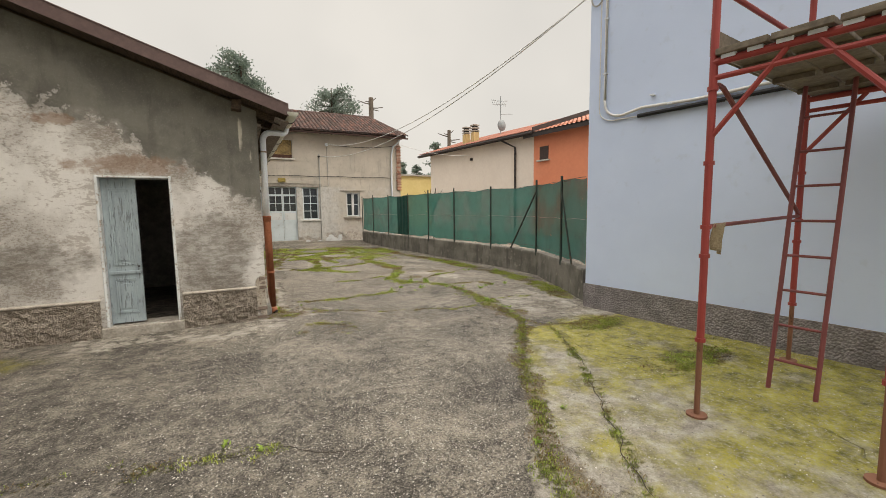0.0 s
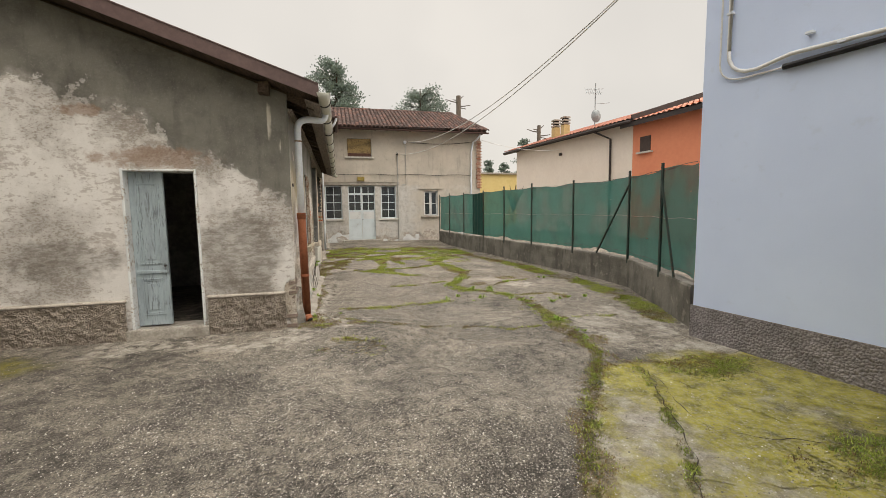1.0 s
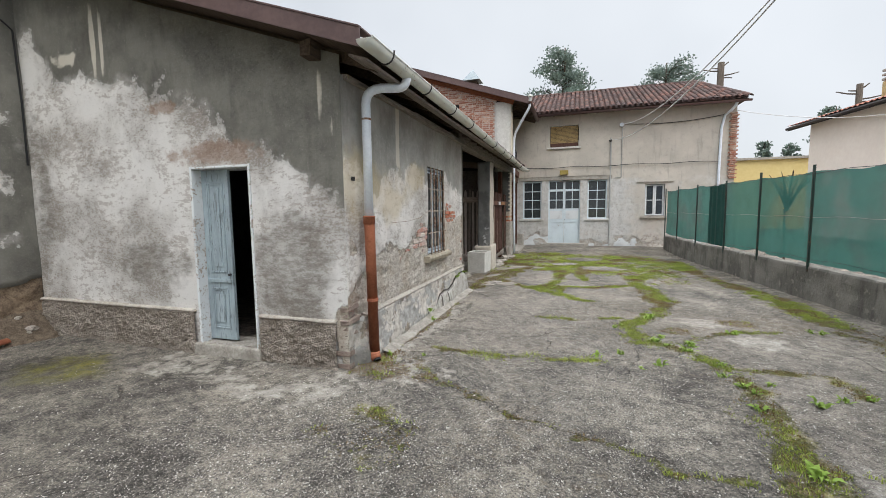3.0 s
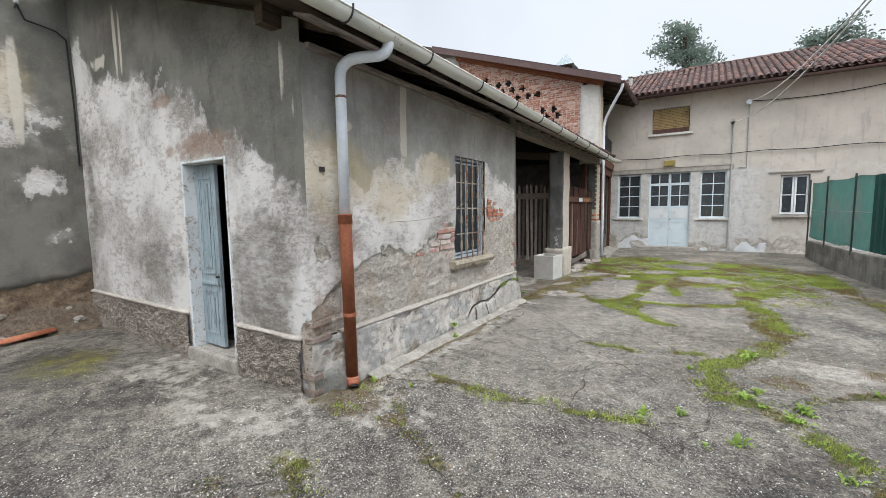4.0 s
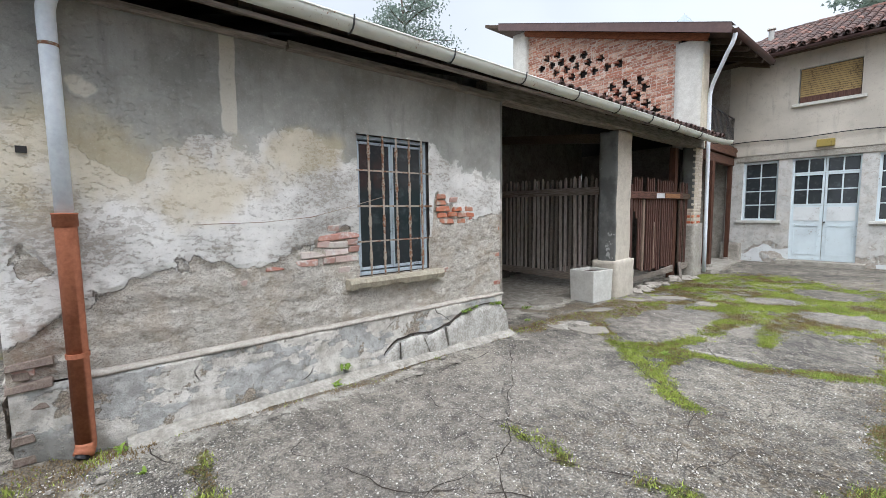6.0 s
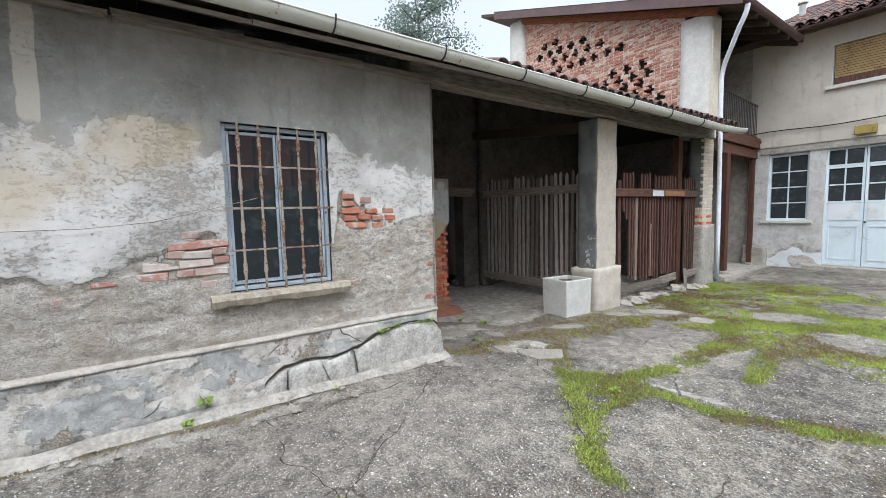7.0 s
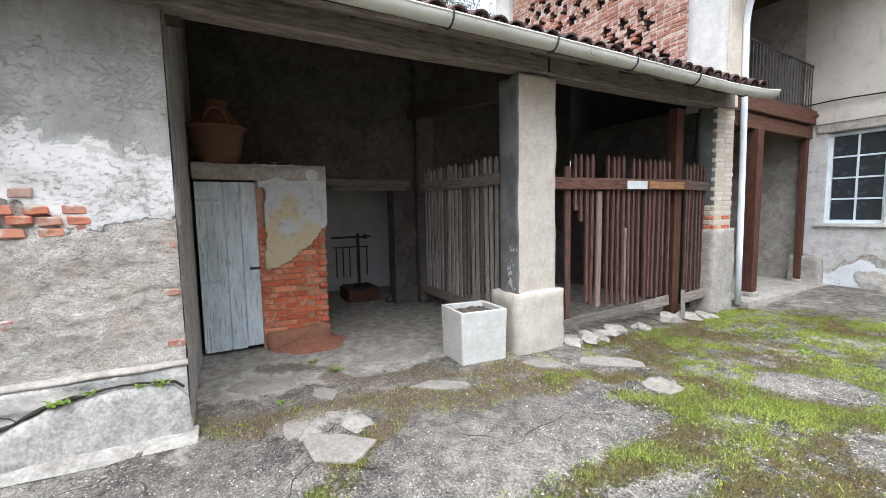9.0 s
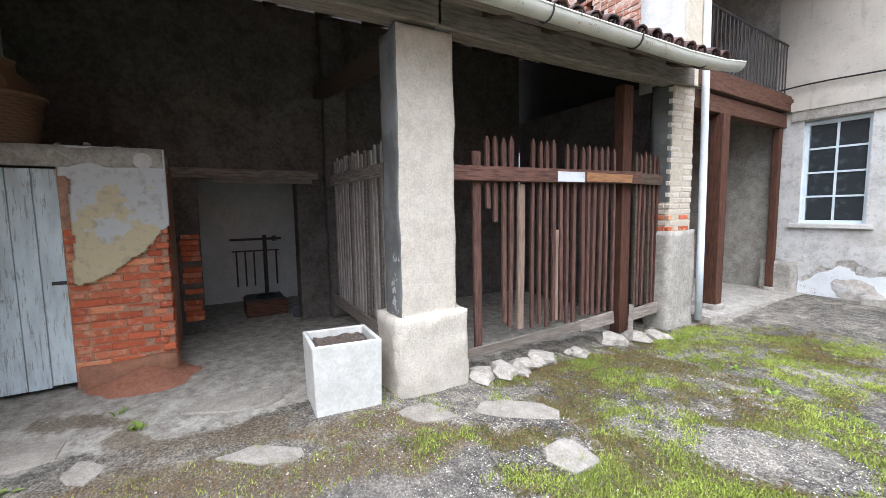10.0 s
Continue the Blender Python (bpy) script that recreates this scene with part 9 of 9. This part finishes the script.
    lo = [bm.verts.new(p - Vector((0, 0, 0.2))) for p in q]
    hi = [bm.verts.new(p + Vector((0, 0, 0.02))) for p in q]
    for i in range(4):
        bm.faces.new((lo[i], lo[(i + 1) % 4], hi[(i + 1) % 4], hi[i]))
    bm.faces.new(lo)
    bm.faces.new(hi)
    part("eaves_board", bm, fascia, oh, "dark eaves board")
    w0, w1 = a.lerp(b, 0.046) + out * 0.01, a.lerp(b, 0.105) + out * 0.01
    bm = bmesh.new()
    for o, z0, z1 in ((0.0, 3.95, 5.0),):
        bar(bm, w0 + Vector((0, 0, 4.69)), w1 + Vector((0, 0, 4.69)), 0.05, 0.76)
    win = part("window", bm, plain("dark_window", rgb(84, 68, 62), rgb(60, 50, 48), 6, 0.5), oh, "small dark barred window")
    bm = bmesh.new()
    bar(bm, w0 - d * 0.15 + out * 0.06 + Vector((0, 0, 4.27)), w1 + d * 0.15 + out * 0.06 + Vector((0, 0, 4.27)), 0.16, 0.08)
    part("window_sill", bm, CONCRETE_PALE, win)
    ylw = thing("yellow_building", (16, 40, Z0), "low yellow building behind the fence", "building")
    part("wall", bx(10, 22, 38, 44, Z0, 4.75), plain("yellow_render", rgb(216, 196, 138), rgb(206, 184, 124), 0.6, 0.85, bump=0.1), ylw)
    part("roof", bx(9.8, 22.2, 37.8, 44.2, 4.75, 4.9), CONCRETE, ylw)


def dish(c, r):
    bm = bmesh.new()
    rings = []
    for k in range(5):
        f = k / 4
        rings.append([bm.verts.new((c[0] + r * f * math.cos(2 * math.pi * i / 20), c[1] + 0.1 * f * f - 0.1, c[2] + 1.15 * r * f * math.sin(2 * math.pi * i / 20))) for i in range(20)] if k else [bm.verts.new((c[0], c[1] - 0.1, c[2]))])
    for i in range(20):
        bm.faces.new((rings[0][0], rings[1][i], rings[1][(i + 1) % 20]))
        for k in range(1, 4):
            bm.faces.new((rings[k][i], rings[k][(i + 1) % 20], rings[k + 1][(i + 1) % 20], rings[k + 1][i]))
    return bm


build_far_houses()

BARK = plain("bark", rgb(96, 86, 76), rgb(66, 58, 52), 4, 0.95, bump=0.8, dist=0.03)
# leaf colour paled and greyed to hold the haze of distance
NEEDLE = leaf("hazy_evergreen", rgb(116, 132, 122), rgb(152, 166, 154), 0.45)


def tree(at, height, spread, clumps, seed, crown_from=0.25, label="tall dark evergreen tree with ragged crown", mat=None, size=0.5, tip=0.55):
    """A trunk, limbs, and a crown of many small leaf sprays gathered along the limbs."""
    rnd = random.Random(seed)
    t = thing("tree", at, label, "tree", "trees beyond the roofs")
    base = Vector(at)
    sway = [Vector((rnd.uniform(-0.3, 0.3), rnd.uniform(-0.3, 0.3), 0)) for _ in range(6)]
    trunk = [base + Vector((0, 0, height * k / 5)) + sway[k] * (k / 5) for k in range(6)]
    part("trunk", tb(trunk, [0.035 * height * (1 - 0.16 * k) * 0.5 for k in range(6)], 10), BARK, t, smooth=True)
    V, F = [], []
    nlimb = 34
    per = max(4, clumps // nlimb)
    for k in range(nlimb):
        f = crown_from + (0.97 - crown_from) * (k + rnd.random()) / nlimb
        z = height * f
        reach = spread * (1 - abs(f - 0.5 * (crown_from + tip)) / 0.75) * rnd.uniform(0.55, 1.1)
        a = rnd.uniform(0, 2 * math.pi)
        p0 = base + Vector((0, 0, z))
        p1 = p0 + Vector((math.cos(a) * reach, math.sin(a) * reach, rnd.uniform(-0.05, 0.22) * reach))
        mid = p0.lerp(p1, 0.5) + Vector((0, 0, rnd.uniform(-0.1, 0.25) * reach))
        part("limb", tb([p0, mid, p1], [0.012 * height * (1 - f) + 0.04, 0.05, 0.015], 5), BARK, t)
        for c in range(per):
            g = rnd.random() ** 0.6
            q = (p0.lerp(mid, g * 2) if g < 0.5 else mid.lerp(p1, g * 2 - 1)) + Vector((rnd.gauss(0, spread * 0.09), rnd.gauss(0, spread * 0.09), rnd.gauss(0, spread * 0.065)))
            for s_ in range(4):
                d = Vector([rnd.gauss(0, 1) for _ in range(3)]).normalized()
                e = d.cross(Vector([rnd.gauss(0, 1) for _ in range(3)])).normalized()
                L, w = size * rnd.uniform(0.5, 1.2), size * rnd.uniform(0.12, 0.3)
                n = len(V)
                V += [tuple(q - d * L * 0.4), tuple(q + e * w), tuple(q + d * L * 0.6), tuple(q - e * w)]
                F.append((n, n + 1, n + 2, n + 3))
    part("crown", raw_mesh("crown", V, F), mat or NEEDLE, t, "crown of dark leaf sprays with gaps")
    return t


tree((1.1, 46, Z0), 16.8, 3.7, 6000, 5, 0.6, size=0.24, tip=0.75)
tree((11.0, 50, Z0), 15.6, 3.6, 4400, 7, 0.7, size=0.24, tip=0.8)
tree((-21, 25, Z0), 16.6, 4.8, 6500, 11, 0.5, size=0.2)
tree((22.5, 46, Z0), 9.6, 2.4, 1600, 13, 0.4, size=0.3)
tree((18.2, 47, Z0), 7.3, 1.4, 900, 17, 0.4, size=0.3)
tree((21.0, 49, Z0), 7.2, 1.6, 900, 19, 0.4, size=0.3)


def build_stumps():
    """Pollarded trunks that rise behind the roofs."""
    for x, y, h, r in ((14.66, 47.3, 14.3, 0.26), (23.0, 44, 10.7, 0.2)):
        t = thing("pollarded_tree", (x, y, Z0), "bare pollarded trunk with lopped limbs", "tree")
        part("trunk", tb([(x, y, Z0), (x, y, h * 0.5), (x + 0.02, y, h)], [r * 1.3, r * 1.1, r], 10), BARK, t, smooth=True)
        for k, (dx, dz, z) in enumerate(((-0.95, 0.28, h - 0.75), (0.95, 0.2, h - 1.15), (-0.45, 0.05, h - 0.5), (0.4, 0.35, h - 0.35), (0.6, -0.1, h - 1.3))):
            q = 1.5
            part("limb", tb([(x, y, z), (x + dx * 0.5 * q, y, z + dz * 0.3), (x + dx * q, y, z + dz)], [0.07, 0.055, 0.04], 7), BARK, t)
    t = thing("bare_shrub", (8.3, 17.5, Z0), "leafless shrub behind the fence", "shrub")
    rnd = random.Random(3)
    for k in range(16):
        a = rnd.uniform(0, 2 * math.pi)
        p = Vector((8.3, 17.5, 1.4))
        q = p + Vector((math.cos(a) * 0.5, math.sin(a) * 0.5, rnd.uniform(0.6, 1.15)))
        part("branch", tb([Vector((8.3, 17.5, Z0)) if k == 0 else p, p.lerp(q, 0.5) + Vector((0, 0, 0.15)), q], [0.03, 0.02, 0.008], 5), BARK, t)


build_stumps()


def build_wires():
    end = Vector((5.28, 5.23, 4.9))
    for (x, z), sag in (((4.25, 4.78), 0.77), ((3.9, 4.2), 0.80)):
        pts = [Vector((x, HY - 0.12, z)).lerp(end, i / 30) + Vector((0, 0, -4 * sag * (i / 30) * (1 - i / 30))) for i in range(31)]
        tagged(part("overhead_cable", tb(pts, 0.011, 8), CONDUIT, smooth=True), "grey overhead cable between farmhouse and blue house", "cable", "overhead cables")
    pts = [Vector((8.1, HY, 5.0)).lerp(Vector((16.5, 27, 5.6)), i / 16) + Vector((0, 0, -1.2 * (i / 16) * (1 - i / 16))) for i in range(17)]
    tagged(part("overhead_cable", tb(pts, 0.011, 8), CONDUIT, smooth=True), "thin cable from the farmhouse corner", "cable", "overhead cables")


build_wires()


# ---- moss, grass and weeds ----
def blades(name, spots, mat, height, label, width=0.006, per=7, spread=0.03):
    rs = np.random.RandomState(len(spots))
    at = np.repeat(np.array(spots), per, axis=0)
    n = len(at)
    ang, lean = rs.uniform(0, 2 * math.pi, n), rs.uniform(0.2, 0.9, n)
    h = height * at[:, 2] * rs.uniform(0.5, 1.2, n)
    px, py = at[:, 0] + rs.normal(0, spread, n), at[:, 1] + rs.normal(0, spread, n)
    z = ground_height(px, py) - 0.004
    dx, dy = np.cos(ang), np.sin(ang)
    V = np.stack((np.stack((px - dy * width, py + dx * width, z), -1), np.stack((px + dy * width, py - dx * width, z), -1), np.stack((px + dx * lean * h, py + dy * lean * h, z + h), -1)), 1).reshape(-1, 3)
    F = np.arange(3 * n).reshape(-1, 3)
    ob = part(name, raw_mesh(name, V, F), mat)
    return tagged(ob, label, "grass", kind="stuff")


def build_growth():
    rs = np.random.RandomState(99)
    rnd = random.Random(99)
    green, dry = [], []
    for x0, x1, y0, y1, count in ((0.5, 6.4, 10.5, 19.2, 150000), (-1.5, 6.4, 1.2, 10.5, 130000)):
        x, y = rs.uniform(x0, x1, count), rs.uniform(y0, y1, count)
        m, d = moss_cover(x, y), debris_cover(x, y)
        patch = fbm(x * 2.1, y * 2.1, 90)
        u = rs.uniform(0, 1, count)
        keep = sstep(0.28, 0.62, m + (fbm(x * 28, y * 28, 95, 2) - 0.5) * 0.7) > u
        brown = rs.uniform(0, 1, count) < sstep(0.58, 0.36, patch) * 0.85 + 0.14
        for sel, out in ((keep & ~brown, green), (keep & brown, dry), ((d > 0.42) & (u < 0.5), dry), ((d > 0.4) & (u > 0.94), green)):
            out += [(float(p), float(q), rnd.uniform(0.3, 1.0)) for p, q in zip(x[sel], y[sel])]
    for _ in range(160):
        dry.append((rnd.gauss(0.64, 0.06), rnd.uniform(7.2, 7.65), rnd.uniform(0.5, 1.4)))
    lush = [q for q in green if fbm(np.array(q[0] * 0.9), np.array(q[1] * 0.9), 93) + 0.06 * (q[1] > 15.5) > 0.54]
    blades("fresh_grass", lush[::2], LEAF_FRESH, 0.034, "fresh bright green grass among the moss", 0.0035, 5, 0.02)
    blades("moss_and_grass", green, LEAF_MOSS, 0.03, "low bright green moss and grass in the joints", 0.0045, 7, 0.02)
    blades("dry_grass", dry, LEAF_DRY, 0.022, "dry brown grass and debris in the joints", 0.005, 5, 0.02)
    tufts = [(2.39, 9.66), (1.55, 7.8), (1.75, 7.75), (2.2, 7.9), (0.75, 6.95), (0.65, 7.35), (2.75, 7.95), (0.5, 11.45), (0.35, 14.2), (0.7, 14.5), (0.85, 15.0), (0.3, 14.05), (0.62, 16.1)]
    spots = [(x + rnd.gauss(0, 0.09), y + rnd.gauss(0, 0.05), rnd.uniform(0.5, 1.2)) for x, y in tufts for _ in range(24)]
    blades("grass_tufts", spots, LEAF_MOSS, 0.034, "tufts of yellow-green grass in the cracks", 0.004)


def leaf_mesh(name, wave):
    """One toothed leaf of unit length along x, arching up."""
    V, F = [], []
    rows = 6
    for i in range(rows + 1):
        f = i / rows
        w = 0.2 * math.sin(math.pi * min(0.97, 0.1 + 0.87 * f)) * (0.72 if i % 2 else 1.15)
        z = 0.32 * math.sin(f * 2.5) + 0.03 * math.sin(f * 9 + wave)
        V += [(f, w, z + 0.3 * w), (f, 0, z), (f, -w, z + 0.3 * w)]
    for i in range(rows):
        b = 3 * i
        F += [(b, b + 1, b + 4, b + 3), (b + 1, b + 2, b + 5, b + 4)]
    data = raw_mesh(name, V, F)
    data.polygons.foreach_set("use_smooth", [True] * len(data.polygons))
    data.materials.append(LEAF_WEED)
    return data


LEAVES = [leaf_mesh("leaf", w) for w in (0.0, 1.7, 3.1)]


def weed(at, r, seed, leaves=15):
    """A low rosette of leaves."""
    rnd = random.Random(seed)
    x0, y0 = at[:2]
    z0 = at[2] if len(at) > 2 else float(ground_height(np.array(x0), np.array(y0)))
    t = thing("weed", (x0, y0, z0), "fresh green rosette weed growing in a crack", "plant", "weeds in the yard")
    for k in range(leaves):
        s_ = r * rnd.uniform(0.45, 1.05)
        m = pose(x0 + rnd.gauss(0, r * 0.25), y0 + rnd.gauss(0, r * 0.25), z0 - 0.004, rnd.uniform(-15, 15), -rnd.uniform(0, 45), 360 * k / leaves + rnd.uniform(-30, 30))
        piece("leaf", rnd.choice(LEAVES), t, m @ Matrix.Diagonal((s_, s_ * rnd.uniform(0.7, 1.2), s_ * rnd.uniform(0.6, 1.3), 1)))
    return t


build_growth()
CLUMPS = [(3.31, 9.28), (3.2, 9.4), (3.47, 8.68), (3.62, 8.85), (3.1, 8.15), (3.83, 8.48), (3.95, 8.75), (3.73, 9.92), (4.05, 8.2), (3.4, 7.9), (4.1, 7.5), (4.06, 6.9), (4.0, 6.2), (4.15, 7.9), (3.9, 5.7), (4.7, 7.45), (5.1, 7.6), (5.6, 9.6), (6.0, 10.5), (6.25, 9.2), (4.4, 9.3)]
SINGLE = [(1.02, 7.55, 0.05), (0.15, 3.12, 0.06), (-0.08, 3.3, 0.05), (0.62, 9.0, 0.08), (0.35, 12.0, 0.07), (-0.1, 12.55, 0.09), (-0.45, 12.4, 0.07), (0.64, 7.48, 0.08), (0.42, 15.98, 0.08), (2.4, 2.6, 0.05), (1.9, 2.3, 0.05), (2.2, 12.0, 0.06), (1.9, 16.9, 0.07), (1.5, 17.2, 0.06)]
grow = random.Random(31)
for x, y in CLUMPS:
    for _ in range(grow.choice((1, 2, 2, 3))):
        SINGLE.append((x + grow.gauss(0, 0.1), y + grow.gauss(0, 0.1), grow.uniform(0.045, 0.095)))
for k, (x, y, r) in enumerate(SINGLE):
    weed((x, y), r, 200 + k, 11)
for k in range(13):
    y = 10.6 + 0.055 * k + grow.uniform(-0.03, 0.03)
    if grow.random() < 0.3:
        continue
    weed((WX + 0.085 + grow.uniform(-0.01, 0.02), y, 0.29 + 0.05 * math.sin((y - 10.6) * 4) - 0.01), grow.uniform(0.04, 0.07), 300 + k, 10)
weed((WX + 0.1, 9.15, 0.02), 0.08, 330, 12)
for k in range(9):
    weed((-4.05 + grow.uniform(-0.08, 0.08), 4.4 + 0.17 * k, 0.02), grow.uniform(0.07, 0.13), 400 + k)


def build_cracks():
    V, F = [], []
    rnd = random.Random(8)
    for pts in CRACKS_NEAR + CRACKS_FAR:
        L = sum(math.hypot(b[0] - a[0], b[1] - a[1]) for a, b in zip(pts[:-1], pts[1:]))
        n = int(L / 0.025)
        start = len(V)
        for i in range(n + 1):
            p, d = along(pts, L * i / n)
            o = Vector((-d.y, d.x, 0))
            p = p + o * (0.05 * noise.noise(Vector((p.x * 5, p.y * 5, 9))) + 0.06 * noise.noise(Vector((p.x * 2, p.y * 2, 5))) + 0.02 * noise.noise(Vector((p.x * 9, p.y * 9, 5))))
            w = 0.0026 + 0.005 * noise.noise(Vector((p.x * 4, p.y * 4, 1)))
            for s_ in (-1, 1):
                q = p + o * (s_ * max(0.0012, w + 0.002 * noise.noise(Vector((p.x * 30, p.y * 30, s_)))))
                V.append((q.x, q.y, float(ground_height(np.array(q.x), np.array(q.y))) + 0.004))
            if i:
                a = start + 2 * (i - 1)
                F.append((a, a + 1, a + 3, a + 2))
    ob = part("crack_soil", raw_mesh("crack_soil", V, F), SOIL)
    tagged(ob, "dark soil in the cracks of the asphalt", "soil", kind="stuff")


build_cracks()


def build_gravel():
    """Pale stones of the aggregate that stand out of the worn asphalt."""
    rs = np.random.RandomState(5)
    n = 330000
    x, y = rs.uniform(-2.4, 5.4, n), rs.uniform(0.4, 17.0, n)
    keep = rs.uniform(0, 1, n) < pebble_cover(x, y) ** 1.3 * (1 - 0.85 * sstep(0.3, 0.6, moss_cover(x, y)))
    keep &= ~((x < WX + 0.15) & (y > GY - 0.1)) & ~((x > 5.6) & (y < 6.0))
    x, y = x[keep], y[keep]
    n = len(x)
    r = np.clip(np.exp(rs.normal(-5.25, 0.4, n)), 0.0025, 0.012)
    z = ground_height(x, y)
    ang = rs.uniform(0, 2 * math.pi, (n, 1)) + np.arange(5) * 2 * math.pi / 5
    rad = r[:, None] * rs.uniform(0.7, 1.25, (n, 5))
    ring = np.stack((x[:, None] + rad * np.cos(ang), y[:, None] + rad * np.sin(ang), np.repeat(z[:, None] - 0.003, 5, 1)), -1)
    tip = np.stack((x + rs.uniform(-0.3, 0.3, n) * r, y + rs.uniform(-0.3, 0.3, n) * r, z + 0.0025 + 0.35 * r), -1)[:, None]
    V = np.concatenate((ring, tip), 1).reshape(-1, 3)
    k = np.arange(5)
    F = (np.stack((k, (k + 1) % 5, np.full(5, 5)), -1)[None] + 6 * np.arange(n)[:, None, None]).reshape(-1, 3)
    ob = part("gravel", raw_mesh("gravel", V, F), GRAVEL)
    tagged(ob, "pale gravel standing out of the worn asphalt", "gravel", kind="stuff")


build_gravel()
